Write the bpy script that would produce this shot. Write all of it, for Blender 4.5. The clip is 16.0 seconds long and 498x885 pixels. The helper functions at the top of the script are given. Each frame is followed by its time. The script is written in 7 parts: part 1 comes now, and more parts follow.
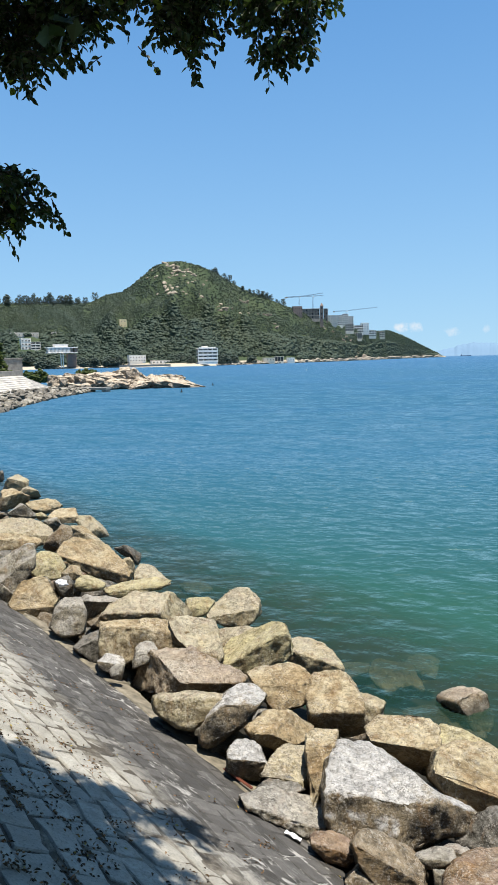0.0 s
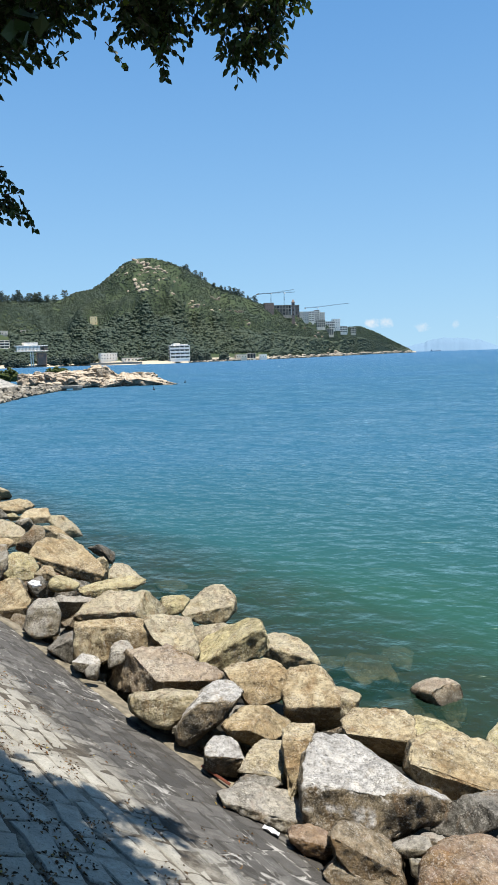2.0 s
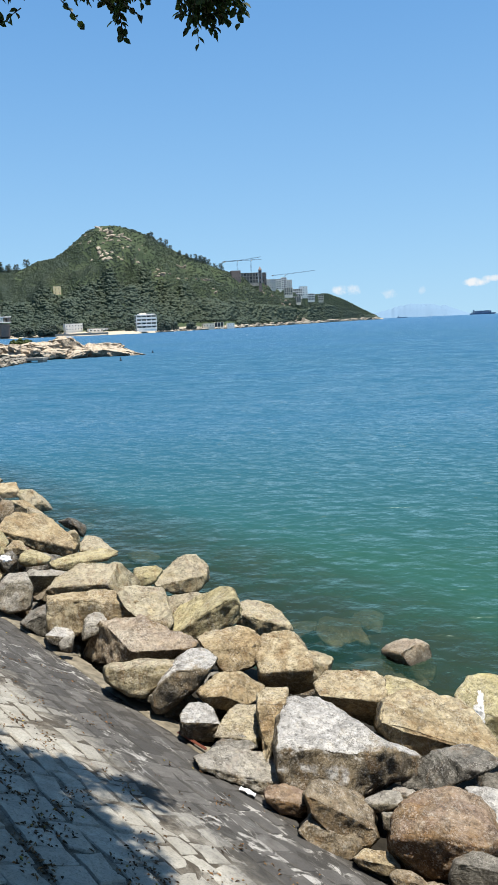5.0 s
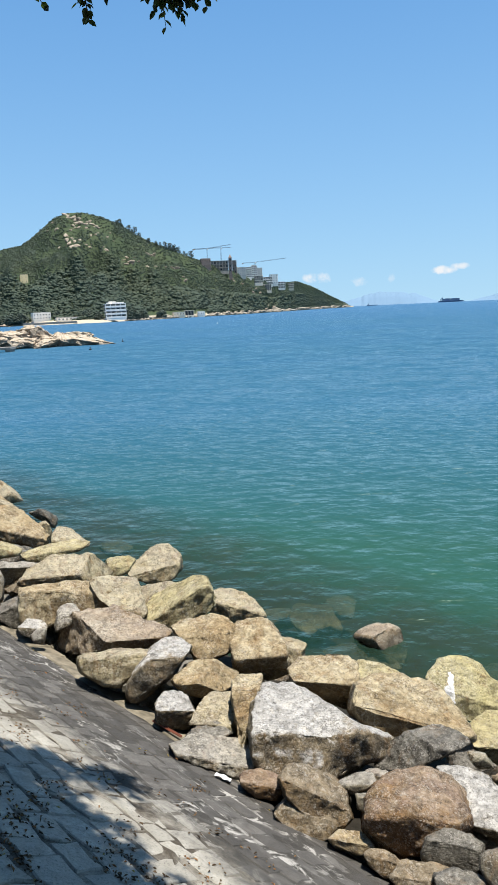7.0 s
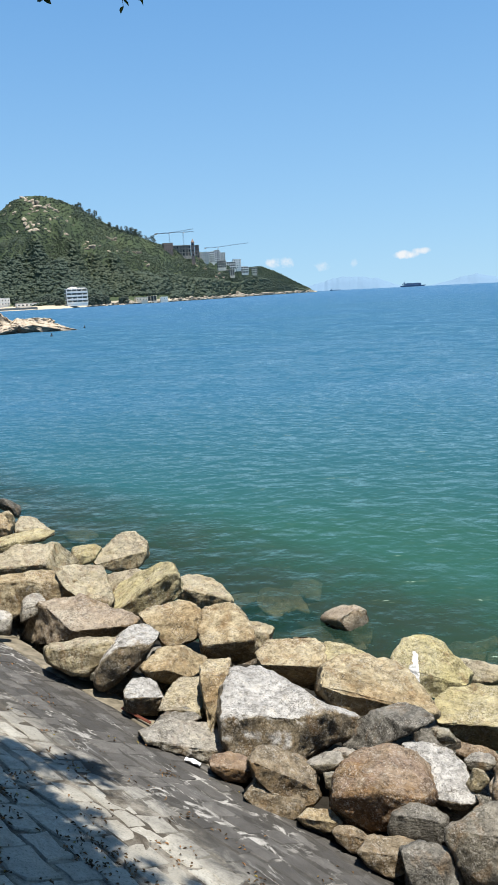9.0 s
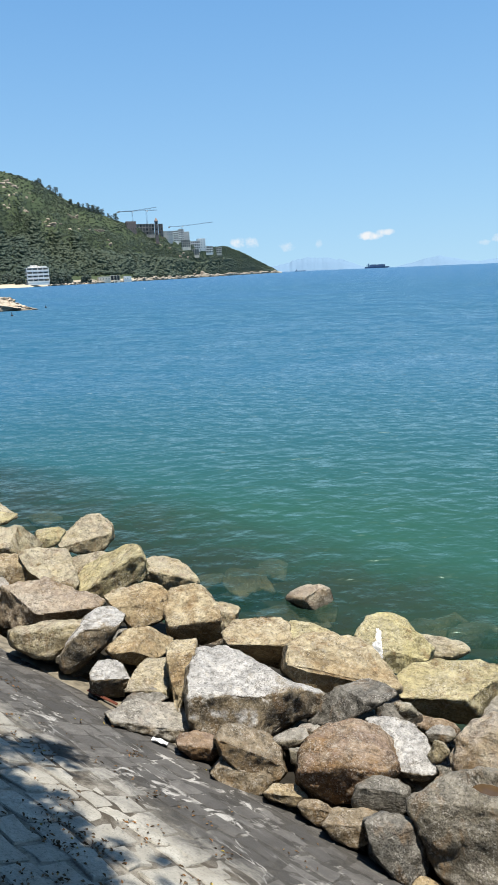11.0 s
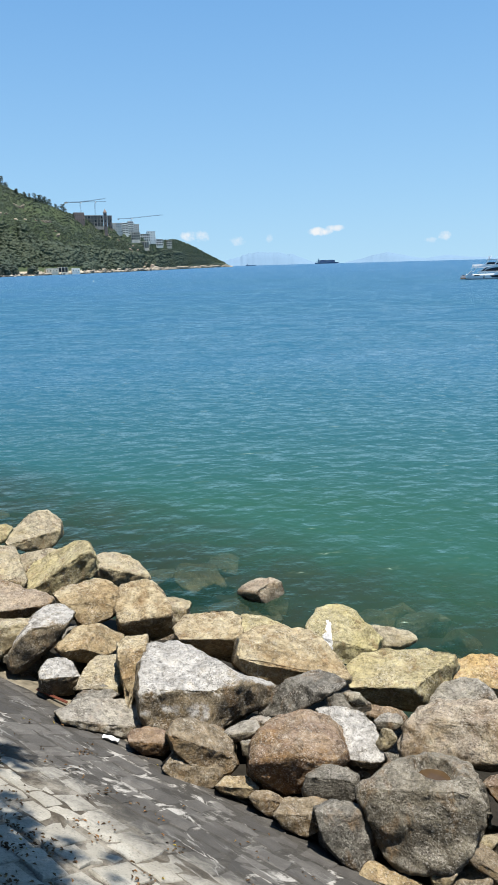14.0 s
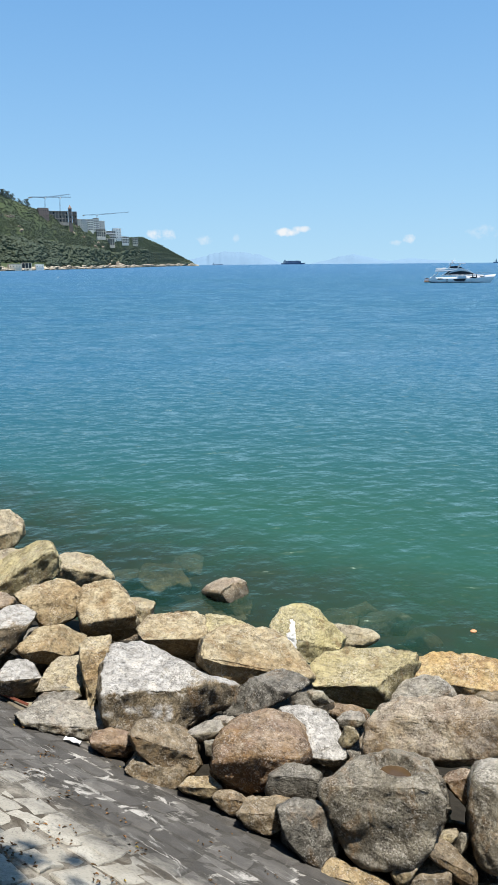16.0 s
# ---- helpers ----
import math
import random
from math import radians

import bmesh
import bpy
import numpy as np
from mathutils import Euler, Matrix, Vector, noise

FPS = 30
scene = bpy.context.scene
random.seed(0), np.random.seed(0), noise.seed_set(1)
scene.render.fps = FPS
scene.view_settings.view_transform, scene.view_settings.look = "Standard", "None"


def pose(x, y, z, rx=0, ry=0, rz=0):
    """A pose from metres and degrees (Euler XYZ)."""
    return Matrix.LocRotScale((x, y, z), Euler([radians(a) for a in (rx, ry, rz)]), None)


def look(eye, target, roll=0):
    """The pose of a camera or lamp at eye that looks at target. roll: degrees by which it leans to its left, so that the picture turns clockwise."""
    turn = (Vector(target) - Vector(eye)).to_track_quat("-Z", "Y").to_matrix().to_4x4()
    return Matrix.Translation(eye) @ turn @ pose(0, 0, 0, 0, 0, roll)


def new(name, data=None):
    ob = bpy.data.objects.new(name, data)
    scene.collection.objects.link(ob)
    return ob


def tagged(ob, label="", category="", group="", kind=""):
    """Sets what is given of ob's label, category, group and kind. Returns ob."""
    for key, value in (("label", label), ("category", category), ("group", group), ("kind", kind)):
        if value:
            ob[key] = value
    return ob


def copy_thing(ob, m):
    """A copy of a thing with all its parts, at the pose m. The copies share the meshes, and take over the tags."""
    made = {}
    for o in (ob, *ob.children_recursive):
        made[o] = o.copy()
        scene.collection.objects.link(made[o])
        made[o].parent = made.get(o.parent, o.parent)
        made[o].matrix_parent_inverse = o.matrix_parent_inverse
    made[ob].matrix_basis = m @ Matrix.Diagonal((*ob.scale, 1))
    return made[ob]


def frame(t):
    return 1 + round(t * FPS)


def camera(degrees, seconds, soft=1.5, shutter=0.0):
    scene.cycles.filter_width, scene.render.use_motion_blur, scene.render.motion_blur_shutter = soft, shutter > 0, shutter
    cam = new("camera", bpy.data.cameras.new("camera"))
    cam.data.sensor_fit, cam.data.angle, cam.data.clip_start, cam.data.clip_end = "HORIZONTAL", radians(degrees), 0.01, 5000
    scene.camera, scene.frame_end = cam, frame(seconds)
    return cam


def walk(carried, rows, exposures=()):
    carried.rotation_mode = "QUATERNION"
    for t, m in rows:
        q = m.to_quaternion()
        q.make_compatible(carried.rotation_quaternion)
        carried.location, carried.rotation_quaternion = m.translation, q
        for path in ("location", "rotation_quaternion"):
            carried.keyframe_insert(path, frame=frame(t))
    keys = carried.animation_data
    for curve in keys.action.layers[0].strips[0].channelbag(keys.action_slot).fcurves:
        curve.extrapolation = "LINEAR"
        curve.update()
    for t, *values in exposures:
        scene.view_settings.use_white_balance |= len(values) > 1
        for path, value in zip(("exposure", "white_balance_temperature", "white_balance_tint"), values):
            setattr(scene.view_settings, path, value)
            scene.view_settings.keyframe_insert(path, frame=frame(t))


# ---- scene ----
import collections
import itertools

# Frame of the shore: s runs along the bank, p towards the sea, z up from the water.
EYE_Z = 5.0
SHORE = radians(37.3)
ALONG = Vector((-math.sin(SHORE), math.cos(SHORE), 0))
OUT = Vector((math.cos(SHORE), math.sin(SHORE), 0))
TOE_P, TOE_Z, TOP_Z, BANK = 3.32, 1.27, 3.42, 0.65
TOP_P = TOE_P - (TOP_Z - TOE_Z) / BANK


def bank(s, p, z):
    return ALONG * s + OUT * p + Vector((0, 0, z))


def polar(az, d, z=0.0):
    """A place by bearing (degrees, to the right of the first view) and distance."""
    return Vector((d * math.sin(radians(az)), d * math.cos(radians(az)), z))


# ---- camera ----
cam = camera(39.8, 16.0)
ROWS = [
    (0.0, 0.000, -0.000, 5.000, 0.00, -6.86, -1.24),
    (0.5, 0.000, -0.004, 5.005, -0.49, -7.03, -1.43),
    (1.0, 0.003, -0.008, 5.005, -1.03, -6.95, -1.59),
    (1.5, 0.003, 0.001, 5.005, -1.39, -7.11, -1.75),
    (2.0, 0.000, -0.004, 5.002, -2.23, -7.18, -1.71),
    (2.5, -0.003, -0.006, 5.006, -2.60, -7.83, -1.82),
    (3.0, -0.002, -0.001, 5.004, -3.05, -8.65, -1.97),
    (3.5, 0.002, -0.001, 5.001, -3.41, -9.00, -2.21),
    (6.0, 0.003, 0.006, 5.007, -5.63, -10.30, -2.33),
    (6.5, 0.003, -0.003, 5.005, -6.14, -10.51, -2.34),
    (7.0, 0.002, 0.000, 5.002, -7.02, -10.87, -2.63),
    (7.5, 0.003, -0.005, 5.005, -8.10, -11.28, -2.55),
    (8.0, 0.001, 0.010, 5.005, -8.44, -11.66, -2.60),
    (8.5, 0.003, 0.000, 5.004, -9.11, -11.87, -2.75),
    (11.0, 0.004, 0.003, 5.004, -12.79, -13.88, -2.36),
    (11.5, 0.006, 0.005, 5.001, -13.48, -14.05, -2.22),
    (12.0, 0.004, 0.001, 5.007, -14.22, -14.26, -1.95),
    (12.5, 0.008, 0.003, 5.010, -14.72, -14.32, -1.84),
    (13.0, 0.010, 0.005, 4.995, -15.68, -14.20, -1.93),
    (13.5, 0.008, -0.007, 5.009, -16.64, -14.45, -1.65),
    (14.0, 0.009, -0.009, 5.009, -16.94, -14.48, -1.57),
    (14.5, 0.008, -0.001, 5.002, -17.63, -14.83, -1.20),
    (15.0, 0.008, -0.006, 5.011, -18.39, -14.89, -0.92),
    (15.5, 0.010, -0.010, 5.006, -19.00, -14.70, -0.80),
    (16.0, 0.010, -0.011, 5.010, -19.91, -14.56, -0.48),
]
walk(cam, [(t, pose(x, y, z, 90 + pitch, 0, yaw) @ pose(0, 0, 0, 0, 0, roll)) for t, x, y, z, yaw, pitch, roll in ROWS],
     [(0.0, 0.875), (16.0, 0.875)])

# ---- sky, sun ----
SUN_AZ, SUN_EL = 115.0, 80.0
world = bpy.data.worlds.new("sky")
scene.world = world
world.use_nodes = True
wt = world.node_tree
wt.nodes.clear()


def wn(kind, **vals):
    n = wt.nodes.new(kind)
    for k, v in vals.items():
        n.inputs[k].default_value = v
    return n


sky = wt.nodes.new("ShaderNodeTexSky")
sky.sky_type, sky.sun_disc = "NISHITA", False
sky.sun_elevation, sky.sun_rotation = radians(SUN_EL), radians(SUN_AZ)
sky.altitude, sky.air_density, sky.dust_density, sky.ozone_density = 0.0, 1.0, 0.3, 3.0
sky_dir = wt.nodes.new("ShaderNodeTexCoord")


def vmath(op, a, b=None):
    n = wt.nodes.new("ShaderNodeVectorMath")
    n.operation = op
    for i, v in enumerate((a, b)):
        if v is None:
            continue
        if hasattr(v, "is_linked"):
            wt.links.new(v, n.inputs[i])
        else:
            n.inputs[i].default_value = v
    return n.outputs["Value" if op in ("LENGTH", "DOT_PRODUCT") else "Vector"]


def fmath(op, a, b=0.0, clamp=False):
    n = wt.nodes.new("ShaderNodeMath")
    n.operation, n.use_clamp = op, clamp
    for i, v in enumerate((a, b)):
        if hasattr(v, "is_linked"):
            wt.links.new(v, n.inputs[i])
        else:
            n.inputs[i].default_value = v
    return n.outputs[0]


puffs = wn("ShaderNodeTexNoise", Scale=85.0, Detail=6.0, Roughness=0.6)
wt.links.new(sky_dir.outputs["Generated"], puffs.inputs["Vector"])
cover = None
# fair-weather clouds low over the sea: bearing, height, half width, half height (degrees), density, raggedness
for az, el, hw, hh, dens, rag in ((23.15, 2.42, 1.45, 0.44, 1.5, 1.7), (24.15, 2.62, 1.15, 0.34, 1.2, 1.7), (12.6, 2.3, 0.9, 0.55, 0.9, 2.6), (13.6, 2.3, 0.9, 0.55, 0.8, 2.6), (16.5, 1.85, 0.9, 0.5, 0.5, 2.6),
                                  (19.0, 1.95, 0.4, 0.5, 0.4, 2.6), (32.7, 1.8, 0.7, 0.45, 1.0, 2.0), (31.6, 1.5, 0.6, 0.3, 0.5, 2.2), (38.0, 2.2, 1.5, 0.6, 0.3, 3.2)):
    c = polar(az, math.cos(radians(el)), math.sin(radians(el)))
    right = Vector((math.cos(radians(az)), -math.sin(radians(az)), 0))
    off = vmath("SUBTRACT", sky_dir.outputs["Generated"], c)
    u = fmath("MULTIPLY", vmath("DOT_PRODUCT", off, right), 1 / math.sin(radians(hw)))
    v = fmath("MULTIPLY", vmath("DOT_PRODUCT", off, Vector((0, 0, 1))), 1 / math.sin(radians(hh)))
    r2 = fmath("ADD", fmath("MULTIPLY", u, u), fmath("MULTIPLY", v, v))
    m = fmath("SUBTRACT", fmath("SUBTRACT", fmath("MULTIPLY", puffs.outputs["Fac"], rag), 0.5 * rag - 0.6), r2)
    m = fmath("MULTIPLY", fmath("MULTIPLY", m, 1.1, True), dens, True)
    cover = m if cover is None else fmath("MAXIMUM", cover, m)
cloud_mix = wt.nodes.new("ShaderNodeMix")
cloud_mix.data_type = "RGBA"
SKY_STRENGTH = 0.06
wt.links.new(cover, cloud_mix.inputs["Factor"])
# summer haze: a pale azure veil, thickest low over the sea
height = wt.nodes.new("ShaderNodeSeparateXYZ")
wt.links.new(sky_dir.outputs["Generated"], height.inputs[0])
up = fmath("MAXIMUM", height.outputs["Z"], 0.0)


def veil(factor, a, b):
    n = wt.nodes.new("ShaderNodeMix")
    n.data_type = "RGBA"
    for key, v in (("Factor", factor), ("A", a), ("B", b)):
        if hasattr(v, "is_linked"):
            wt.links.new(v, n.inputs[key])
        else:
            n.inputs[key].default_value = v
    return n.outputs["Result"]


haze = veil(fmath("POWER", fmath("MULTIPLY", up, 2.2, True), 0.7), (4.1, 6.8, 8.9, 1), (1.2, 3.95, 8.5, 1))
thick = fmath("SUBTRACT", 0.92, fmath("MULTIPLY", up, 0.75), True)
wt.links.new(veil(thick, sky.outputs["Color"], haze), cloud_mix.inputs["A"])
cloud_mix.inputs["B"].default_value = (8.0, 8.3, 8.6, 1)
bg = wn("ShaderNodeBackground", Strength=SKY_STRENGTH)
wt.links.new(cloud_mix.outputs["Result"], bg.inputs["Color"])
wout = wt.nodes.new("ShaderNodeOutputWorld")
wt.links.new(bg.outputs[0], wout.inputs["Surface"])

sun = new("sun", bpy.data.lights.new("sun", "SUN"))
sun.data.energy, sun.data.angle, sun.data.color = 5.0, radians(0.53), (1.0, 0.94, 0.85)
sun_dir = polar(SUN_AZ, math.cos(radians(SUN_EL)), math.sin(radians(SUN_EL)))
sun.matrix_world = look(sun_dir * 50, (0, 0, 0))

# ---- materials ----


class Mat:
    """A node material, with short ways to add nodes."""

    def __init__(self, name, rough=0.8, metallic=0.0, spec=0.3):
        self.m = bpy.data.materials.new(name)
        self.m.use_nodes = True
        self.t = self.m.node_tree
        self.b = self.t.nodes["Principled BSDF"]
        self.b.inputs["Roughness"].default_value = rough
        self.b.inputs["Metallic"].default_value = metallic
        self.b.inputs["Specular IOR Level"].default_value = spec

    def put(self, node, key, v):
        sock = node.inputs[key]
        if hasattr(v, "is_linked"):
            self.t.links.new(v, sock)
        else:
            sock.default_value = (*v, 1) if isinstance(v, tuple) and len(v) == 3 and sock.type == "RGBA" else v

    def node(self, kind, **vals):
        n = self.t.nodes.new(kind)
        for k, v in vals.items():
            self.put(n, k, v)
        return n

    def coords(self, which="Object", scale=(1, 1, 1), jitter=True):
        tc = self.node("ShaderNodeTexCoord")
        out = tc.outputs[which]
        if jitter:
            info = self.node("ShaderNodeObjectInfo")
            mul = self.node("ShaderNodeMath")
            mul.operation = "MULTIPLY"
            self.put(mul, 0, info.outputs["Random"])
            self.put(mul, 1, 37.0)
            add = self.node("ShaderNodeVectorMath")
            self.put(add, 0, out)
            self.t.links.new(mul.outputs[0], add.inputs[1])
            out = add.outputs[0]
        mp = self.node("ShaderNodeMapping")
        self.put(mp, "Vector", out)
        mp.inputs["Scale"].default_value = scale
        return mp.outputs[0]

    def noise(self, vec, scale, detail=4.0, rough=0.55, dist=0.0):
        n = self.node("ShaderNodeTexNoise", Scale=scale, Detail=detail, Roughness=rough, Distortion=dist)
        self.put(n, "Vector", vec)
        return n.outputs["Fac"]

    def ramp(self, fac, lo, hi, a=0.0, b=1.0):
        n = self.node("ShaderNodeMapRange")
        n.clamp = True
        for k, v in (("Value", fac), ("From Min", lo), ("From Max", hi), ("To Min", a), ("To Max", b)):
            self.put(n, k, v)
        return n.outputs["Result"]

    def mix(self, fac, a, b, blend="MIX"):
        n = self.node("ShaderNodeMix")
        n.data_type, n.blend_type = "RGBA", blend
        self.put(n, "Factor", fac)
        self.put(n, "A", a)
        self.put(n, "B", b)
        return n.outputs["Result"]

    def calc(self, op, a, b=0.0, clamp=False):
        n = self.node("ShaderNodeMath")
        n.operation, n.use_clamp = op, clamp
        self.put(n, 0, a)
        self.put(n, 1, b)
        return n.outputs[0]

    def axis(self, vec, which):
        n = self.node("ShaderNodeSeparateXYZ")
        self.put(n, 0, vec)
        return n.outputs[which]

    def bump(self, height, strength=0.4, distance=0.02, normal=None):
        n = self.node("ShaderNodeBump", Strength=strength, Distance=distance, Height=height)
        if normal is not None:
            self.put(n, "Normal", normal)
        return n.outputs["Normal"]

    def done(self, colour=None, normal=None, rough=None):
        for k, v in (("Base Color", colour), ("Normal", normal), ("Roughness", rough)):
            if v is not None:
                self.put(self.b, k, v)
        return self.m


def plain(name, colour, rough=0.6, metallic=0.0, spec=0.4, vary=0.15, scale=3.0):
    """Paint, metal or plaster with slight soiling."""
    m = Mat(name, rough, metallic, spec)
    v = m.coords()
    n = m.noise(v, scale, 5)
    dark = tuple(c * (1 - vary) for c in colour)
    return m.done(m.mix(m.ramp(n, 0.35, 0.65), dark, colour), None, m.ramp(n, 0.2, 0.8, max(rough - 0.1, 0.02), min(rough + 0.1, 1)))


def granite(name, base, second, stain, lit_bleach=0.0, bleach_colour=(0.46, 0.45, 0.43), paint=None, grain=1.0, rust=(0.20, 0.115, 0.05), tide=0.16, fine=1.0):
    """Weathered granite: tints in broad patches, dark and rusty stains, crystal grain, a dark tide mark; shade on steep
    sides and light on bleached tops are painted in.
    """
    base, second, stain, rust = [(c[0] * 0.98, c[1] * 1.02, c[2] * 1.0) for c in (base, second, stain, rust)]
    m = Mat(name, 0.85, 0.0, 0.25)
    v = m.coords("Object", (fine, fine, fine))
    geo = m.node("ShaderNodeNewGeometry")
    broad = m.noise(v, 1.1, 7, 0.66, 1.1)
    col = m.mix(m.ramp(broad, 0.42, 0.58), base, second)
    patch = m.noise(v, 2.1, 6, 0.7, 1.8)
    col = m.mix(m.ramp(patch, 0.51, 0.58, 0, 0.65), col, (stain[0] * 1.7, stain[1] * 1.75, stain[2] * 1.9))
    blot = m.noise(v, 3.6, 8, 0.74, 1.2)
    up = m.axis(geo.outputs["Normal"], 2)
    # Stain spreads with steepness, painting extra shade onto the sides.
    stain_shade = m.calc("SUBTRACT", blot, m.ramp(up, -0.1, 0.72, -0.13, 0.02))
    col = m.mix(m.ramp(stain_shade, 0.51, 0.62, 0, 0.85), col, stain)
    streak = m.noise(m.coords("Object", (3.5, 3.5, 0.7)), 2.2, 5, 0.6, 0.6)
    col = m.mix(m.ramp(streak, 0.53, 0.68, 0, 0.7), col, rust)
    if lit_bleach:
        # Bleached upward faces; the mask also paints tops lighter where light falls.
        top = m.calc("MULTIPLY", m.ramp(m.calc("ADD", up, m.ramp(m.noise(v, 2.4, 7, 0.75), 0.3, 0.7, -0.6, 0.6)), 0.5, 0.8), lit_bleach)
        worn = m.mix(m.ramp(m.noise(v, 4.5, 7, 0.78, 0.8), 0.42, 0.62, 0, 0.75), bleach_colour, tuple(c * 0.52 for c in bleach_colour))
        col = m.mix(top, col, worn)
    mottle = m.noise(v, 9, 5, 0.7, 0.6)
    col = m.mix(m.ramp(mottle, 0.46, 0.68, 0, 0.42), col, tuple(c * 0.38 for c in base))
    col = m.mix(m.ramp(mottle, 0.46, 0.34, 0, 0.30), col, tuple(min(c * 1.5, 0.6) for c in second))
    speck = m.noise(v, 30, 4, 0.75)
    col = m.mix(m.ramp(speck, 0.55, 0.66, 0, 0.55 * grain), col, (0.03, 0.026, 0.022))
    col = m.mix(m.ramp(speck, 0.44, 0.33, 0, 0.3 * grain), col, (0.48, 0.46, 0.41))
    cells = m.node("ShaderNodeTexVoronoi", Scale=95.0, Vector=v)
    crystal = m.axis(cells.outputs["Color"], 0)
    rough_patch = m.ramp(m.noise(v, 2.6, 5, 0.65, 0.6), 0.44, 0.58, 0.08, 1.0)
    col = m.mix(m.calc("MULTIPLY", rough_patch, m.ramp(crystal, 0.7, 1.0, 0, 0.34 * grain)), col, (0.58, 0.55, 0.49))
    col = m.mix(m.calc("MULTIPLY", rough_patch, m.ramp(crystal, 0.35, 0.0, 0, 0.5 * grain)), col, (0.03, 0.024, 0.018))
    z = m.axis(geo.outputs["Position"], 2)
    wet = m.ramp(m.calc("ADD", z, m.ramp(blot, 0.3, 0.7, -0.12, 0.12)), -0.02, tide, 0.85, 0.0)
    wet = m.calc("MULTIPLY", wet, m.ramp(z, -0.3, -0.08, 0.25, 1.0))
    col = m.mix(wet, col, (0.03, 0.028, 0.02))
    if paint:
        p = m.node("ShaderNodeVectorMath")
        p.operation = "SUBTRACT"
        tc = m.node("ShaderNodeTexCoord")
        m.put(p, 0, tc.outputs["Object"])
        p.inputs[1].default_value = paint
        sc = m.node("ShaderNodeVectorMath")
        sc.operation = "MULTIPLY"
        m.put(sc, 0, p.outputs[0])
        sc.inputs[1].default_value = (1.7, 0.15, 0.55)
        ln = m.node("ShaderNodeVectorMath")
        ln.operation = "LENGTH"
        m.put(ln, 0, sc.outputs[0])
        col = m.mix(m.ramp(m.calc("ADD", ln.outputs["Value"], m.ramp(blot, 0.3, 0.7, -0.05, 0.05)), 0.09, 0.10, 1, 0), col, (0.66, 0.66, 0.65))
    pits = m.noise(v, 17, 5, 0.75, 0.2)
    # Pits are coloured darker as well as sunk in the bump.
    col = m.mix(m.ramp(pits, 0.56, 0.68, 0, 0.4), col, tuple(c * 0.35 for c in stain))
    lichen = m.noise(v, 21, 4, 0.7, 0.4)
    col = m.mix(m.calc("MULTIPLY", m.ramp(lichen, 0.57, 0.64, 0, 0.4), m.ramp(broad, 0.46, 0.58)), col, (0.42, 0.40, 0.35))
    seam = m.noise(m.coords("Object", (0.5, 0.9, 2.2)), 1.7, 5, 0.6, 1.6)
    seam = m.ramp(m.calc("ABSOLUTE", m.calc("SUBTRACT", seam, 0.5)), 0.0, 0.008, 0.0, 1.0)
    h = m.calc("ADD", m.calc("MULTIPLY", m.noise(v, 6, 7, 0.72, 0.1), 1.15), m.calc("MULTIPLY", m.noise(v, 26, 4, 0.7), 0.16))
    h = m.calc("ADD", m.calc("SUBTRACT", h, m.ramp(pits, 0.5, 0.72, 0, 0.3)), m.calc("MULTIPLY", seam, 0.10))
    h = m.calc("ADD", h, m.calc("MULTIPLY", crystal, 0.035 * grain))
    return m.done(col, m.bump(h, 0.95, 0.05), m.ramp(wet, 0, 0.85, 0.9, 0.3))


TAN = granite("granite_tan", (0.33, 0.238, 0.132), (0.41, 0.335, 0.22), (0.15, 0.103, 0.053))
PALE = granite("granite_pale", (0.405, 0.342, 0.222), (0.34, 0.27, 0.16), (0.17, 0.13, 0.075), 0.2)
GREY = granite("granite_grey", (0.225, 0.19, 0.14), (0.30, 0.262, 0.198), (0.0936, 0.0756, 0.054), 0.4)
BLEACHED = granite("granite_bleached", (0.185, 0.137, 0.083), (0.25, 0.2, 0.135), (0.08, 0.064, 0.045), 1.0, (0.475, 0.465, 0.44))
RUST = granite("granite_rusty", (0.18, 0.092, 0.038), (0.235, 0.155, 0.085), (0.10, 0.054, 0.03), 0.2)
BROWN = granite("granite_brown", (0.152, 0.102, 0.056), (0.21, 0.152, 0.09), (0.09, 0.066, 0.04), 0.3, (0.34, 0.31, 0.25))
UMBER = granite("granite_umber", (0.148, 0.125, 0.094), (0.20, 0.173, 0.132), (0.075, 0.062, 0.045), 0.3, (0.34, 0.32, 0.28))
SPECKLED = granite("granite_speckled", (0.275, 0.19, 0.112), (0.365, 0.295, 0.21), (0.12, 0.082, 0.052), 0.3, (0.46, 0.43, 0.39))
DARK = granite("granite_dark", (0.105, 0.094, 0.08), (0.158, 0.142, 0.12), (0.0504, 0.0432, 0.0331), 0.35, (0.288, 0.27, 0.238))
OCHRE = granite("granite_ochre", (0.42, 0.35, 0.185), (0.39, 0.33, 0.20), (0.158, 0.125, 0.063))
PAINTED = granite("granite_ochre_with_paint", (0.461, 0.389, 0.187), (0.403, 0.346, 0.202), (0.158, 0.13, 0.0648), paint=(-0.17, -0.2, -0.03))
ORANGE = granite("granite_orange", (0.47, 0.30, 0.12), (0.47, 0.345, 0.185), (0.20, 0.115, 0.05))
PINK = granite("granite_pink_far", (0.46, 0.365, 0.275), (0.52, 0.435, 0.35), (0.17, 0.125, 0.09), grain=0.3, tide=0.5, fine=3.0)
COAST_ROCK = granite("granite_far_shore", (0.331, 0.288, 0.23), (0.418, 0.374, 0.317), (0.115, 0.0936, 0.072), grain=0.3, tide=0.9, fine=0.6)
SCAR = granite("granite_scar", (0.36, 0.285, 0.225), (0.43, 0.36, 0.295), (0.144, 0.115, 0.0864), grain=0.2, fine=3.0)


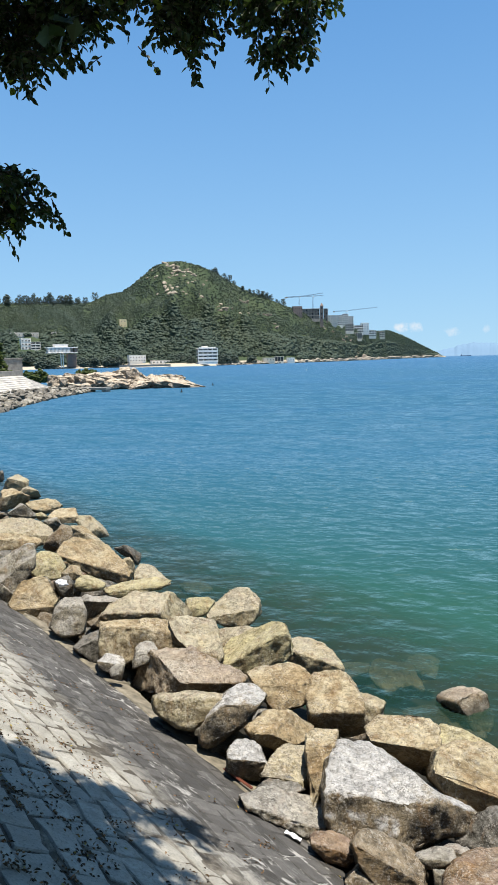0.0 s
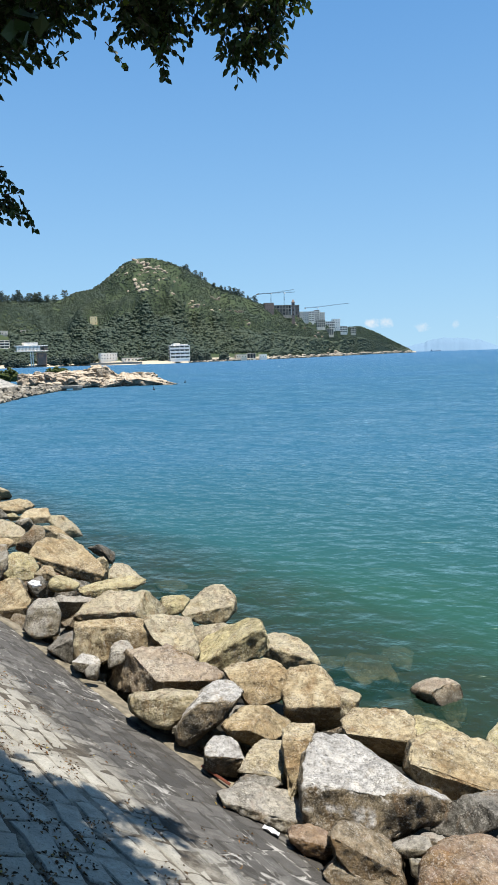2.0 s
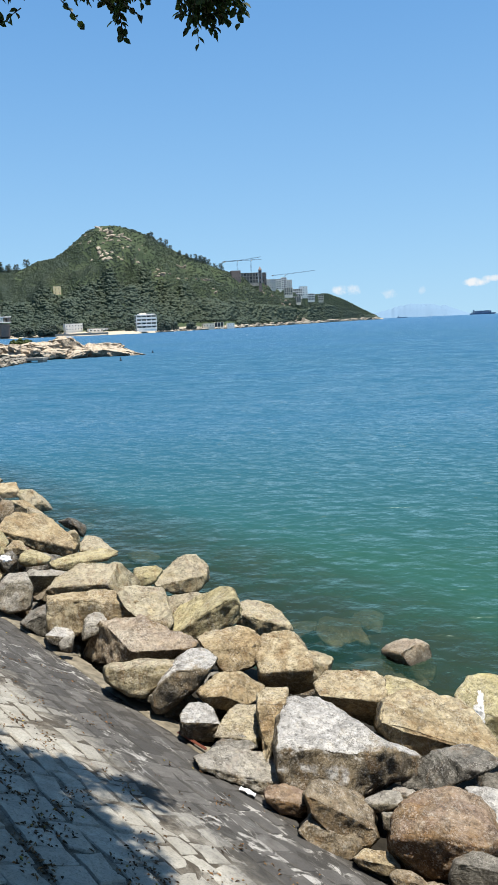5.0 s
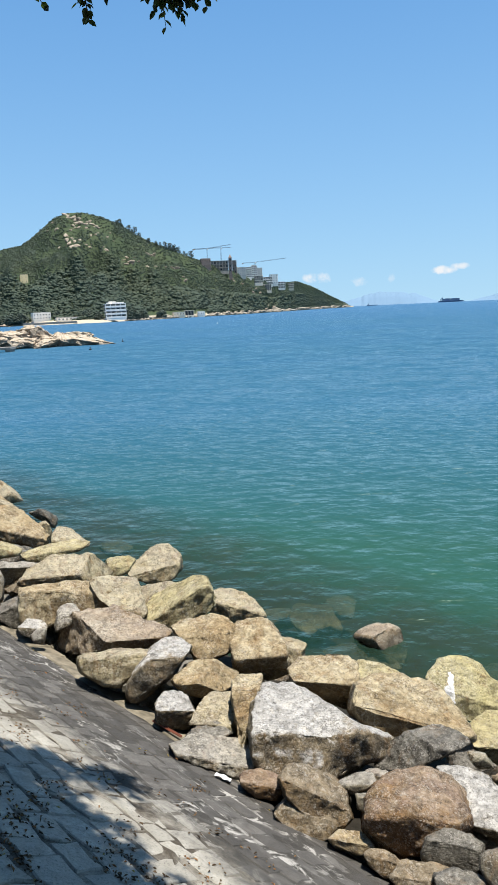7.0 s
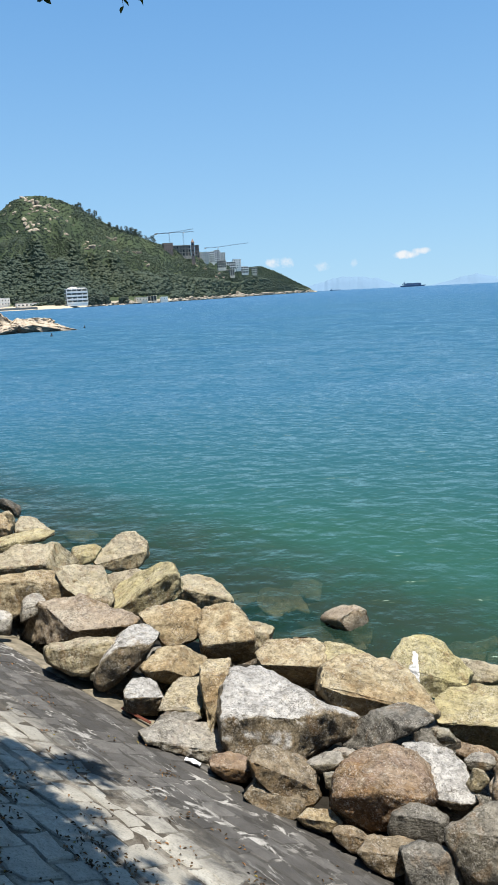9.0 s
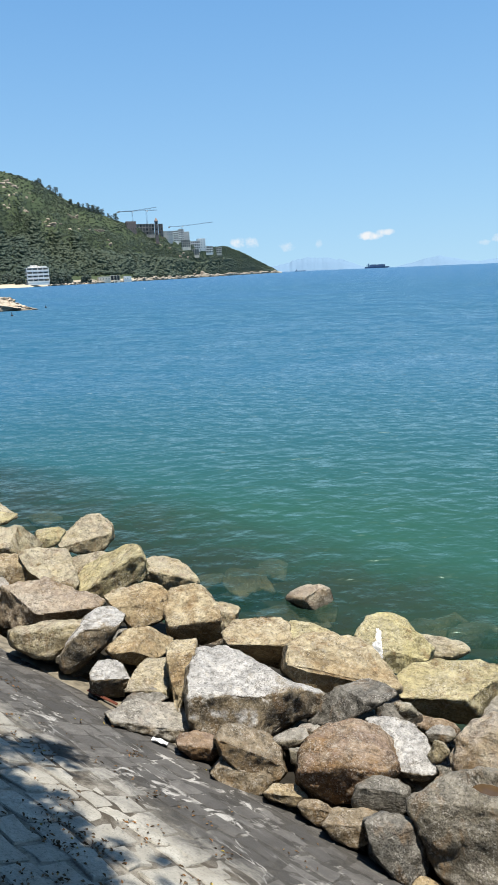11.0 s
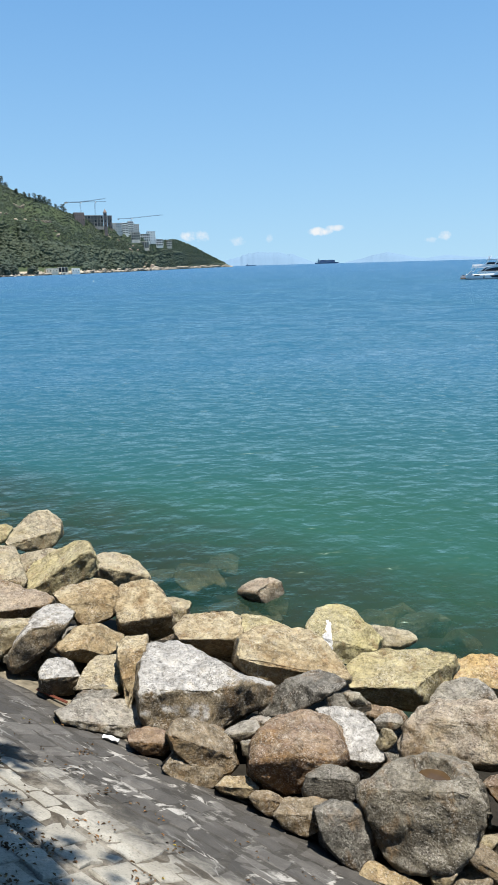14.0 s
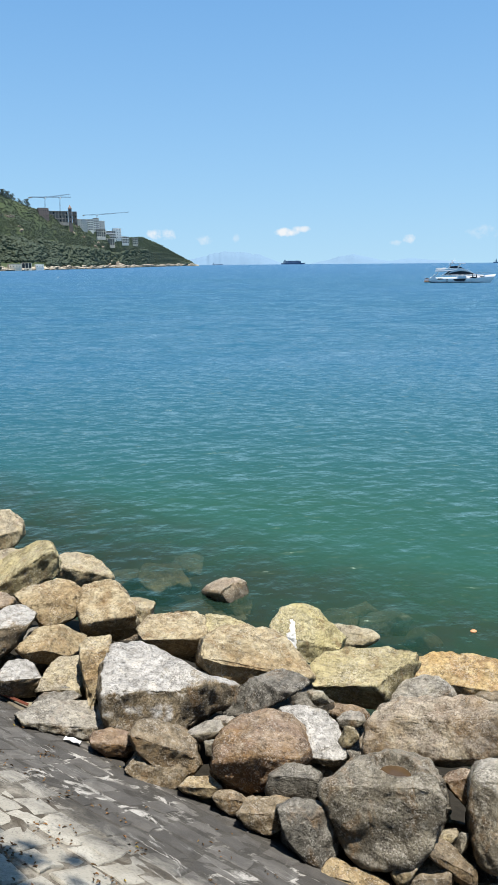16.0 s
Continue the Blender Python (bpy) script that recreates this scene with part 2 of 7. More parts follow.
def foliage(name, dark, light, third, rough=0.55, island=True, spec=0.25):
    m = Mat(name, rough, 0.0, spec)
    geo = m.node("ShaderNodeNewGeometry")
    v = m.coords("Object", (1, 1, 1), False)
    rnd = geo.outputs["Random Per Island"] if island else m.node("ShaderNodeObjectInfo").outputs["Random"]
    col = m.mix(rnd, dark, light)
    col = m.mix(m.ramp(m.noise(v, 0.012, 4, 0.6), 0.45, 0.65), col, third)
    # Noise paints in the dark gaps between leaf clumps.
    col = m.mix(m.ramp(m.noise(v, 0.9, 3, 0.7), 0.35, 0.7, 0, 0.4), col, tuple(c * 0.55 for c in dark))
    tr = m.node("ShaderNodeBsdfTranslucent", Color=col)
    mixn = m.node("ShaderNodeMixShader", Fac=0.4)
    m.t.links.new(m.b.outputs[0], mixn.inputs[1])
    m.t.links.new(tr.outputs[0], mixn.inputs[2])
    m.t.links.new(mixn.outputs[0], m.t.nodes["Material Output"].inputs["Surface"])
    return m.done(col, m.bump(m.noise(v, 1.6, 3, 0.8), 0.8, 0.8))


# Scrub and far trees: air haze painted in as paler, bluer greens.
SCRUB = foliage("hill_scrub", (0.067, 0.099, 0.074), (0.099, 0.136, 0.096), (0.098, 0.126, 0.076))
FAR_TREE = foliage("hazed_far_tree_leaves", (0.085, 0.115, 0.09), (0.135, 0.17, 0.13), (0.11, 0.14, 0.105))
BUSH = foliage("bush_leaves", (0.06, 0.09, 0.02), (0.12, 0.155, 0.04), (0.08, 0.11, 0.03))


def leaf_material():
    m = Mat("leaf", 0.55, 0.0, 0.25)
    geo = m.node("ShaderNodeNewGeometry")
    rnd = geo.outputs["Random Per Island"]
    col = m.mix(rnd, (0.0144, 0.0274, 0.0072), (0.036, 0.0612, 0.0144))
    col = m.mix(m.ramp(rnd, 0.965, 0.975), col, (0.144, 0.216, 0.0216))
    m.put(m.b, "Transmission Weight", 0.0)
    tr = m.node("ShaderNodeBsdfTranslucent", Color=m.mix(0.5, col, (0.072, 0.122, 0.0144)))
    mixn = m.node("ShaderNodeMixShader", Fac=0.14)
    m.t.links.new(m.b.outputs[0], mixn.inputs[1])
    m.t.links.new(tr.outputs[0], mixn.inputs[2])
    out = m.t.nodes["Material Output"]
    m.t.links.new(mixn.outputs[0], out.inputs["Surface"])
    return m.done(col)


LEAF = leaf_material()


def bark_material():
    m = Mat("bark", 0.9, 0, 0.2)
    v = m.coords("Object", (1, 1, 0.25))
    n = m.noise(v, 14, 6, 0.7, 0.5)
    return m.done(m.mix(m.ramp(n, 0.3, 0.7), (0.0324, 0.0252, 0.0187), (0.115, 0.0936, 0.072)), m.bump(n, 0.8, 0.03))


BARK = bark_material()


def dry_leaf_material():
    m = Mat("dry_leaf", 0.7, 0, 0.2)
    rnd = m.node("ShaderNodeNewGeometry").outputs["Random Per Island"]
    col = m.mix(m.ramp(rnd, 0.0, 0.75), (0.035, 0.024, 0.014), (0.17, 0.105, 0.052))
    col = m.mix(m.ramp(rnd, 0.86, 0.88), col, (0.26, 0.13, 0.05))
    col = m.mix(m.ramp(rnd, 0.96, 0.97), col, (0.36, 0.28, 0.06))
    return m.done(col)


DRY_LEAF = dry_leaf_material()


def pitching_material(name, light, dark, band_light, joint):
    """Stone pitching with a dark tide and algae stain on the lower band of the slope, crossed by pale lime veins."""
    m = Mat(name, 0.88, 0, 0.2)
    geo = m.node("ShaderNodeNewGeometry")
    info = m.node("ShaderNodeObjectInfo").outputs["Random"] if not joint else 0.5
    pos = geo.outputs["Position"]
    n1 = m.noise(pos, 1.1, 5, 0.6, 0.5)
    n2 = m.noise(pos, 6.0, 6, 0.72, 0.8)
    fine = m.noise(pos, 70.0, 3, 0.7)
    col = m.mix(m.ramp(n2, 0.42, 0.72, 0, 0.8), light, tuple(c * 0.55 for c in light))
    col = m.mix(m.ramp(m.noise(pos, 2.3, 7, 0.75, 0.8), 0.44, 0.62, 0, 0.66), col, (0.20, 0.182, 0.145))
    low = m.mix(m.ramp(n2, 0.42, 0.62), dark, tuple(c * 1.6 for c in dark))
    if not joint:
        isl = m.calc("FRACT", m.calc("ADD", info, geo.outputs["Random Per Island"]))
        col = m.mix(m.ramp(isl, 0, 1, 0, 0.6), col, tuple(c * 0.6 for c in light))
        low = m.mix(m.ramp(isl, 0, 1, 0, 0.9), low, tuple(c * 0.55 for c in dark))
    frame_s = m.node("ShaderNodeCombineXYZ")
    for i, (way, k) in enumerate(((ALONG + DOWN * 0.16, 1.3), (DOWN - ALONG * 0.16, 5.5))):
        n = m.node("ShaderNodeVectorMath")
        n.operation = "DOT_PRODUCT"
        m.put(n, 0, pos)
        n.inputs[1].default_value = way
        m.put(frame_s, i, m.calc("MULTIPLY", n.outputs["Value"], k))
    ridge = m.calc("ABSOLUTE", m.calc("SUBTRACT", m.noise(frame_s.outputs[0], 1.0, 5, 0.62, 0.5), 0.5))
    vein = m.calc("MULTIPLY", m.ramp(ridge, 0.002, 0.018, 1, 0), m.ramp(m.noise(pos, 1.7, 4, 0.6, 0.6), 0.49, 0.60))
    low = m.mix(m.ramp(m.noise(frame_s.outputs[0], 0.7, 6, 0.7), 0.52, 0.72, 0, 0.16), low, tuple(c * 0.55 for c in band_light))
    low = m.mix(vein if joint else m.calc("MULTIPLY", vein, 0.45), low, band_light)
    if joint:
        low = m.mix(m.calc("MULTIPLY", m.ramp(n1, 0.51, 0.58), m.ramp(n2, 0.50, 0.58)), low, band_light)
        col = m.mix(m.ramp(m.noise(pos, 2.6, 6, 0.7, 0.6), 0.42, 0.56), col, (0.07, 0.058, 0.043))
    z = m.axis(pos, 2)
    edge = m.calc("ADD", z, m.ramp(n1, 0.3, 0.7, -0.09, 0.09))
    edge = m.calc("ADD", edge, m.ramp(n2, 0.3, 0.7, -0.10, 0.10))
    col = m.mix(m.ramp(edge, TIDE_Z - 0.10, TIDE_Z + 0.10, 1, 0), col, low)
    col = m.mix(m.ramp(fine, 0.52, 0.74, 0, 0.6), col, tuple(c * 0.6 for c in dark))
    h = m.calc("ADD", m.noise(pos, 22, 6, 0.75), m.calc("MULTIPLY", fine, 0.5))
    return m.done(col, m.bump(h, 0.7, 0.025))


TIDE_Z = 2.06
DOWN = (OUT * (TOE_P - TOP_P) + Vector((0, 0, TOE_Z - TOP_Z))).normalized()
STONE = pitching_material("pitching_stone", (0.425, 0.405, 0.35), (0.088, 0.083, 0.076), (0.34, 0.335, 0.315), False)
MORTAR = pitching_material("pitching_mortar", (0.29, 0.265, 0.22), (0.045, 0.042, 0.037), (0.37, 0.355, 0.325), True)


def sand_material(name, a, b, scale=4.0):
    m = Mat(name, 0.95, 0, 0.1)
    v = m.coords("Object", (1, 1, 1), False)
    n = m.noise(v, scale, 6, 0.7)
    return m.done(m.mix(m.ramp(n, 0.3, 0.7), a, b), m.bump(n, 0.4, 0.05))


# Near-black stands in for the shadow between boulders, not the rubble's own colour.
GROUND = sand_material("rubble_gap_shade", (0.012, 0.011, 0.009), (0.03, 0.026, 0.02), 6.0)
TOE_CONCRETE = plain("toe_concrete", (0.215, 0.188, 0.137), 0.9, vary=0.6, scale=7.0)
CONCRETE = plain("concrete", (0.259, 0.245, 0.216), 0.9, vary=0.4, scale=1.5)
PAVING = plain("paving", (0.245, 0.223, 0.202), 0.9, vary=0.3, scale=2.0)
WHITE = plain("white_paint", (0.88, 0.82, 0.73), 0.6, vary=0.12, scale=0.4)
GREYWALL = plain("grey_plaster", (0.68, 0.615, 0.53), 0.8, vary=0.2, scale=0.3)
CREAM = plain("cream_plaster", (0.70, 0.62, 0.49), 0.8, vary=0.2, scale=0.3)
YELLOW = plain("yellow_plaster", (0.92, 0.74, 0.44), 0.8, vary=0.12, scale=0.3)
RAWCON = plain("raw_concrete", (0.50, 0.44, 0.37), 0.9, vary=0.25, scale=0.3)
BRICKRED = plain("red_brown_cladding", (0.288, 0.209, 0.169), 0.85, vary=0.25, scale=0.5)
STEEL = plain("crane_steel", (0.115, 0.122, 0.137), 0.5, 0.3)
REDPAINT = plain("faded_red_plastic", (0.158, 0.0504, 0.0288), 0.6, vary=0.5, scale=9)
PAPER = plain("white_litter", (0.705, 0.714, 0.722), 0.6, vary=0.1)
SHIPHULL = plain("ship_hull", (0.085, 0.13, 0.22), 0.6)
SHIPDECK = plain("ship_superstructure", (0.302, 0.331, 0.374), 0.6)
GELCOAT = plain("gelcoat", (0.705, 0.714, 0.722), 0.18, spec=0.5, vary=0.04)
FENDER = plain("black_rubber", (0.0108, 0.0108, 0.0122), 0.6)
TEAK = plain("teak", (0.245, 0.158, 0.0864), 0.7)
CHROME = plain("stainless", (0.504, 0.504, 0.504), 0.2, 0.9)
CONTAINER = plain("stacked_containers", (0.17, 0.22, 0.33), 0.7, vary=0.5, scale=0.08)
# Blue air haze is painted into this base colour.
HAZE = plain("far_hills_haze", (0.144, 0.226, 0.316), 1.0, spec=0.0, vary=0.06, scale=0.002)


def glass_dark(name, colour=(0.0144, 0.0202, 0.0252)):
    m = Mat(name, 0.25, 0, 0.25)
    return m.done(m.mix(m.noise(m.coords(), 0.4), colour, tuple(c * 2 for c in colour)))


GLASS = glass_dark("window_glass", (0.036, 0.0374, 0.0396))
TINTED = glass_dark("tinted_glass", (0.00864, 0.0115, 0.0173))


def sea_material():
    """Sea: green near the viewpoint, bluer with distance; clear within a few metres of the boulders."""
    m = Mat("sea", 0.12, 0, 0.5)
    geo = m.node("ShaderNodeNewGeometry")
    pos = geo.outputs["Position"]
    flat = m.node("ShaderNodeVectorMath")
    flat.operation = "LENGTH"
    m.put(flat, 0, pos)
    logd = m.calc("LOGARITHM", flat.outputs["Value"], 10.0)

    def along(bearing):
        n = m.node("ShaderNodeVectorMath")
        n.operation = "DOT_PRODUCT"
        m.put(n, 0, pos)
        n.inputs[1].default_value = polar(bearing, 1.0)
        return n.outputs["Value"]

    def train(bearing, stretch, scale, detail, rough, dist=0.0):
        """Waves that run towards a bearing, their crests drawn out sideways."""
        n = m.node("ShaderNodeCombineXYZ")
        m.put(n, 0, m.calc("MULTIPLY", along(bearing + 90), stretch))
        m.put(n, 1, along(bearing))
        return m.noise(n.outputs[0], scale, detail, rough, dist)

    swell = train(24, 0.35, 0.22, 2, 0.5, 0.3)
    sea_a = train(20, 0.7, 1.0, 2, 0.5, 0.25)
    sea_b = train(0, 0.75, 2.0, 2, 0.5, 0.2)
    chop = train(38, 0.8, 3.6, 3, 0.55, 0.2)
    ripple = train(16, 0.35, 5.5, 3, 0.6, 0.2)
    gust = train(10, 0.3, 0.035, 5, 0.65, 0.5)
    # Body colour ramps with log distance from the origin, below the eye.
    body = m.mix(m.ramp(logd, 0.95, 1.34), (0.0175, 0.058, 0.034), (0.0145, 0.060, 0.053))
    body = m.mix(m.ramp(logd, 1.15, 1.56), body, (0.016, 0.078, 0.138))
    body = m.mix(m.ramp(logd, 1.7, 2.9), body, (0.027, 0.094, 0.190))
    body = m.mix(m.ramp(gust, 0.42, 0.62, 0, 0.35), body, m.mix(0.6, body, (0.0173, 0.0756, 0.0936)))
    p = m.calc("ADD", along(90 - math.degrees(SHORE)), m.ramp(swell, 0.3, 0.7, -0.5, 0.5))
    weed = m.calc("MULTIPLY", m.ramp(m.noise(pos, 0.8, 4, 0.6, 0.8), 0.42, 0.60), m.ramp(p, 8.6, 10.8, 0.35, 0.0))
    dif = m.node("ShaderNodeBsdfDiffuse", Color=m.mix(weed, body, (0.0288, 0.0317, 0.0216)))
    clear = m.node("ShaderNodeBsdfTransparent", Color=(0.48, 0.53, 0.44, 1))
    depth = m.node("ShaderNodeMixShader")
    m.put(depth, 0, m.ramp(p, 7.8, 11.0, 0.3, 1.0))
    m.t.links.new(clear.outputs[0], depth.inputs[1])
    m.t.links.new(dif.outputs[0], depth.inputs[2])
    far = m.ramp(logd, 1.2, 2.0)
    roller = train(14, 0.5, 0.42, 3, 0.6, 0.3)
    h = m.calc("ADD", m.calc("MULTIPLY", swell, 0.8), m.calc("MULTIPLY", sea_a, m.ramp(logd, 1.3, 2.1, 0.5, 1.3)))
    h = m.calc("ADD", h, m.calc("MULTIPLY", roller, m.ramp(logd, 1.4, 2.2, 0.2, 2.6)))
    h = m.calc("ADD", h, m.calc("MULTIPLY", sea_b, 0.34))
    h = m.calc("ADD", h, m.calc("MULTIPLY", chop, m.calc("ADD", m.calc("MULTIPLY", far, 0.12), 0.11)))
    h = m.calc("ADD", h, m.calc("MULTIPLY", ripple, m.ramp(logd, 1.0, 1.6, 0.07, 0.05)))
    nrm = m.bump(h, 1.0, m.ramp(logd, 1.0, 2.0, 0.36, 1.1))
    fres = m.node("ShaderNodeFresnel", IOR=1.33, Normal=nrm)
    gl = m.node("ShaderNodeBsdfGlossy", Roughness=m.ramp(logd, 1.0, 1.6, 0.31, 0.36), Normal=nrm)
    # Reflection colour is tinted by hand: teal near, pale blue far.
    m.put(gl, "Color", m.mix(m.ramp(logd, 1.0, 1.6), (0.7, 0.94, 0.84), (0.79, 0.91, 0.94)))
    mixn = m.node("ShaderNodeMixShader")
    near_ruffle = train(16, 0.45, 3.6, 4, 0.65, 0.5)
    far_ruffle = m.calc("ADD", m.calc("MULTIPLY", train(12, 0.6, 0.75, 6, 0.75, 0.4), 0.55), m.calc("MULTIPLY", train(26, 0.6, 0.2, 6, 0.78, 0.5), 0.45))
    away = m.ramp(logd, 1.3, 1.75)
    ruffle = m.calc("ADD", m.calc("MULTIPLY", far_ruffle, away), m.calc("MULTIPLY", near_ruffle, m.calc("SUBTRACT", 1.0, away)))
    # Noise and distance scale the reflection, painting bright and dark ripples in.
    reflect_gain = m.calc("MULTIPLY", m.ramp(logd, 1.0, 1.7, 0.5, 0.47), m.ramp(ruffle, 0.41, 0.60, m.ramp(logd, 1.1, 1.6, 0.6, 0.2), m.ramp(logd, 1.1, 1.6, 1.3, 1.75)))
    m.put(mixn, 0, m.calc("MULTIPLY", fres.outputs[0], reflect_gain))
    m.t.links.new(depth.outputs[0], mixn.inputs[1])
    m.t.links.new(gl.outputs[0], mixn.inputs[2])
    m.t.links.new(mixn.outputs[0], m.t.nodes["Material Output"].inputs["Surface"])
    return m.m


SEA = sea_material()

# ---- building blocks ----


def link_mesh(name, verts, faces, material, smooth=False):
    me = bpy.data.meshes.new(name)
    me.from_pydata([tuple(v) for v in verts], [], faces)
    me.update()
    if smooth:
        me.polygons.foreach_set("use_smooth", [True] * len(me.polygons))
    me.materials.append(material)
    return new(name, me)


def from_bm(name, bm, material, smooth=False):
    me = bpy.data.meshes.new(name)
    bm.to_mesh(me)
    bm.free()
    if smooth:
        me.polygons.foreach_set("use_smooth", [True] * len(me.polygons))
    me.materials.append(material)
    return new(name, me)


def part(name, bm, material, parent, label="", smooth=False):
    """Links a bmesh as one mesh object under a thing or a part."""
    ob = from_bm(name, bm, material, smooth)
    ob.parent = parent
    if label:
        ob["label"] = label
    return ob


def thing(name, m, label, category, group=""):
    ob = new(name)
    ob.matrix_world = m
    return tagged(ob, label, category, group)


def box(bm, size, at=(0, 0, 0), turn=None, bevel=0.0):
    made = bmesh.ops.create_cube(bm, size=1.0, matrix=Matrix.Translation(at) @ (turn or Matrix()) @ Matrix.Diagonal((*size, 1)))
    if bevel:
        edges = {e for v in made["verts"] for e in v.link_edges}
        bmesh.ops.bevel(bm, geom=list(edges), offset=bevel, segments=2, affect="EDGES", profile=0.5)
    return bm


def boxes(*items, bevel=0.0):
    bm = bmesh.new()
    for size, at in items:
        box(bm, size, at, None, bevel)
    return bm


def beam(bm, a, b, thick):
    """A square bar from a to b."""
    a, b = Vector(a), Vector(b)
    d = b - a
    q = d.to_track_quat("Z", "Y").to_matrix().to_4x4()
    box(bm, (thick, thick, d.length), (a + b) / 2, q)


def tube(bm, pts, radii, sides=8):
    """A tapering limb through points."""
    rings = []
    for i, (p, r) in enumerate(zip(pts, radii)):
        d = (Vector(pts[min(i + 1, len(pts) - 1)]) - Vector(pts[max(i - 1, 0)])).normalized()
        q = d.to_track_quat("Z", "Y")
        rings.append([bm.verts.new(Vector(p) + q @ Vector((r * math.cos(6.2832 * k / sides), r * math.sin(6.2832 * k / sides), 0))) for k in range(sides)])
    for a, b in zip(rings, rings[1:]):
        for k in range(sides):
            bm.faces.new((a[k], a[(k + 1) % sides], b[(k + 1) % sides], b[k]))
    bm.faces.new(rings[0][::-1])
    bm.faces.new(rings[-1])


# ---- boulders ----


def boulder_shape(seed):
    """Corners of a rough block, in a box of side 1."""
    rs = np.random.RandomState(seed)
    k, q = rs.randint(10, 19), rs.uniform(2.2, 7)
    v = rs.normal(size=(k, 3))
    v /= (np.abs(v) ** q).sum(1, keepdims=True) ** (1 / q)
    v *= rs.uniform(0.86, 1, (k, 1))
    a, b = rs.uniform(0, 6.28), rs.uniform(-0.5, 0.5)
    turn_z = np.array([[np.cos(a), -np.sin(a), 0], [np.sin(a), np.cos(a), 0], [0, 0, 1]])
    turn_x = np.array([[1, 0, 0], [0, np.cos(b), -np.sin(b)], [0, np.sin(b), np.cos(b)]])
    v = v @ (turn_z @ turn_x).T
    lo, hi = v.min(0), v.max(0)
    return (v - (lo + hi) / 2) / (hi - lo)


def facet_corners(facets):
    """Corners of a block bounded by faces: bearing from the viewer's side, slope (degrees), distance from the heart."""
    n = np.array([(math.sin(radians(a)) * math.cos(radians(e)), -math.cos(radians(a)) * math.cos(radians(e)), math.sin(radians(e))) for a, e, k in facets])
    k = np.array([f[2] for f in facets])
    out = []
    for i, j, l in itertools.combinations(range(len(facets)), 3):
        m = n[[i, j, l]]
        if abs(np.linalg.det(m)) < 1e-3:
            continue
        p = np.linalg.solve(m, k[[i, j, l]])
        if (n @ p <= k + 2e-3).all():
            out.append(p)
    return np.array(out)


def boulder_bm(seed, sx, sy, sz, fine, rounding=0.06, grow=1.17):
    return rock_bm(boulder_shape(seed) * (sx, sy, sz) * grow, seed, min(sx, sy, sz), (sx * sy * sz) ** (1 / 3), fine, rounding)


def rock_bm(corners, seed, size, mean, fine, rounding, lumps=1.0):
    """A rough stone round its corners: eased edges, shallow dents, chips, pits and a crack or two."""
    bm = bmesh.new()
    for v in corners:
        bm.verts.new(v)
    hull = bmesh.ops.convex_hull(bm, input=bm.verts)
    bmesh.ops.delete(bm, geom=list({g for g in hull["geom_interior"] + hull["geom_unused"] if isinstance(g, bmesh.types.BMVert)}), context="VERTS")
    bmesh.ops.dissolve_limit(bm, angle_limit=radians(9), verts=bm.verts, edges=bm.edges)
    bmesh.ops.bevel(bm, geom=list(bm.edges), offset=rounding * size, segments=3, affect="EDGES", profile=0.5, clamp_overlap=True)
    bmesh.ops.triangulate(bm, faces=bm.faces)
    for _ in range(5):
        long = [e for e in bm.edges if e.calc_length() > fine]
        if not long or len(bm.verts) > 6000:
            break
        bmesh.ops.subdivide_edges(bm, edges=long, cuts=1)
        bmesh.ops.triangulate(bm, faces=[f for f in bm.faces if len(f.verts) > 3])
    bmesh.ops.smooth_vert(bm, verts=bm.verts, factor=0.12, use_axis_x=True, use_axis_y=True, use_axis_z=True)
    for _ in range(int(max(rounding - 0.1, 0) * 9 / fine)):
        bmesh.ops.smooth_vert(bm, verts=bm.verts, factor=0.5, use_axis_x=True, use_axis_y=True, use_axis_z=True)
    bm.normal_update()
    base = Vector((seed * 3.7, seed * 1.3, seed * 0.7))
    for v in bm.verts:
        q = v.co / mean
        cell = noise.voronoi(q * 1.7 + base)[1][0]
        shard = noise.voronoi(q * 4.6 - base)[1][0]
        d = lumps * (0.06 * noise.noise(q * 1.6 + base) + 0.034 * noise.noise(q * 4.3 + base))
        d += 0.030 * noise.noise(cell * 3.1) + 0.016 * noise.noise(shard * 2.3)
        d -= 0.05 * max(noise.noise(q * 2.9 - base) - 0.25, 0)
        d += 0.022 * noise.noise(q * 9 + base) + 0.012 * noise.noise(q * 21 + base)
        d -= 0.035 * max(0.0, 1 - 9 * abs(noise.noise(q * 1.3 + base * 1.7))) * max(0.0, noise.noise(q * 0.9 - base) + 0.15)
        v.co += v.normal * d * mean
    return bm


GRANITE_WORDS = {TAN: "tan", PALE: "pale cream", GREY: "grey", BLEACHED: "brown, white-topped", RUST: "rusty brown", BROWN: "brown", DARK: "dark grey", UMBER: "grey-brown", SPECKLED: "pinkish brown", OCHRE: "ochre yellow",
                 ORANGE: "orange-brown", PAINTED: "ochre yellow"}


def boulder(x, y, z, turn, sx, sy, sz, seed, material, rounding=0.06):
    """A boulder of the shore defence."""
    bm = boulder_bm(seed, sx, sy, sz, 0.032 + 0.004 * math.hypot(x, y), rounding, 1.17 + 0.25 * max(rounding - 0.085, 0))
    ob = from_bm("boulder", bm, material, True)
    ob.matrix_world = pose(x, y, z, 0, 0, turn)
    return boulder_words(ob, max(sx, sz), z, material)


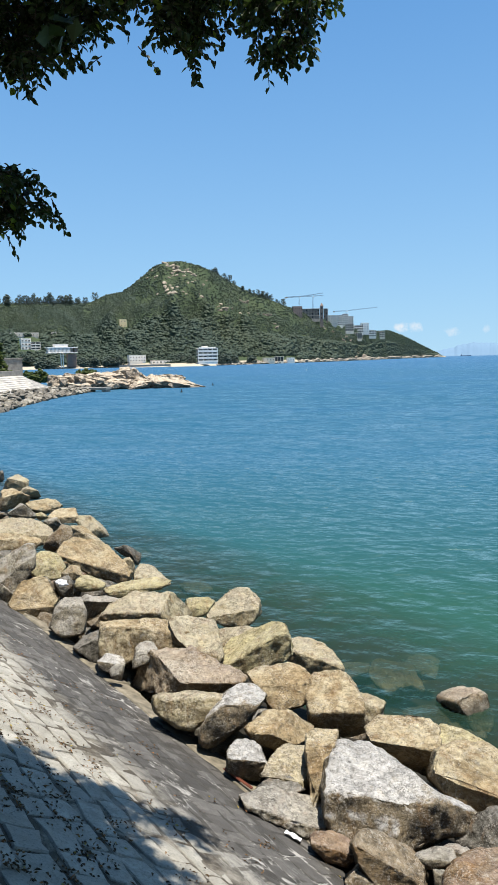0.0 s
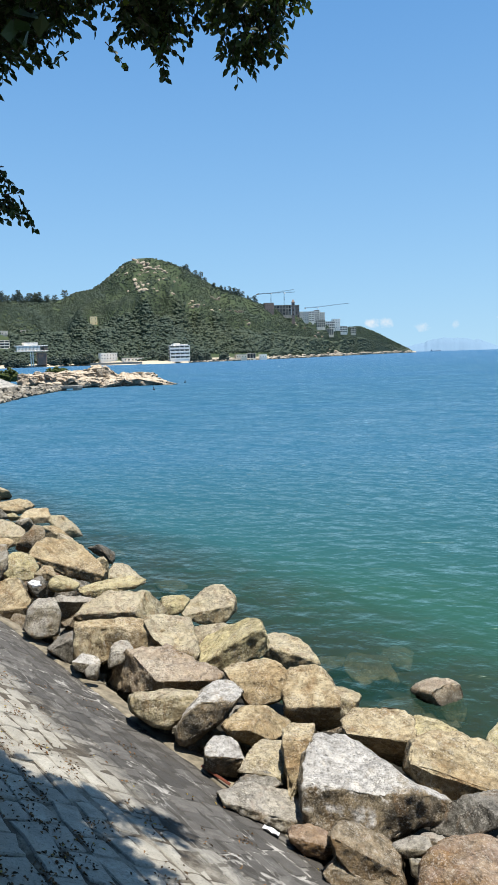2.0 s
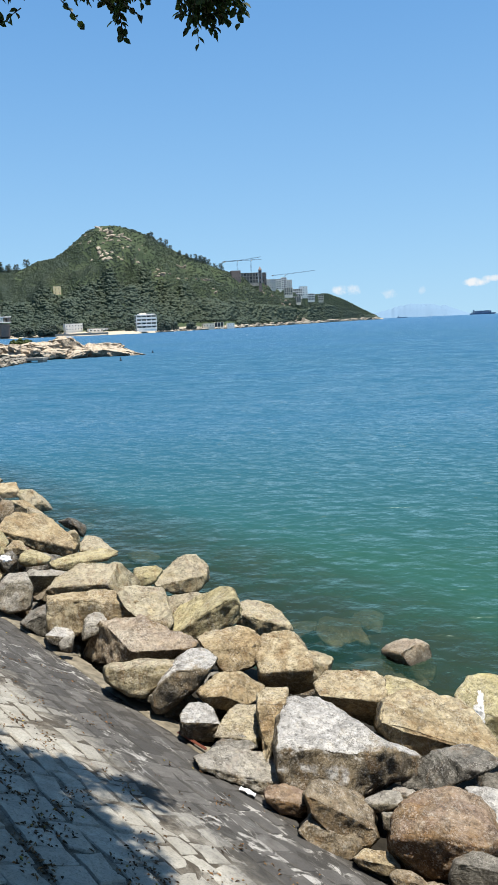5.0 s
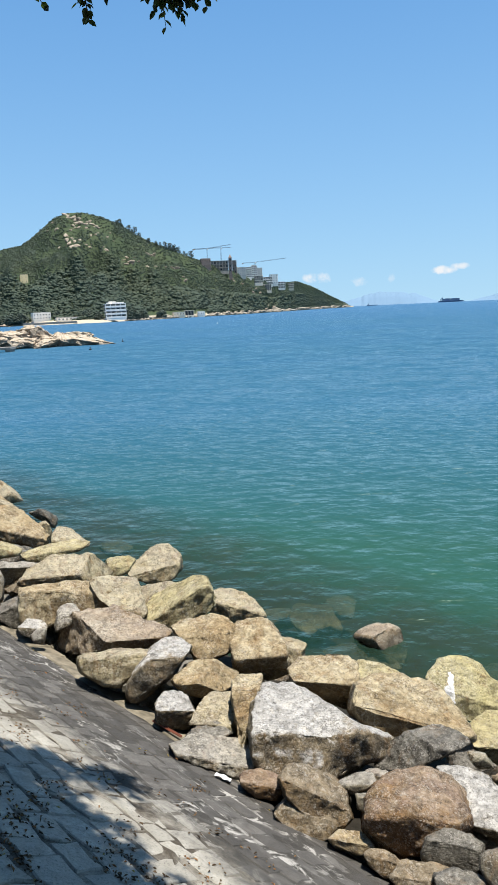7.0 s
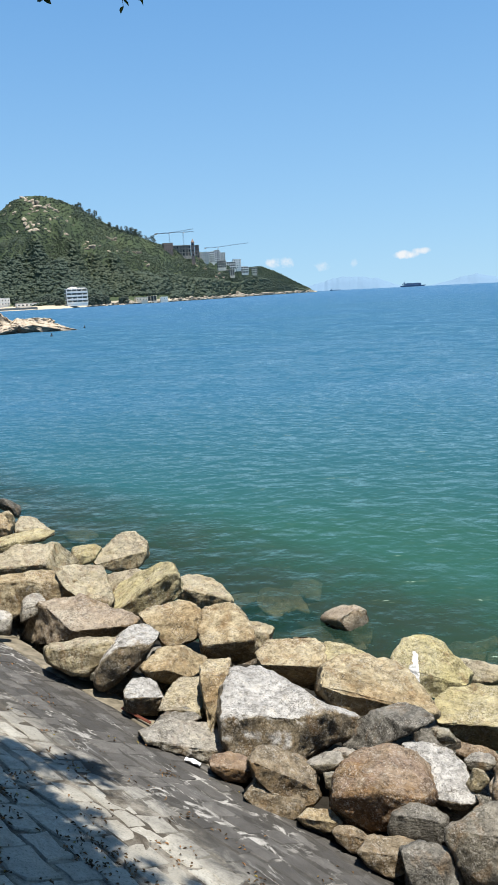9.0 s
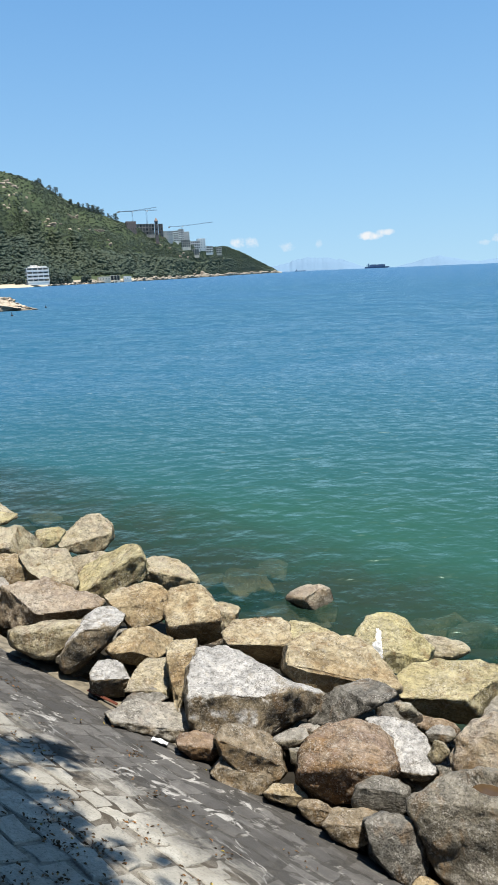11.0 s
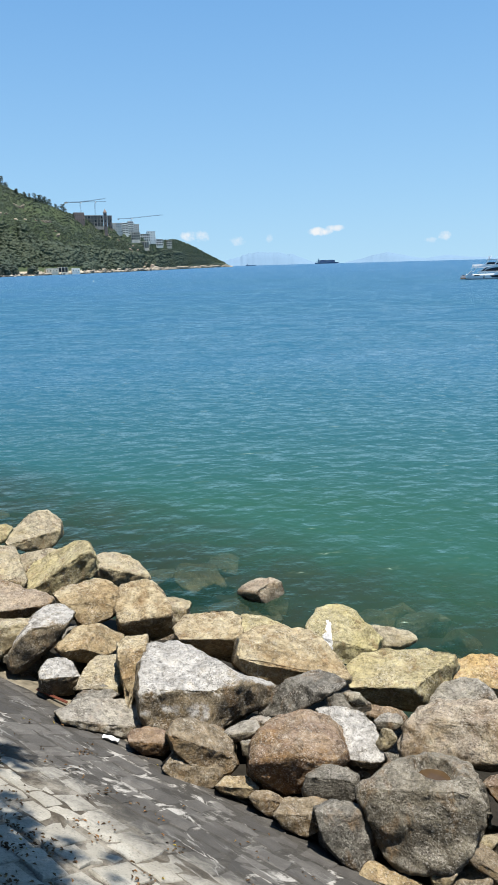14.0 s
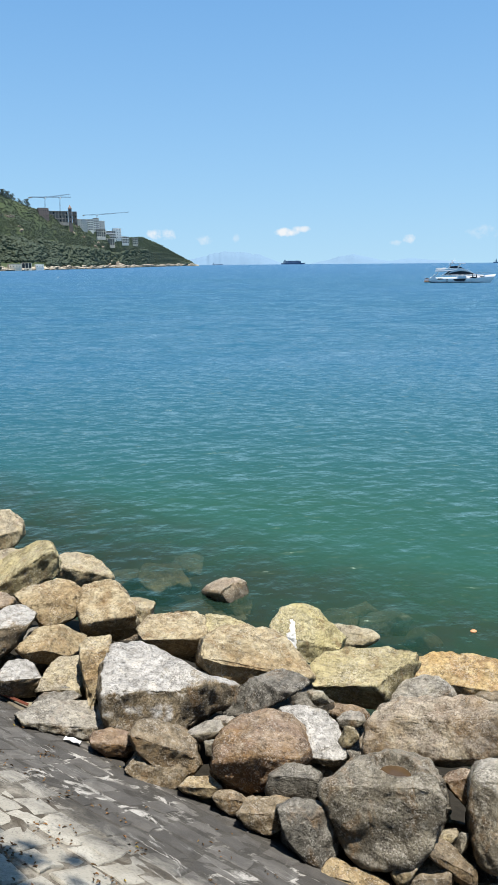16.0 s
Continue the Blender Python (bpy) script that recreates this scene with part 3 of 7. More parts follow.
def boulder_words(ob, big, z, material):
    size = "large" if big > 1.05 else "small" if big < 0.45 else "middling"
    where = "lying under shallow sea water" if z < -0.1 else "half sunk in the sea" if z < 0.1 else "in the shore defence"
    words = "ochre granite boulder splashed with white paint" if material is PAINTED else f"{size} {GRANITE_WORDS[material]} granite boulder {where}"
    return tagged(ob, words, "boulder", "boulders of the shore defence")


def facet_boulder(x, y, z, turn, facets, seed, material, rounding=0.135):
    """A boulder of the shore defence with its main faces set one by one."""
    corners = facet_corners(facets)
    ext = corners.max(0) - corners.min(0)
    bm = rock_bm(corners * 1.05, seed, min(ext), float(np.prod(ext)) ** (1 / 3), 0.026 + 0.004 * math.hypot(x, y), rounding, 0.8)
    ob = from_bm("boulder", bm, material, True)
    ob.matrix_world = pose(x, y, z, 0, 0, turn)
    return boulder_words(ob, max(ext[0], ext[2]), z, material)


# ---- ground, sea, bank ----


def ground_sheet():
    """One sheet: promenade, bank, bed of the boulders, sea bed to the horizon."""
    ss = [-4800, -1200, -300, -80, -30] + [-15 + 1.5 * i for i in range(44)] + [70, 120, 400, 1500, 4800]
    prof = [(-4800, TOP_Z - 0.02), (-300, TOP_Z - 0.02), (-30, TOP_Z - 0.02), (-6, TOP_Z - 0.02), (TOP_P - 0.3, TOP_Z - 0.02), (TOP_P + 0.2, TOP_Z - 0.5), (TOE_P - 0.25, TOE_Z - 0.3),
            (TOE_P + 0.4, TOE_Z - 0.35), (4.4, 0.75), (5.5, 0.3), (6.6, -0.15), (7.6, -0.5), (8.6, -0.75), (10, -1.0), (12, -1.7), (16, -2.6), (30, -4), (100, -7), (600, -12), (4800, -14)]
    verts, faces = [], []
    for s in ss:
        for p, z in prof:
            bumpy = 0.12 * noise.noise(Vector((s * 0.9, p * 0.9, 0))) if 3.6 < p < 20 else 0
            verts.append(bank(s, p, z + bumpy))
    k = len(prof)
    for i in range(len(ss) - 1):
        for j in range(k - 1):
            a = i * k + j
            faces.append((a, a + 1, a + k + 1, a + k))
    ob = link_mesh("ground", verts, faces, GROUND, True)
    return tagged(ob, "rubble ground and sea bed below the bank, painted shade-black", "ground", kind="structure")


def sea_sheet():
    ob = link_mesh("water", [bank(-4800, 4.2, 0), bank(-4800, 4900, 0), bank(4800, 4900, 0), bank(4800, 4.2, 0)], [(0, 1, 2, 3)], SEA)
    ob.visible_shadow = False
    return tagged(ob, "calm rippled sea, green near shore, blue farther", "sea", kind="structure")


ground_sheet()
sea_sheet()

promenade = from_bm("pavement", boxes(((60, 9.0, 0.16), (0, 0, 0))), PAVING)
promenade.matrix_world = Matrix.Translation(bank(4, TOP_P - 4.7, TOP_Z - 0.06)) @ pose(0, 0, 0, 0, 0, 90 + math.degrees(SHORE))
tagged(promenade, "plain grey promenade paving above the bank", "pavement", kind="structure")
coping = from_bm("trim", boxes(((60, 0.3, 0.2), (0, 0, 0)), bevel=0.02), CONCRETE)
coping.matrix_world = Matrix.Translation(bank(4, TOP_P - 0.06, TOP_Z - 0.03)) @ pose(0, 0, 0, 0, 0, 90 + math.degrees(SHORE))
tagged(coping, "concrete coping along the top of the bank", "coping", kind="structure")

# the slope: its own frame has x along the shore, y down the slope, z out of it
SLOPE_LEN = math.hypot(TOE_P - TOP_P, TOP_Z - TOE_Z)
SLOPE = Matrix((ALONG, DOWN, ALONG.cross(DOWN))).transposed().to_4x4()
if SLOPE.col[2][2] < 0:
    SLOPE = Matrix((-ALONG, DOWN, (-ALONG).cross(DOWN))).transposed().to_4x4()
SLOPE.translation = bank(0, TOP_P, TOP_Z)
SIDE = -1 if SLOPE.col[0].to_3d().dot(ALONG) < 0 else 1


def slope_mat(s, q, lift=0.0):
    """A pose on the slope: s along the shore, q metres down from its top."""
    return SLOPE @ Matrix.Translation((SIDE * s, q, lift))


def bank_slab():
    """The mortar bed of the pitched slope, uneven, with a rough lower edge."""
    verts, faces = [], []
    n, k = 300, 30
    for i in range(n + 1):
        s = -14 + 44 * i / n
        for j in range(k + 1):
            q = (SLOPE_LEN + 0.12 + 0.06 * noise.noise(Vector((s * 1.3, 0, 3)))) * j / k
            h = 0.004 * noise.noise(Vector((s * 1.1, q * 1.1, 0))) + 0.005 * noise.noise(Vector((s * 6, q * 6, 0)))
            verts.append(SLOPE @ Vector((SIDE * s, q, h)))
    k += 1
    for i in range(n):
        for j in range(k - 1):
            a = i * k + j
            faces.append((a, a + k, a + k + 1, a + 1) if SIDE > 0 else (a, a + 1, a + k + 1, a + k))
    ob = link_mesh("embankment", verts, faces, MORTAR, True)
    solid = ob.modifiers.new("thickness", "SOLIDIFY")
    solid.thickness, solid.offset = 0.25, -1
    return tagged(ob, "sloping bank of mortared granite pitching, dark-stained below", "embankment", kind="structure")


embankment = bank_slab()

# rough concrete ledge along the toe of the bank
ledge = bmesh.new()
for i in range(90):
    s = -6 + 0.36 * i
    w = 0.3 + 0.12 * noise.noise(Vector((s, 0, 0)))
    box(ledge, (0.42, w, 0.16), (SLOPE @ Vector((SIDE * s, SLOPE_LEN - 0.06 + w / 2 + 0.04 * noise.noise(Vector((s * 2, 5, 0))), -0.045))),
        SLOPE.to_3x3().to_4x4() @ pose(0, 0, 0, 7 + random.uniform(-5, 5), random.uniform(-3, 3), random.uniform(-6, 6)), 0.03)
ledge = from_bm("concrete_edge", ledge, TOE_CONCRETE)
tagged(ledge, "broken strip of concrete along the foot of the bank", "concrete edge", kind="structure")

# ---- boulders of the shore defence, from far to near ----
boulder(-10.64, 29.19, 0.19, 20, 0.18, 0.15, 0.55, 187, DARK)
boulder(-9.38, 27.07, 0.22, 19, 0.93, 0.77, 0.78, 257, PALE)
boulder(-8.27, 25.41, 0.18, 18, 0.70, 0.52, 0.55, 216, PALE)
boulder(-7.92, 22.75, 0.51, 19, 0.95, 0.75, 0.61, 498, TAN)
boulder(-7.02, 22.93, 0.22, 17, 1.04, 0.51, 0.46, 357, TAN)
boulder(-6.71, 23.22, 0.21, 16, 0.46, 0.35, 0.35, 204, PALE)
boulder(-6.44, 19.09, 0.89, 19, 0.75, 0.44, 0.41, 405, GREY)
facet_boulder(-6.02, 21.48, 0.17, 16, ((-101, 42, 0.30), (-116, 65, 0.27), (108, 59, 0.43), (92, 18, 0.47), (89, 3, 0.50), (4, -77, 0.39), (-65, -61, 0.36), (7, 69, 0.11), (0, 9, 0.24), (180, 20, 0.33), (180, -90, 0.44)), 377, TAN)
boulder(-5.18, 17.77, 0.80, 16, 0.45, 0.33, 0.34, 80, GREY)
boulder(-5.94, 19.11, 0.73, 17, 0.38, 0.23, 0.23, 204, OCHRE)
facet_boulder(-5.14, 15.29, 1.29, 18, ((-110, 60, 0.48), (128, 71, 0.24), (105, 50, 0.31), (93, 18, 0.52), (70, -53, 0.54), (-32, -73, 0.29), (-85, -9, 0.56), (18, 59, 0.04), (3, 14, 0.19), (-179, 20, 0.30), (180, -90, 0.36)), 279, PALE, 0.165)
boulder(-4.58, 19.66, 0.22, 13, 0.89, 0.65, 0.65, 567, PALE)
boulder(-4.24, 14.79, 1.15, 16, 0.59, 0.47, 0.55, 303, BROWN)
boulder(-4.37, 17.56, 0.62, 14, 0.63, 0.36, 0.41, 223, TAN)
boulder(-3.90, 16.71, 0.67, 13, 0.48, 0.28, 0.31, 375, PALE)
facet_boulder(-4.64, 13.18, 1.56, 19, ((-179, 77, 0.20), (136, 72, 0.14), (105, 49, 0.28), (75, -42, 0.38), (-14, -75, 0.16), (-85, -13, 0.40), (20, 60, 0.06), (4, 19, 0.08), (-180, 20, 0.11), (180, -90, 0.20)), 223, TAN)
facet_boulder(-4.13, 11.48, 1.51, 19, ((162, 75, 0.40), (90, 3, 0.40), (84, -19, 0.32), (77, -37, 0.28), (-67, -50, 0.32), (-79, -26, 0.29), (-89, 6, 0.38), (-36, 42, 0.08), (-9, 14, 0.15), (-179, 20, 0.22), (180, -90, 0.47)), 577, GREY)
facet_boulder(-3.55, 11.66, 1.54, 17, ((-92, 11, 0.25), (-119, 61, 0.24), (109, 51, 0.23), (96, 24, 0.22), (84, -14, 0.29), (5, -73, 0.27), (-61, -57, 0.27), (22, 54, 0.09), (9, 29, 0.14), (180, 20, 0.21), (180, -90, 0.32)), 29, OCHRE)
facet_boulder(-2.95, 12.59, 1.29, 13, ((-97, 34, 0.66), (-148, 74, 0.47), (128, 67, 0.38), (102, 41, 0.37), (100, 35, 0.38), (79, -24, 0.69), (49, -63, 0.54), (-66, -53, 0.22), (-52, -63, 0.23), (-84, -12, 0.57), (39, 57, 0.12), (0, -1, 0.29), (-180, 20, 0.40), (180, -90, 0.52)), 538, TAN, 0.165)
boulder(-2.79, 15.17, 0.70, 10, 0.54, 0.40, 0.43, 398, DARK)
boulder(-2.41, 13.01, 1.06, 10, 0.24, 0.20, 0.33, 438, PALE)
boulder(-2.95, 10.97, 1.58, 15, 0.32, 0.26, 0.23, 241, TAN)
facet_boulder(-2.53, 10.45, 1.60, 14, ((-116, 55, 0.17), (123, 61, 0.11), (109, 48, 0.10), (74, -37, 0.22), (-12, -71, 0.14), (-51, -62, 0.16), (-91, 6, 0.23), (22, 59, 0.02), (3, 14, 0.08), (180, 20, 0.13), (180, -90, 0.17)), 302, OCHRE)
boulder(-2.95, 10.45, 1.52, 16, 0.30, 0.25, 0.32, 185, DARK)
facet_boulder(-3.35, 10.11, 1.42, 18, ((-100, 33, 0.29), (-119, 58, 0.33), (120, 59, 0.37), (97, 24, 0.32), (84, -12, 0.35), (79, -26, 0.38), (-52, -59, 0.30), (-72, -39, 0.27), (3, 49, 0.09), (0, -6, 0.19), (-180, 20, 0.27), (180, -90, 0.47)), 525, TAN)
boulder(-3.23, 10.50, 1.54, 17, 0.21, 0.18, 0.32, 398, GREY)
facet_boulder(-2.56, 9.15, 1.54, 16, ((-97, 21, 0.18), (-112, 47, 0.20), (140, 67, 0.27), (94, 17, 0.24), (86, -6, 0.24), (2, -69, 0.26), (-71, -39, 0.26), (-2, 81, 0.20), (-1, 29, 0.20), (180, 20, 0.19), (180, -90, 0.33)), 242, GREY, 0.155)
boulder(-3.83, 10.40, 1.44, 20, 0.21, 0.18, 0.36, 279, GREY)
facet_boulder(-2.21, 9.77, 1.45, 13, ((-96, 20, 0.30), (-173, 72, 0.21), (132, 63, 0.16), (57, -56, 0.08), (49, -61, 0.08), (-84, -14, 0.26), (23, 73, 0.11), (-3, -19, 0.05), (180, 20, 0.12), (180, -90, 0.23)), 327, GREY)
facet_boulder(-1.87, 10.79, 1.39, 10, ((-137, 67, 0.14), (-158, 71, 0.12), (133, 66, 0.21), (61, -54, 0.24), (30, -69, 0.12), (-14, -70, 0.17), (-69, -43, 0.36), (-8, 75, 0.04), (-1, 14, 0.12), (180, 20, 0.16), (180, -90, 0.20)), 452, OCHRE)
facet_boulder(-1.97, 13.24, 0.83, 8, ((-99, 31, 0.32), (-126, 64, 0.31), (109, 47, 0.14), (104, 39, 0.12), (51, -62, 0.33), (-38, -67, 0.25), (-87, -3, 0.35), (31, 56, 0.00), (7, 19, 0.13), (-180, 20, 0.24), (180, -90, 0.34)), 583, PALE)
facet_boulder(-1.53, 9.55, 1.56, 9, ((-103, 37, 0.40), (-125, 60, 0.22), (-158, 70, 0.19), (-179, 72, 0.23), (93, 17, 0.60), (88, 3, 0.61), (59, -51, 0.51), (-8, -69, 0.27), (-23, -67, 0.28), (-78, -22, 0.62), (9, 69, -0.01), (0, -1, 0.18), (57, 22, 0.19), (-180, 20, 0.26), (180, -90, 0.34)), 312, PALE)
facet_boulder(-0.83, 10.63, 1.09, 4, ((-120, 56, 0.22), (157, 69, 0.19), (112, 48, 0.20), (73, -37, 0.14), (48, -61, 0.14), (-60, -52, 0.22), (-88, 0, 0.23), (1, 67, 0.09), (1, 19, 0.12), (-180, 20, 0.15), (180, -90, 0.24)), 343, OCHRE)
facet_boulder(-0.35, 11.48, 0.77, 2, ((-111, 46, 0.25), (-117, 53, 0.25), (-164, 71, 0.31), (114, 51, 0.39), (103, 36, 0.41), (85, -6, 0.45), (70, -38, 0.42), (2, -68, 0.33), (-53, -56, 0.35), (-79, -24, 0.45), (-16, 62, 0.07), (-2, 14, 0.21), (180, 20, 0.32), (180, -90, 0.43)), 142, PALE, 0.165)
facet_boulder(-1.29, 8.29, 1.52, 9, ((-166, 69, 0.32), (164, 68, 0.25), (134, 62, 0.30), (103, 36, 0.52), (83, -7, 0.60), (26, -63, 0.28), (-1, -66, 0.24), (-22, -64, 0.27), (-87, 1, 0.59), (68, 79, 0.22), (3, 17, 0.22), (180, 20, 0.24), (180, -90, 0.33)), 75, TAN)
facet_boulder(-0.71, 8.19, 1.57, 5, ((-136, 62, 0.33), (164, 68, 0.27), (123, 55, 0.28), (93, 11, 0.28), (94, 14, 0.27), (68, -37, 0.38), (-34, -62, 0.21), (-69, -39, 0.16), (-80, -19, 0.23), (38, 61, 0.05), (11, 29, 0.17), (180, 20, 0.33), (180, -90, 0.38)), 13, PALE)
facet_boulder(-0.22, 8.82, 1.33, 1, ((-136, 62, 0.17), (171, 68, 0.16), (122, 54, 0.21), (78, -25, 0.21), (-4, -66, 0.16), (-83, -11, 0.25), (-1, 63, 0.05), (0, 24, 0.09), (-180, 20, 0.15), (180, -90, 0.21)), 355, PALE)
facet_boulder(0.02, 8.35, 1.35, 0, ((-119, 50, 0.26), (-144, 64, 0.27), (156, 67, 0.36), (95, 19, 0.45), (89, 6, 0.45), (55, -50, 0.31), (41, -58, 0.28), (-40, -58, 0.34), (-60, -45, 0.38), (-84, -7, 0.46), (-79, 59, 0.11), (-5, 9, 0.24), (180, 20, 0.33), (180, -90, 0.45)), 381, OCHRE)
facet_boulder(-2.13, 8.43, 1.39, 14, ((-114, 46, 0.12), (130, 59, 0.24), (89, 1, 0.18), (68, -39, 0.21), (-70, -38, 0.11), (-65, -45, 0.12), (-62, 69, 0.10), (-7, 19, 0.12), (-180, 20, 0.15), (180, -90, 0.28)), 392, DARK)
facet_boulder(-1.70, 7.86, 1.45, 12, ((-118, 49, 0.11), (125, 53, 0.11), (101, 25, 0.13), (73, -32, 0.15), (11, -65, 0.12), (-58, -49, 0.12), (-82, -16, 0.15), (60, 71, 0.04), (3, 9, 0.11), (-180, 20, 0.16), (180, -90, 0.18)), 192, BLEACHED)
boulder(-1.59, 7.58, 1.45, 12, 0.18, 0.15, 0.15, 477, GREY)
facet_boulder(-1.29, 7.89, 1.52, 10, ((-111, 40, 0.14), (152, 65, 0.17), (102, 30, 0.16), (69, -37, 0.09), (25, -63, 0.12), (-94, 10, 0.13), (5, 69, 0.08), (0, 29, 0.11), (179, 20, 0.14), (180, -90, 0.22)), 118, GREY)
facet_boulder(-0.83, 7.44, 1.52, 6, ((-117, 50, 0.38), (180, 67, 0.24), (117, 48, 0.31), (124, 53, 0.27), (64, -37, 0.59), (12, -63, 0.28), (-7, -63, 0.24), (-30, -59, 0.29), (-66, -34, 0.56), (20, 77, 0.03), (-2, -24, 0.24), (-58, 14, 0.13), (-180, 20, 0.38), (180, -90, 0.38)), 216, SPECKLED)
facet_boulder(-0.65, 6.55, 1.51, 6, ((-146, 59, 0.24), (177, 63, 0.16), (102, 27, 0.38), (70, -29, 0.25), (44, -52, 0.16), (-25, -58, 0.17), (-56, -45, 0.20), (-86, -2, 0.35), (29, 85, 0.20), (1, 26, 0.22), (180, 20, 0.23), (180, -90, 0.27)), 475, PALE)
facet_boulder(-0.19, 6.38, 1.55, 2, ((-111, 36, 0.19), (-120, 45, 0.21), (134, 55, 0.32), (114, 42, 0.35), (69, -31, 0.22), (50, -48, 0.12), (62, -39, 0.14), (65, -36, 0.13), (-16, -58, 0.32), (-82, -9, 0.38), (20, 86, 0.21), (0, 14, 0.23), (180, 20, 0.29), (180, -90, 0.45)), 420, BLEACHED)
facet_boulder(0.26, 6.90, 1.58, -2, ((-135, 57, 0.25), (-149, 62, 0.24), (142, 60, 0.26), (106, 34, 0.30), (89, 4, 0.32), (59, -43, 0.30), (21, -60, 0.24), (-64, -40, 0.20), (-72, -30, 0.20), (-16, 77, 0.12), (-3, 39, 0.18), (180, 20, 0.24), (180, -90, 0.35)), 214, TAN)
facet_boulder(0.81, 8.80, 1.01, -5, ((-99, 24, 0.38), (-148, 64, 0.30), (147, 63, 0.24), (111, 42, 0.21), (103, 30, 0.24), (51, -52, 0.30), (-3, -64, 0.27), (-69, -36, 0.33), (-83, -10, 0.35), (63, 70, 0.11), (1, 4, 0.20), (180, 20, 0.28), (180, -90, 0.38)), 279, PALE, 0.165)
facet_boulder(0.82, 6.61, 1.54, -7, ((-101, 25, 0.29), (-147, 61, 0.30), (123, 50, 0.29), (103, 28, 0.25), (91, 7, 0.27), (89, 3, 0.28), (31, -56, 0.32), (-23, -58, 0.28), (-81, -12, 0.28), (-84, -7, 0.28), (-8, 72, 0.08), (1, -29, 0.20), (180, 20, 0.35), (180, -90, 0.47)), 409, TAN)
facet_boulder(0.24, 6.12, 1.56, -2, ((-112, 36, 0.22), (-146, 57, 0.17), (173, 62, 0.20), (94, 13, 0.30), (73, -23, 0.27), (38, -53, 0.19), (-30, -55, 0.18), (-61, -38, 0.23), (25, 79, 0.02), (-2, -24, 0.13), (62, 44, 0.01), (180, 20, 0.22), (180, -90, 0.30)), 399, TAN)
facet_boulder(-0.08, 5.77, 1.46, 1, ((-113, 34, 0.17), (-174, 60, 0.18), (120, 41, 0.15), (100, 18, 0.15), (76, -18, 0.18), (-19, -56, 0.17), (-42, -49, 0.17), (-90, 3, 0.17), (29, 75, 0.07), (-1, -6, 0.10), (180, 20, 0.16), (180, -90, 0.26)), 366, BLEACHED)
facet_boulder(0.31, 5.60, 1.51, -3, ((-108, 29, 0.18), (-130, 48, 0.16), (176, 60, 0.17), (130, 48, 0.23), (83, -7, 0.27), (66, -30, 0.24), (-11, -56, 0.19), (-33, -52, 0.19), (-49, -44, 0.23), (68, 79, -0.02), (2, 9, 0.17), (67, 10, 0.14), (180, 20, 0.28), (180, -90, 0.33)), 57, PALE)
facet_boulder(0.58, 5.67, 1.28, -6, ((-127, 47, 0.38), (165, 60, 0.43), (81, -13, 0.08), (76, -20, 0.03), (85, -7, 0.07), (84, -8, 0.08), (-49, -41, 0.34), (-88, -2, 0.11), (-87, -3, 0.11), (34, 85, 0.42), (3, 49, 0.40), (-180, 20, 0.24), (180, -90, 0.61)), 429, TAN)
facet_boulder(1.20, 6.73, 1.41, -10, ((-126, 50, 0.17), (128, 51, 0.12), (78, -20, 0.12), (41, -54, 0.13), (-71, -30, 0.12), (-84, -9, 0.12), (33, 65, 0.07), (6, 24, 0.08), (-180, 20, 0.10), (180, -90, 0.21)), 222, PALE)
facet_boulder(1.36, 5.96, 1.45, -13, ((-112, 37, 0.31), (-156, 60, 0.26), (133, 53, 0.31), (120, 44, 0.33), (86, -3, 0.30), (80, -12, 0.30), (-20, -57, 0.20), (-45, -49, 0.16), (-52, -45, 0.16), (-77, -17, 0.27), (21, 80, 0.12), (-2, -34, 0.10), (-180, 20, 0.28), (180, -90, 0.42)), 6, TAN, 0.165)
facet_boulder(2.05, 6.45, 1.16, -18, ((-123, 46, 0.23), (165, 61, 0.13), (136, 53, 0.14), (105, 27, 0.21), (66, -34, 0.20), (8, -59, 0.17), (-83, -8, 0.25), (-58, 82, 0.03), (-2, 24, 0.18), (-180, 20, 0.28), (180, -90, 0.29)), 318, OCHRE)
facet_boulder(1.96, 5.23, 1.53, -20, ((-90, 8, 0.49), (-130, 50, 0.38), (-178, 60, 0.27), (126, 47, 0.28), (112, 35, 0.30), (93, 12, 0.44), (30, -51, 0.33), (-5, -56, 0.26), (-27, -53, 0.27), (-56, -38, 0.36), (63, 77, 0.07), (-2, -6, 0.23), (180, 20, 0.38), (180, -90, 0.46)), 493, TAN, 0.165)
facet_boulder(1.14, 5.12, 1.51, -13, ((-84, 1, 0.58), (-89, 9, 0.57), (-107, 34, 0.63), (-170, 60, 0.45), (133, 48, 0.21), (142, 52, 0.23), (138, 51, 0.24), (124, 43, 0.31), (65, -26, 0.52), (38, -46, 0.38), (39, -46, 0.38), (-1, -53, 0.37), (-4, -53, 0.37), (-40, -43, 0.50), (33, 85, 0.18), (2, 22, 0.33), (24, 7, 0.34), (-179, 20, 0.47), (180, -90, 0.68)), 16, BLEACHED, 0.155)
facet_boulder(0.20, 5.07, 1.45, -2, ((-147, 52, 0.20), (-166, 56, 0.17), (168, 56, 0.15), (113, 33, 0.28), (82, -6, 0.34), (11, -52, 0.22), (-34, -49, 0.12), (-41, -46, 0.13), (-67, -26, 0.22), (79, 70, 0.04), (7, 19, 0.13), (180, 20, 0.20), (180, -90, 0.28)), 478, GREY)
facet_boulder(0.20, 5.38, 1.46, -2, ((-119, 38, 0.11), (-149, 53, 0.08), (161, 56, 0.08), (114, 33, 0.12), (19, -54, 0.08), (-23, -54, 0.08), (62, 81, 0.02), (3, 19, 0.09), (180, 20, 0.14), (180, -90, 0.15)), 195, DARK)
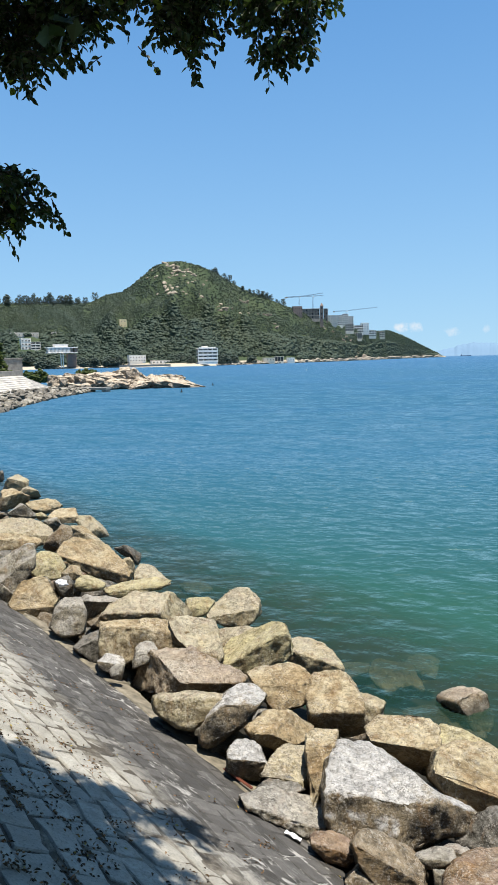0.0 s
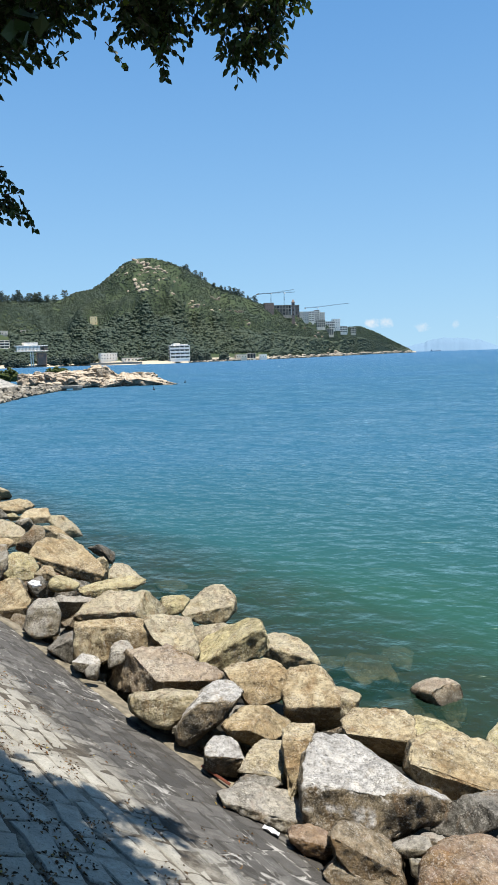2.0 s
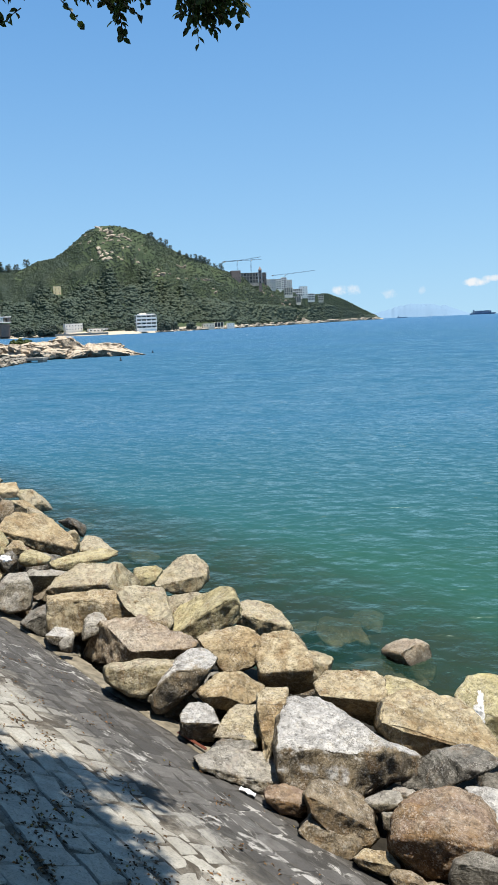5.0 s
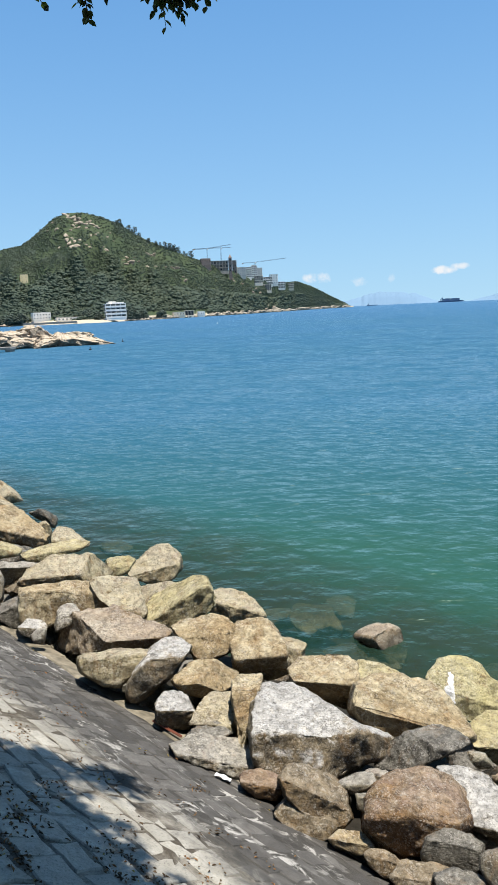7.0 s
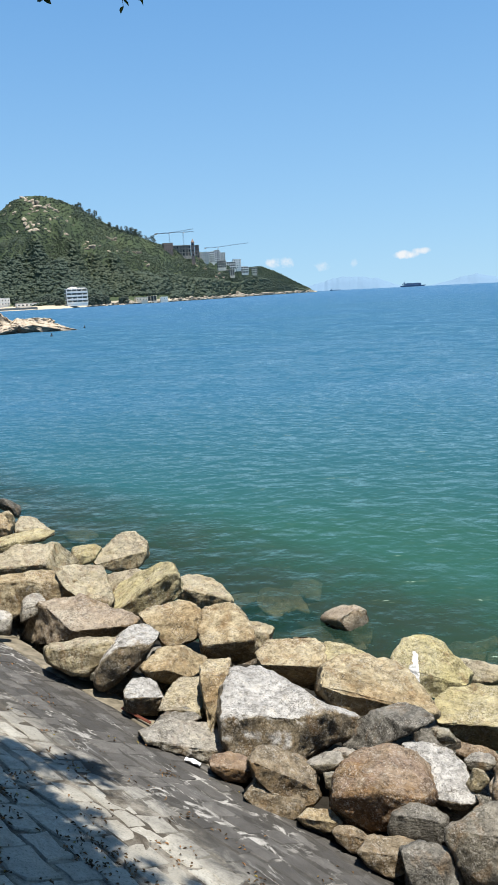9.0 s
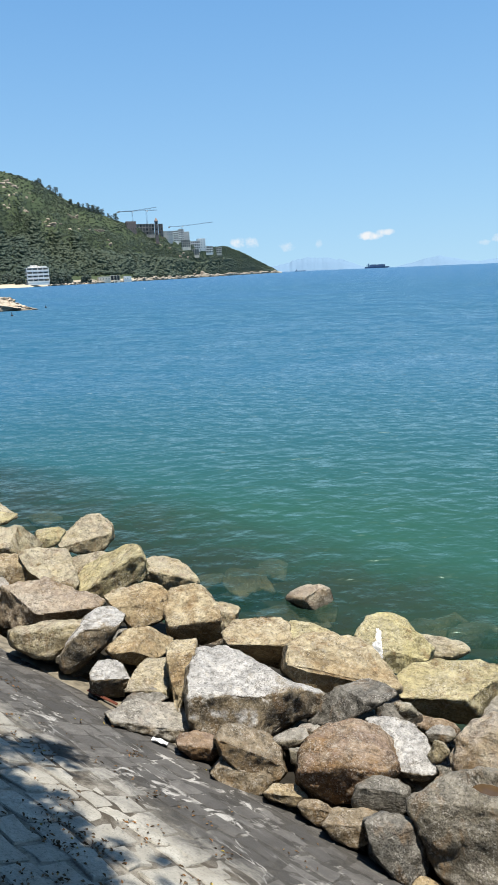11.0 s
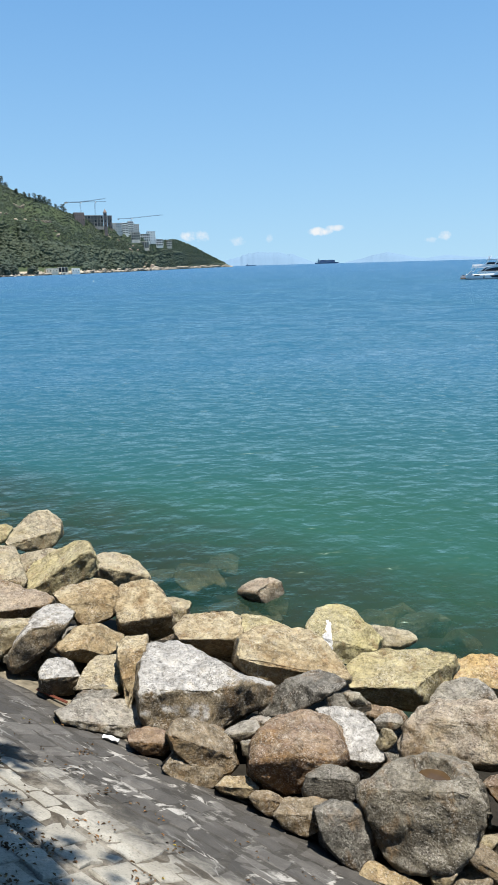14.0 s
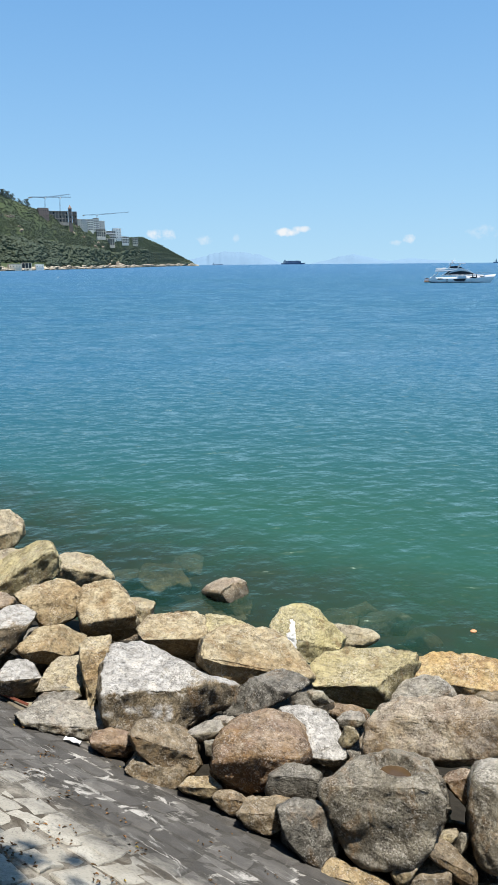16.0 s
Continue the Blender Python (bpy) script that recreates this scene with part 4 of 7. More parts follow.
facet_boulder(0.55, 4.63, 1.45, -7, ((-112, 29, 0.17), (-178, 54, 0.10), (145, 48, 0.10), (99, 13, 0.16), (53, -37, 0.14), (-2, -52, 0.10), (-48, -40, 0.10), (-78, -13, 0.15), (77, 73, 0.04), (2, 4, 0.07), (-180, 20, 0.12), (180, -90, 0.18)), 279, RUST)
facet_boulder(0.91, 4.37, 1.50, -12, ((-110, 28, 0.27), (-171, 54, 0.20), (150, 50, 0.15), (126, 39, 0.17), (92, 6, 0.23), (56, -32, 0.27), (-9, -50, 0.18), (-46, -40, 0.14), (-73, -17, 0.19), (82, 63, 0.10), (10, 19, 0.15), (-180, 20, 0.21), (180, -90, 0.33)), 398, BROWN)
facet_boulder(0.81, 4.30, 1.42, -10, ((-119, 33, 0.16), (-142, 46, 0.16), (139, 45, 0.15), (115, 30, 0.16), (81, -6, 0.22), (33, -43, 0.20), (-36, -44, 0.13), (-59, -31, 0.16), (77, 72, 0.08), (12, 33, 0.12), (179, 20, 0.18), (180, -90, 0.31)), 506, BROWN)
facet_boulder(1.25, 4.43, 1.51, -16, ((-137, 45, 0.07), (-178, 54, 0.08), (108, 23, 0.13), (50, -40, 0.08), (25, -49, 0.06), (-43, -43, 0.10), (-78, -12, 0.14), (-44, 84, 0.03), (-1, 14, 0.06), (-180, 20, 0.09), (180, -90, 0.14)), 579, GREY)
facet_boulder(1.42, 4.47, 1.52, -18, ((-127, 40, 0.08), (156, 51, 0.05), (131, 42, 0.06), (43, -44, 0.06), (-44, -43, 0.05), (15, 70, 0.02), (2, 19, 0.03), (-180, 20, 0.04), (180, -90, 0.10)), 574, GREY)
facet_boulder(1.25, 4.23, 1.51, -16, ((-156, 50, 0.06), (138, 44, 0.08), (69, -24, 0.04), (-23, -49, 0.07), (-86, -4, 0.07), (17, 86, 0.05), (0, 24, 0.04), (180, 20, 0.04), (180, -90, 0.11)), 587, GREY)
facet_boulder(1.07, 3.98, 1.41, -15, ((-125, 35, 0.11), (174, 49, 0.07), (128, 36, 0.09), (70, -20, 0.13), (11, -48, 0.07), (-25, -45, 0.06), (-64, -25, 0.11), (66, 80, 0.05), (2, 14, 0.06), (-180, 20, 0.09), (180, -90, 0.13)), 204, TAN)
facet_boulder(1.22, 3.78, 1.41, -18, ((-132, 38, 0.10), (177, 49, 0.07), (134, 38, 0.08), (78, -11, 0.11), (14, -46, 0.08), (-41, -39, 0.06), (-65, -23, 0.08), (73, 77, 0.06), (6, 24, 0.06), (-180, 20, 0.07), (180, -90, 0.13)), 538, BROWN)
facet_boulder(1.54, 3.99, 1.57, -21, ((-93, 10, 0.34), (-116, 33, 0.28), (-137, 46, 0.28), (-167, 54, 0.29), (116, 33, 0.30), (105, 23, 0.31), (52, -34, 0.27), (33, -44, 0.23), (34, -43, 0.23), (-23, -45, 0.31), (-55, -31, 0.36), (44, 84, 0.12), (1, 9, 0.20), (-180, 20, 0.31), (180, -90, 0.54)), 276, RUST, 0.22)
facet_boulder(1.98, 4.04, 1.56, -26, ((-155, 52, 0.21), (171, 54, 0.20), (109, 26, 0.18), (98, 13, 0.20), (41, -42, 0.24), (-8, -50, 0.18), (-24, -48, 0.17), (-74, -17, 0.19), (-78, -12, 0.19), (10, 77, -0.02), (-1, -19, 0.18), (-180, 20, 0.28), (180, -90, 0.39)), 396, BLEACHED)
facet_boulder(1.83, 4.66, 1.52, -22, ((-124, 42, 0.19), (-149, 53, 0.17), (140, 50, 0.26), (97, 15, 0.36), (80, -10, 0.34), (22, -52, 0.15), (7, -54, 0.13), (45, -45, 0.08), (-46, -41, 0.31), (-77, -11, 0.36), (-61, 82, 0.13), (0, 9, 0.16), (-46, 37, 0.09), (-179, 20, 0.23), (180, -90, 0.36)), 76, DARK)
facet_boulder(1.66, 3.69, 1.50, -24, ((-96, 10, 0.17), (-134, 41, 0.14), (172, 50, 0.13), (127, 37, 0.16), (91, 5, 0.18), (61, -27, 0.17), (-3, -48, 0.13), (-45, -37, 0.15), (38, 85, 0.13), (1, 14, 0.11), (180, 20, 0.15), (180, -90, 0.26)), 496, DARK)
facet_boulder(1.41, 3.56, 1.42, -21, ((-114, 25, 0.17), (-175, 48, 0.12), (151, 45, 0.14), (75, -13, 0.15), (39, -38, 0.11), (-32, -41, 0.10), (-57, -29, 0.13), (10, 86, 0.10), (0, 24, 0.11), (180, 20, 0.14), (180, -90, 0.24)), 507, BROWN)
facet_boulder(1.60, 3.29, 1.45, -26, ((-140, 41, 0.23), (178, 48, 0.20), (125, 33, 0.20), (97, 10, 0.21), (71, -16, 0.19), (-18, -43, 0.16), (-48, -33, 0.13), (-76, -11, 0.17), (64, 81, 0.23), (5, 29, 0.19), (40, 30, 0.16), (-180, 20, 0.18), (180, -90, 0.39)), 543, DARK)
basin_rock = facet_boulder(2.11, 3.23, 1.50, -33, ((-127, 38, 0.34), (-129, 39, 0.33), (-161, 50, 0.32), (176, 51, 0.34), (122, 36, 0.41), (99, 16, 0.41), (76, -10, 0.36), (58, -26, 0.32), (31, -40, 0.30), (6, -44, 0.30), (-42, -35, 0.33), (-66, -19, 0.35), (-73, -12, 0.37), (-69, 79, 0.36), (-6, 28, 0.33), (-180, 20, 0.35), (180, -90, 0.63)), 275, UMBER, 0.22)
facet_boulder(2.80, 3.67, 1.62, -37, ((-109, 30, 0.39), (-87, 4, 0.49), (-140, 49, 0.27), (-154, 53, 0.24), (-164, 55, 0.24), (170, 56, 0.30), (94, 15, 0.56), (46, -39, 0.34), (23, -49, 0.23), (20, -50, 0.22), (0, -51, 0.26), (12, -51, 0.21), (-63, -23, 0.60), (-75, 75, 0.23), (-11, 36, 0.25), (180, 20, 0.26), (180, -90, 0.41)), 537, SPECKLED, 0.115)
facet_boulder(2.96, 5.01, 1.26, -30, ((-121, 43, 0.33), (-141, 53, 0.27), (-156, 57, 0.28), (151, 57, 0.36), (94, 15, 0.52), (68, -25, 0.35), (61, -33, 0.31), (56, -37, 0.31), (-9, -55, 0.27), (-36, -49, 0.32), (-76, -15, 0.48), (-59, 82, 0.04), (2, -19, 0.20), (47, 10, 0.23), (180, 20, 0.35), (180, -90, 0.50)), 420, OCHRE, 0.105)
facet_boulder(3.00, 6.37, 0.94, -25, ((-104, 27, 0.38), (-142, 57, 0.34), (-176, 62, 0.33), (117, 42, 0.28), (112, 36, 0.28), (80, -11, 0.40), (49, -46, 0.33), (-21, -56, 0.29), (-63, -35, 0.29), (-69, -28, 0.31), (26, 63, 0.09), (6, 24, 0.18), (180, 20, 0.29), (180, -90, 0.48)), 254, PAINTED, 0.165)
facet_boulder(3.73, 6.62, 0.64, -29, ((-135, 53, 0.24), (-176, 61, 0.16), (146, 56, 0.13), (126, 47, 0.17), (55, -42, 0.21), (18, -58, 0.16), (-66, -34, 0.18), (-9, 63, 0.01), (-1, 14, 0.08), (180, 20, 0.14), (180, -90, 0.24)), 534, PALE)
facet_boulder(4.18, 5.14, 0.84, -39, ((-102, 24, 0.44), (-131, 50, 0.33), (-168, 59, 0.28), (162, 59, 0.29), (100, 22, 0.46), (72, -22, 0.40), (43, -47, 0.30), (-18, -55, 0.23), (-33, -51, 0.23), (-57, -38, 0.35), (-2, 71, 0.08), (0, 14, 0.17), (180, 20, 0.26), (180, -90, 0.44)), 480, ORANGE, 0.185)
facet_boulder(3.36, 4.67, 1.21, -36, ((-113, 33, 0.15), (-134, 48, 0.12), (138, 50, 0.19), (103, 23, 0.28), (40, -48, 0.19), (15, -54, 0.16), (-2, -55, 0.19), (-21, 61, 0.01), (2, -6, 0.09), (-180, 20, 0.15), (180, -90, 0.25)), 365, GREY)
boulder(3.93, 4.42, 1.14, -42, 0.27, 0.20, 0.17, 312, BROWN)
facet_boulder(2.32, 4.09, 1.57, -29, ((-121, 36, 0.07), (161, 53, 0.07), (99, 14, 0.10), (46, -42, 0.07), (3, -53, 0.07), (-75, -18, 0.10), (-40, 85, 0.03), (-1, 14, 0.05), (180, 20, 0.07), (180, -90, 0.12)), 265, GREY)
boulder(2.19, 4.39, 1.59, -26, 0.18, 0.12, 0.14, 80, GREY)
facet_boulder(2.73, 2.92, 1.54, -42, ((-104, 19, 0.23), (-159, 51, 0.33), (94, 7, 0.13), (55, -29, 0.25), (-15, -45, 0.29), (-77, -13, 0.15), (-85, -4, 0.14), (-81, 68, 0.36), (-16, 33, 0.31), (179, 20, 0.23), (180, -90, 0.56)), 387, GREY, 0.115)
facet_boulder(2.67, 3.21, 1.55, -40, ((-114, 28, 0.10), (-147, 47, 0.11), (91, 2, 0.09), (83, -8, 0.09), (-48, -38, 0.05), (-54, -34, 0.05), (-80, 66, 0.10), (-10, 24, 0.09), (-179, 20, 0.08), (180, -90, 0.21)), 2, RUST)
facet_boulder(2.28, 2.79, 1.49, -39, ((-108, 20, 0.17), (164, 46, 0.09), (135, 37, 0.08), (93, 6, 0.16), (6, -44, 0.11), (-41, -37, 0.05), (-32, -40, 0.05), (76, 73, 0.08), (9, 29, 0.11), (180, 20, 0.15), (180, -90, 0.28)), 7, BROWN)
facet_boulder(2.02, 2.84, 1.46, -35, ((-114, 22, 0.05), (-147, 40, 0.06), (127, 32, 0.08), (68, -19, 0.05), (31, -39, 0.06), (-61, -24, 0.08), (-76, 74, 0.02), (-9, 29, 0.04), (180, 20, 0.06), (180, -90, 0.14)), 322, PALE)
facet_boulder(2.38, 2.91, 1.52, -39, ((-144, 42, 0.04), (96, 8, 0.06), (56, -30, 0.04), (-23, -44, 0.06), (-94, 5, 0.05), (-80, 68, 0.05), (-15, 33, 0.05), (180, 20, 0.05), (180, -90, 0.11)), 457, PALE)
boulder(2.41, 2.84, 1.53, -40, 0.10, 0.09, 0.12, 322, GREY)
facet_boulder(2.14, 2.78, 1.44, -38, ((-112, 22, 0.07), (-140, 39, 0.09), (143, 39, 0.11), (86, -2, 0.14), (22, -41, 0.10), (-62, -22, 0.17), (-80, 68, 0.03), (-15, 33, 0.06), (-179, 20, 0.11), (180, -90, 0.22)), 224, BROWN)
facet_boulder(1.76, 2.95, 1.40, -31, ((-109, 20, 0.19), (162, 43, 0.04), (163, 43, 0.04), (127, 32, 0.12), (13, -42, 0.10), (-56, -25, 0.21), (60, 82, 0.02), (4, 29, 0.06), (-180, 20, 0.11), (180, -90, 0.22)), 274, TAN)
boulder(2.20, 3.90, 1.55, -29, 0.14, 0.12, 0.23, 448, PALE)
boulder(3.05, 9.34, -0.13, -18, 0.74, 0.60, 0.72, 313, SPECKLED, 0.14)
boulder(2.76, 9.36, -0.30, -16, 1.15, 0.80, 0.42, 494, BROWN, 0.1)
boulder(2.35, 10.91, -0.36, -12, 0.85, 0.70, 0.42, 419, BROWN, 0.1)
boulder(1.85, 11.27, -0.42, -9, 0.70, 0.50, 0.40, 80, DARK, 0.1)
boulder(2.91, 11.46, -0.40, -14, 0.60, 0.50, 0.36, 570, DARK, 0.1)
boulder(4.43, 8.48, -0.36, -27, 0.70, 0.50, 0.40, 570, BROWN, 0.1)
boulder(5.27, 8.31, -0.36, -32, 0.75, 0.50, 0.36, 293, DARK, 0.1)
boulder(5.37, 7.47, -0.26, -35, 0.50, 0.45, 0.40, 259, BROWN, 0.1)
boulder(5.09, 8.78, -0.42, -30, 0.50, 0.40, 0.30, 293, BROWN, 0.1)
boulder(-3.19, 18.45, -0.30, 9, 0.90, 0.70, 0.40, 494, DARK, 0.1)
boulder(-1.30, 15.81, -0.40, 4, 0.80, 0.60, 0.40, 494, DARK, 0.1)
# a hollow in the top of the great grey-brown boulder, with a little rain water in it
hollow = basin_rock.matrix_world.inverted() @ Vector((2.15, 3.19, 1.895))
around = [v for v in basin_rock.data.vertices if v.co.z > 0 and math.hypot((v.co.x - hollow.x) / 0.15, (v.co.y - hollow.y) / 0.10) < 1]
hollow.z = min(v.co.z for v in around)
for v in around:
    r = math.hypot((v.co.x - hollow.x) / 0.15, (v.co.y - hollow.y) / 0.10)
    v.co.z += (hollow.z - 0.095 * (1 - r * r) - v.co.z) * min(1, 5 * (1 - r))
pool = bmesh.new()
rim = [pool.verts.new((0.1 * math.cos(a) * (1 + 0.2 * noise.noise(Vector((math.cos(a), math.sin(a), 3)))), 0.068 * math.sin(a), 0)) for a in [6.2832 * i / 28 for i in range(28)]]
bottom = [pool.verts.new((v.co.x * 0.7, v.co.y * 0.7, -0.02)) for v in rim]
pool.faces.new(rim)
pool.faces.new(bottom[::-1])
for i in range(28):
    pool.faces.new((rim[i], bottom[i], bottom[(i + 1) % 28], rim[(i + 1) % 28]))
ob = from_bm("puddle", pool, plain("muddy_water", (0.075, 0.048, 0.025), 0.08, spec=0.5, vary=0.3, scale=9))
ob.matrix_world = basin_rock.matrix_world @ Matrix.Translation(hollow + Vector((0, 0, -0.05)))
tagged(ob, "small brown rain puddle in a hollow of a boulder", "puddle")

# smaller stones wedged under and between them; dark granites stand in for gap shade
random.seed(3)
WEDGES = [from_bm("boulder", boulder_bm(400 + i, 0.62, 0.55, 0.5, 0.06), (DARK, BROWN, DARK, RUST)[i % 4], True) for i in range(12)]
for i in range(100):
    s, p = random.uniform(-2.5, 27), random.uniform(3.55, 7.0)
    top = np.interp(p, (3.3, 4.5, 8.4), (1.15, 1.12, -0.12))
    ob = WEDGES[i] if i < 12 else copy_thing(WEDGES[i % 12], Matrix())
    ob.matrix_world = Matrix.Translation(bank(s, p, top - 0.46 + random.uniform(-0.12, 0.08))) @ pose(0, 0, 0, random.uniform(0, 360), random.uniform(-30, 30), random.uniform(0, 360)) @ Matrix.Scale(random.uniform(0.75, 1.25), 4)
    tagged(ob, "small granite stone wedged between larger boulders", "boulder", "wedged stones of the shore defence")

# rubble along the foot of the bank
RUBBLE = [from_bm("rubble_stone", boulder_bm(430 + i, 0.6, 0.5, 0.45, 0.08), (DARK, BROWN, GREY)[i % 3], True) for i in range(6)]
for i in range(130):
    s, p = random.uniform(-1.5, 16), random.uniform(3.42, 4.6)
    ob = RUBBLE[i] if i < 6 else copy_thing(RUBBLE[i % 6], Matrix())
    ob.matrix_world = (Matrix.Translation(bank(s, p, 1.08 + random.uniform(-0.08, 0.1))) @ pose(0, 0, 0, random.uniform(0, 360), random.uniform(-30, 30), random.uniform(0, 360)) @ Matrix.Scale(random.uniform(0.35, 0.8), 4))
    tagged(ob, "small rough stone in the rubble below the bank", "stone", "rubble stones below the bank")

# ---- headland ----
RIDGE = ((-34, 6.0, 850), (-26, 5.6, 860), (-19.3, 4.7, 900), (-16.8, 4.75, 920), (-14.3, 4.7, 940), (-12.5, 4.8, 950), (-11.2, 5.4, 960), (-10, 5.6, 965), (-9.4, 6.0, 970), (-8.4, 6.8, 975),
         (-7.5, 7.5, 980), (-6.35, 8.0, 985), (-5.2, 8.0, 985), (-4.1, 7.7, 990), (-2.7, 7.2, 995), (-1.6, 6.5, 1000), (-0.2, 5.7, 1005), (1.1, 5.2, 1015), (2.7, 4.5, 1025), (4.35, 3.85, 1045),
         (6.2, 3.2, 1085), (7.5, 2.6, 1140), (9.4, 2.1, 1280), (11.6, 2.1, 1600))
RIDGE_TAIL = ((12.95, 1.55, 1850), (14.3, 0.78, 2130), (15.3, 0.25, 2300), (15.9, -0.1, 2400))
RIDGE = RIDGE + RIDGE_TAIL
COAST = ((-34, 690), (-19.7, 700), (-13, 700), (-8.7, 670), (-4, 655), (-1.8, 710), (2.9, 800), (7.5, 1000), (10, 1280), (12, 1600), (14, 2050), (15.9, 2350))


def hill_at(az, u):
    """A place on the headland: bearing, and 0 at the water to 1 on the ridge, beyond 1 down the far side."""
    az_list = [r[0] for r in RIDGE]
    el = np.interp(az, az_list, [r[1] for r in RIDGE])
    rd = np.interp(az, az_list, [r[2] for r in RIDGE])
    cd = np.interp(az, [c[0] for c in COAST], [c[1] for c in COAST])
    top = rd * math.tan(radians(el)) + EYE_Z
    d = cd + (rd - cd) * u
    if u <= 1:
        z = 3.0 * min(u / 0.05, 1) + (top - 3.0) * (max(u - 0.06, 0) / 0.94) ** 1.1
    else:
        z = top * (1 - 0.9 * (u - 1))
    q = Vector((az * 0.6, u * 3.0, 0.5))
    z += min(1, 6 * u) * max(0.0, 1 - abs(u - 0.55) * 2.1) * top * 0.16 * noise.noise(q * 1.6) + (1.6 * noise.noise(q * 7.0) if 0.08 < u < 0.97 else 0)
    return polar(az, d, z - 0.25 if u <= 0 else z)


def hill_material():
    m = Mat("hill_ground", 0.95, 0, 0.1)
    geo = m.node("ShaderNodeNewGeometry")
    pos = geo.outputs["Position"]
    n = m.noise(pos, 0.02, 6, 0.65)
    col = m.mix(m.ramp(n, 0.4, 0.6), (0.036, 0.0533, 0.0288), (0.054, 0.072, 0.0374))
    col = m.mix(m.ramp(m.noise(pos, 0.3, 3, 0.7), 0.4, 0.7, 0, 0.6), col, (0.0324, 0.0468, 0.0216))
    z = m.axis(pos, 2)
    col = m.mix(m.ramp(m.calc("ADD", z, m.ramp(n, 0.3, 0.7, -1.0, 1.0)), 3.2, 4.6, 1, 0), col, m.mix(m.noise(pos, 0.4, 3), (0.331, 0.281, 0.209), (0.446, 0.396, 0.31)))
    return m.done(col)


def headland():
    us = [-0.02, 0, 0.02, 0.04] + [0.06 + 0.94 * i / 44 for i in range(45)] + [1.15, 1.4, 1.8]
    azs = [-34 + 0.2 * i for i in range(251)]
    verts = [hill_at(a, u) for a in azs for u in us]
    k = len(us)
    faces = [(i * k + j, (i + 1) * k + j, (i + 1) * k + j + 1, i * k + j + 1) for i in range(len(azs) - 1) for j in range(k - 1)]
    ob = link_mesh("headland", verts, faces, HILL, True)
    return tagged(ob, "green headland hill with bare rock and a sandy shore", "hill", kind="structure")


HILL = hill_material()
headland()


def clump_templates(count, rough, lump=0.35, sub=2):
    out = []
    for c in range(count):
        bm = bmesh.new()
        bmesh.ops.create_icosphere(bm, subdivisions=sub, radius=1.0)
        for v in bm.verts:
            q = v.co * 1.5 + Vector((c * 5.1, 0, 0))
            v.co *= 1 + lump * noise.noise(q) + rough * noise.noise(q * 2.6)
            v.co.z = v.co.z * 0.8 + 0.15
        bm.verts.index_update()
        out.append((np.array([v.co for v in bm.verts]), np.array([[w.index for w in f.verts] for f in bm.faces])))
        bm.free()
    return out


def clump_mesh(name, spots, templates, material):
    """Many leafy clumps in one mesh. spots: place, width, height."""
    vs, fs, base = [], [], 0
    for i, (p, wide, tall) in enumerate(spots):
        tv, tf = templates[i % len(templates)]
        a = random.uniform(0, 6.28)
        ca, sa = math.cos(a), math.sin(a)
        x, y = tv[:, 0] * ca - tv[:, 1] * sa, tv[:, 0] * sa + tv[:, 1] * ca
        vs.append(np.stack([x * wide + p.x, y * wide + p.y, tv[:, 2] * tall + p.z], 1))
        fs.append(tf + base)
        base += len(tv)
    vs, fs = np.concatenate(vs), np.concatenate(fs)
    me = bpy.data.meshes.new(name)
    me.vertices.add(len(vs))
    me.vertices.foreach_set("co", vs.ravel())
    me.loops.add(fs.size)
    me.loops.foreach_set("vertex_index", fs.ravel())
    me.polygons.add(len(fs))
    me.polygons.foreach_set("loop_start", np.arange(0, fs.size, 3))
    me.update()
    me.validate()
    me.materials.append(material)
    return new(name, me)


CLEARINGS = ((-10.06, 0.45, 2.7, 3.4), (-17.4, 0.9, 0.9, 2.2), (2.6, 1.5, -1.0, 0.25), (0.1, 1.0, -1.0, 0.25), (-9.0, 0.9, -1.0, 0.2), (-3.3, 1.0, -1.0, 0.3))


def cleared(az, u):
    """True in front of and under the houses: bearing, half width, lower and upper height angle."""
    for a, half, lo, hi in CLEARINGS:
        if abs(az - a) < half:
            p = hill_at(az, u)
            if lo < math.degrees(math.atan2(p.z - EYE_Z, math.hypot(p.x, p.y))) < hi:
                return True
    return False


# bare rock on the hill: bearing, height angle (degrees), width, height (metres)
SCARS = ((-6.01, 7.50, 10, 6), (-5.74, 7.41, 9, 6), (-5.47, 7.46, 9, 5), (-5.66, 7.15, 7, 5), (-5.34, 7.19, 8, 5), (-5.07, 7.06, 7, 4), (-5.94, 6.98, 8, 4), (-4.74, 7.23, 8, 4),
         (-4.52, 7.05, 9, 4), (-4.30, 6.87, 8, 4), (-4.12, 6.78, 6, 3), (-4.99, 6.79, 6, 4), (-6.22, 6.67, 5, 3), (-5.62, 6.80, 6, 4), (-6.60, 6.23, 6, 9), (-6.52, 5.92, 6, 8),
         (-6.39, 5.65, 6, 6), (-6.22, 5.42, 6, 6), (-5.98, 5.82, 6, 7), (-5.81, 5.46, 8, 7), (-6.15, 6.05, 4, 4), (-5.61, 5.91, 4, 4))
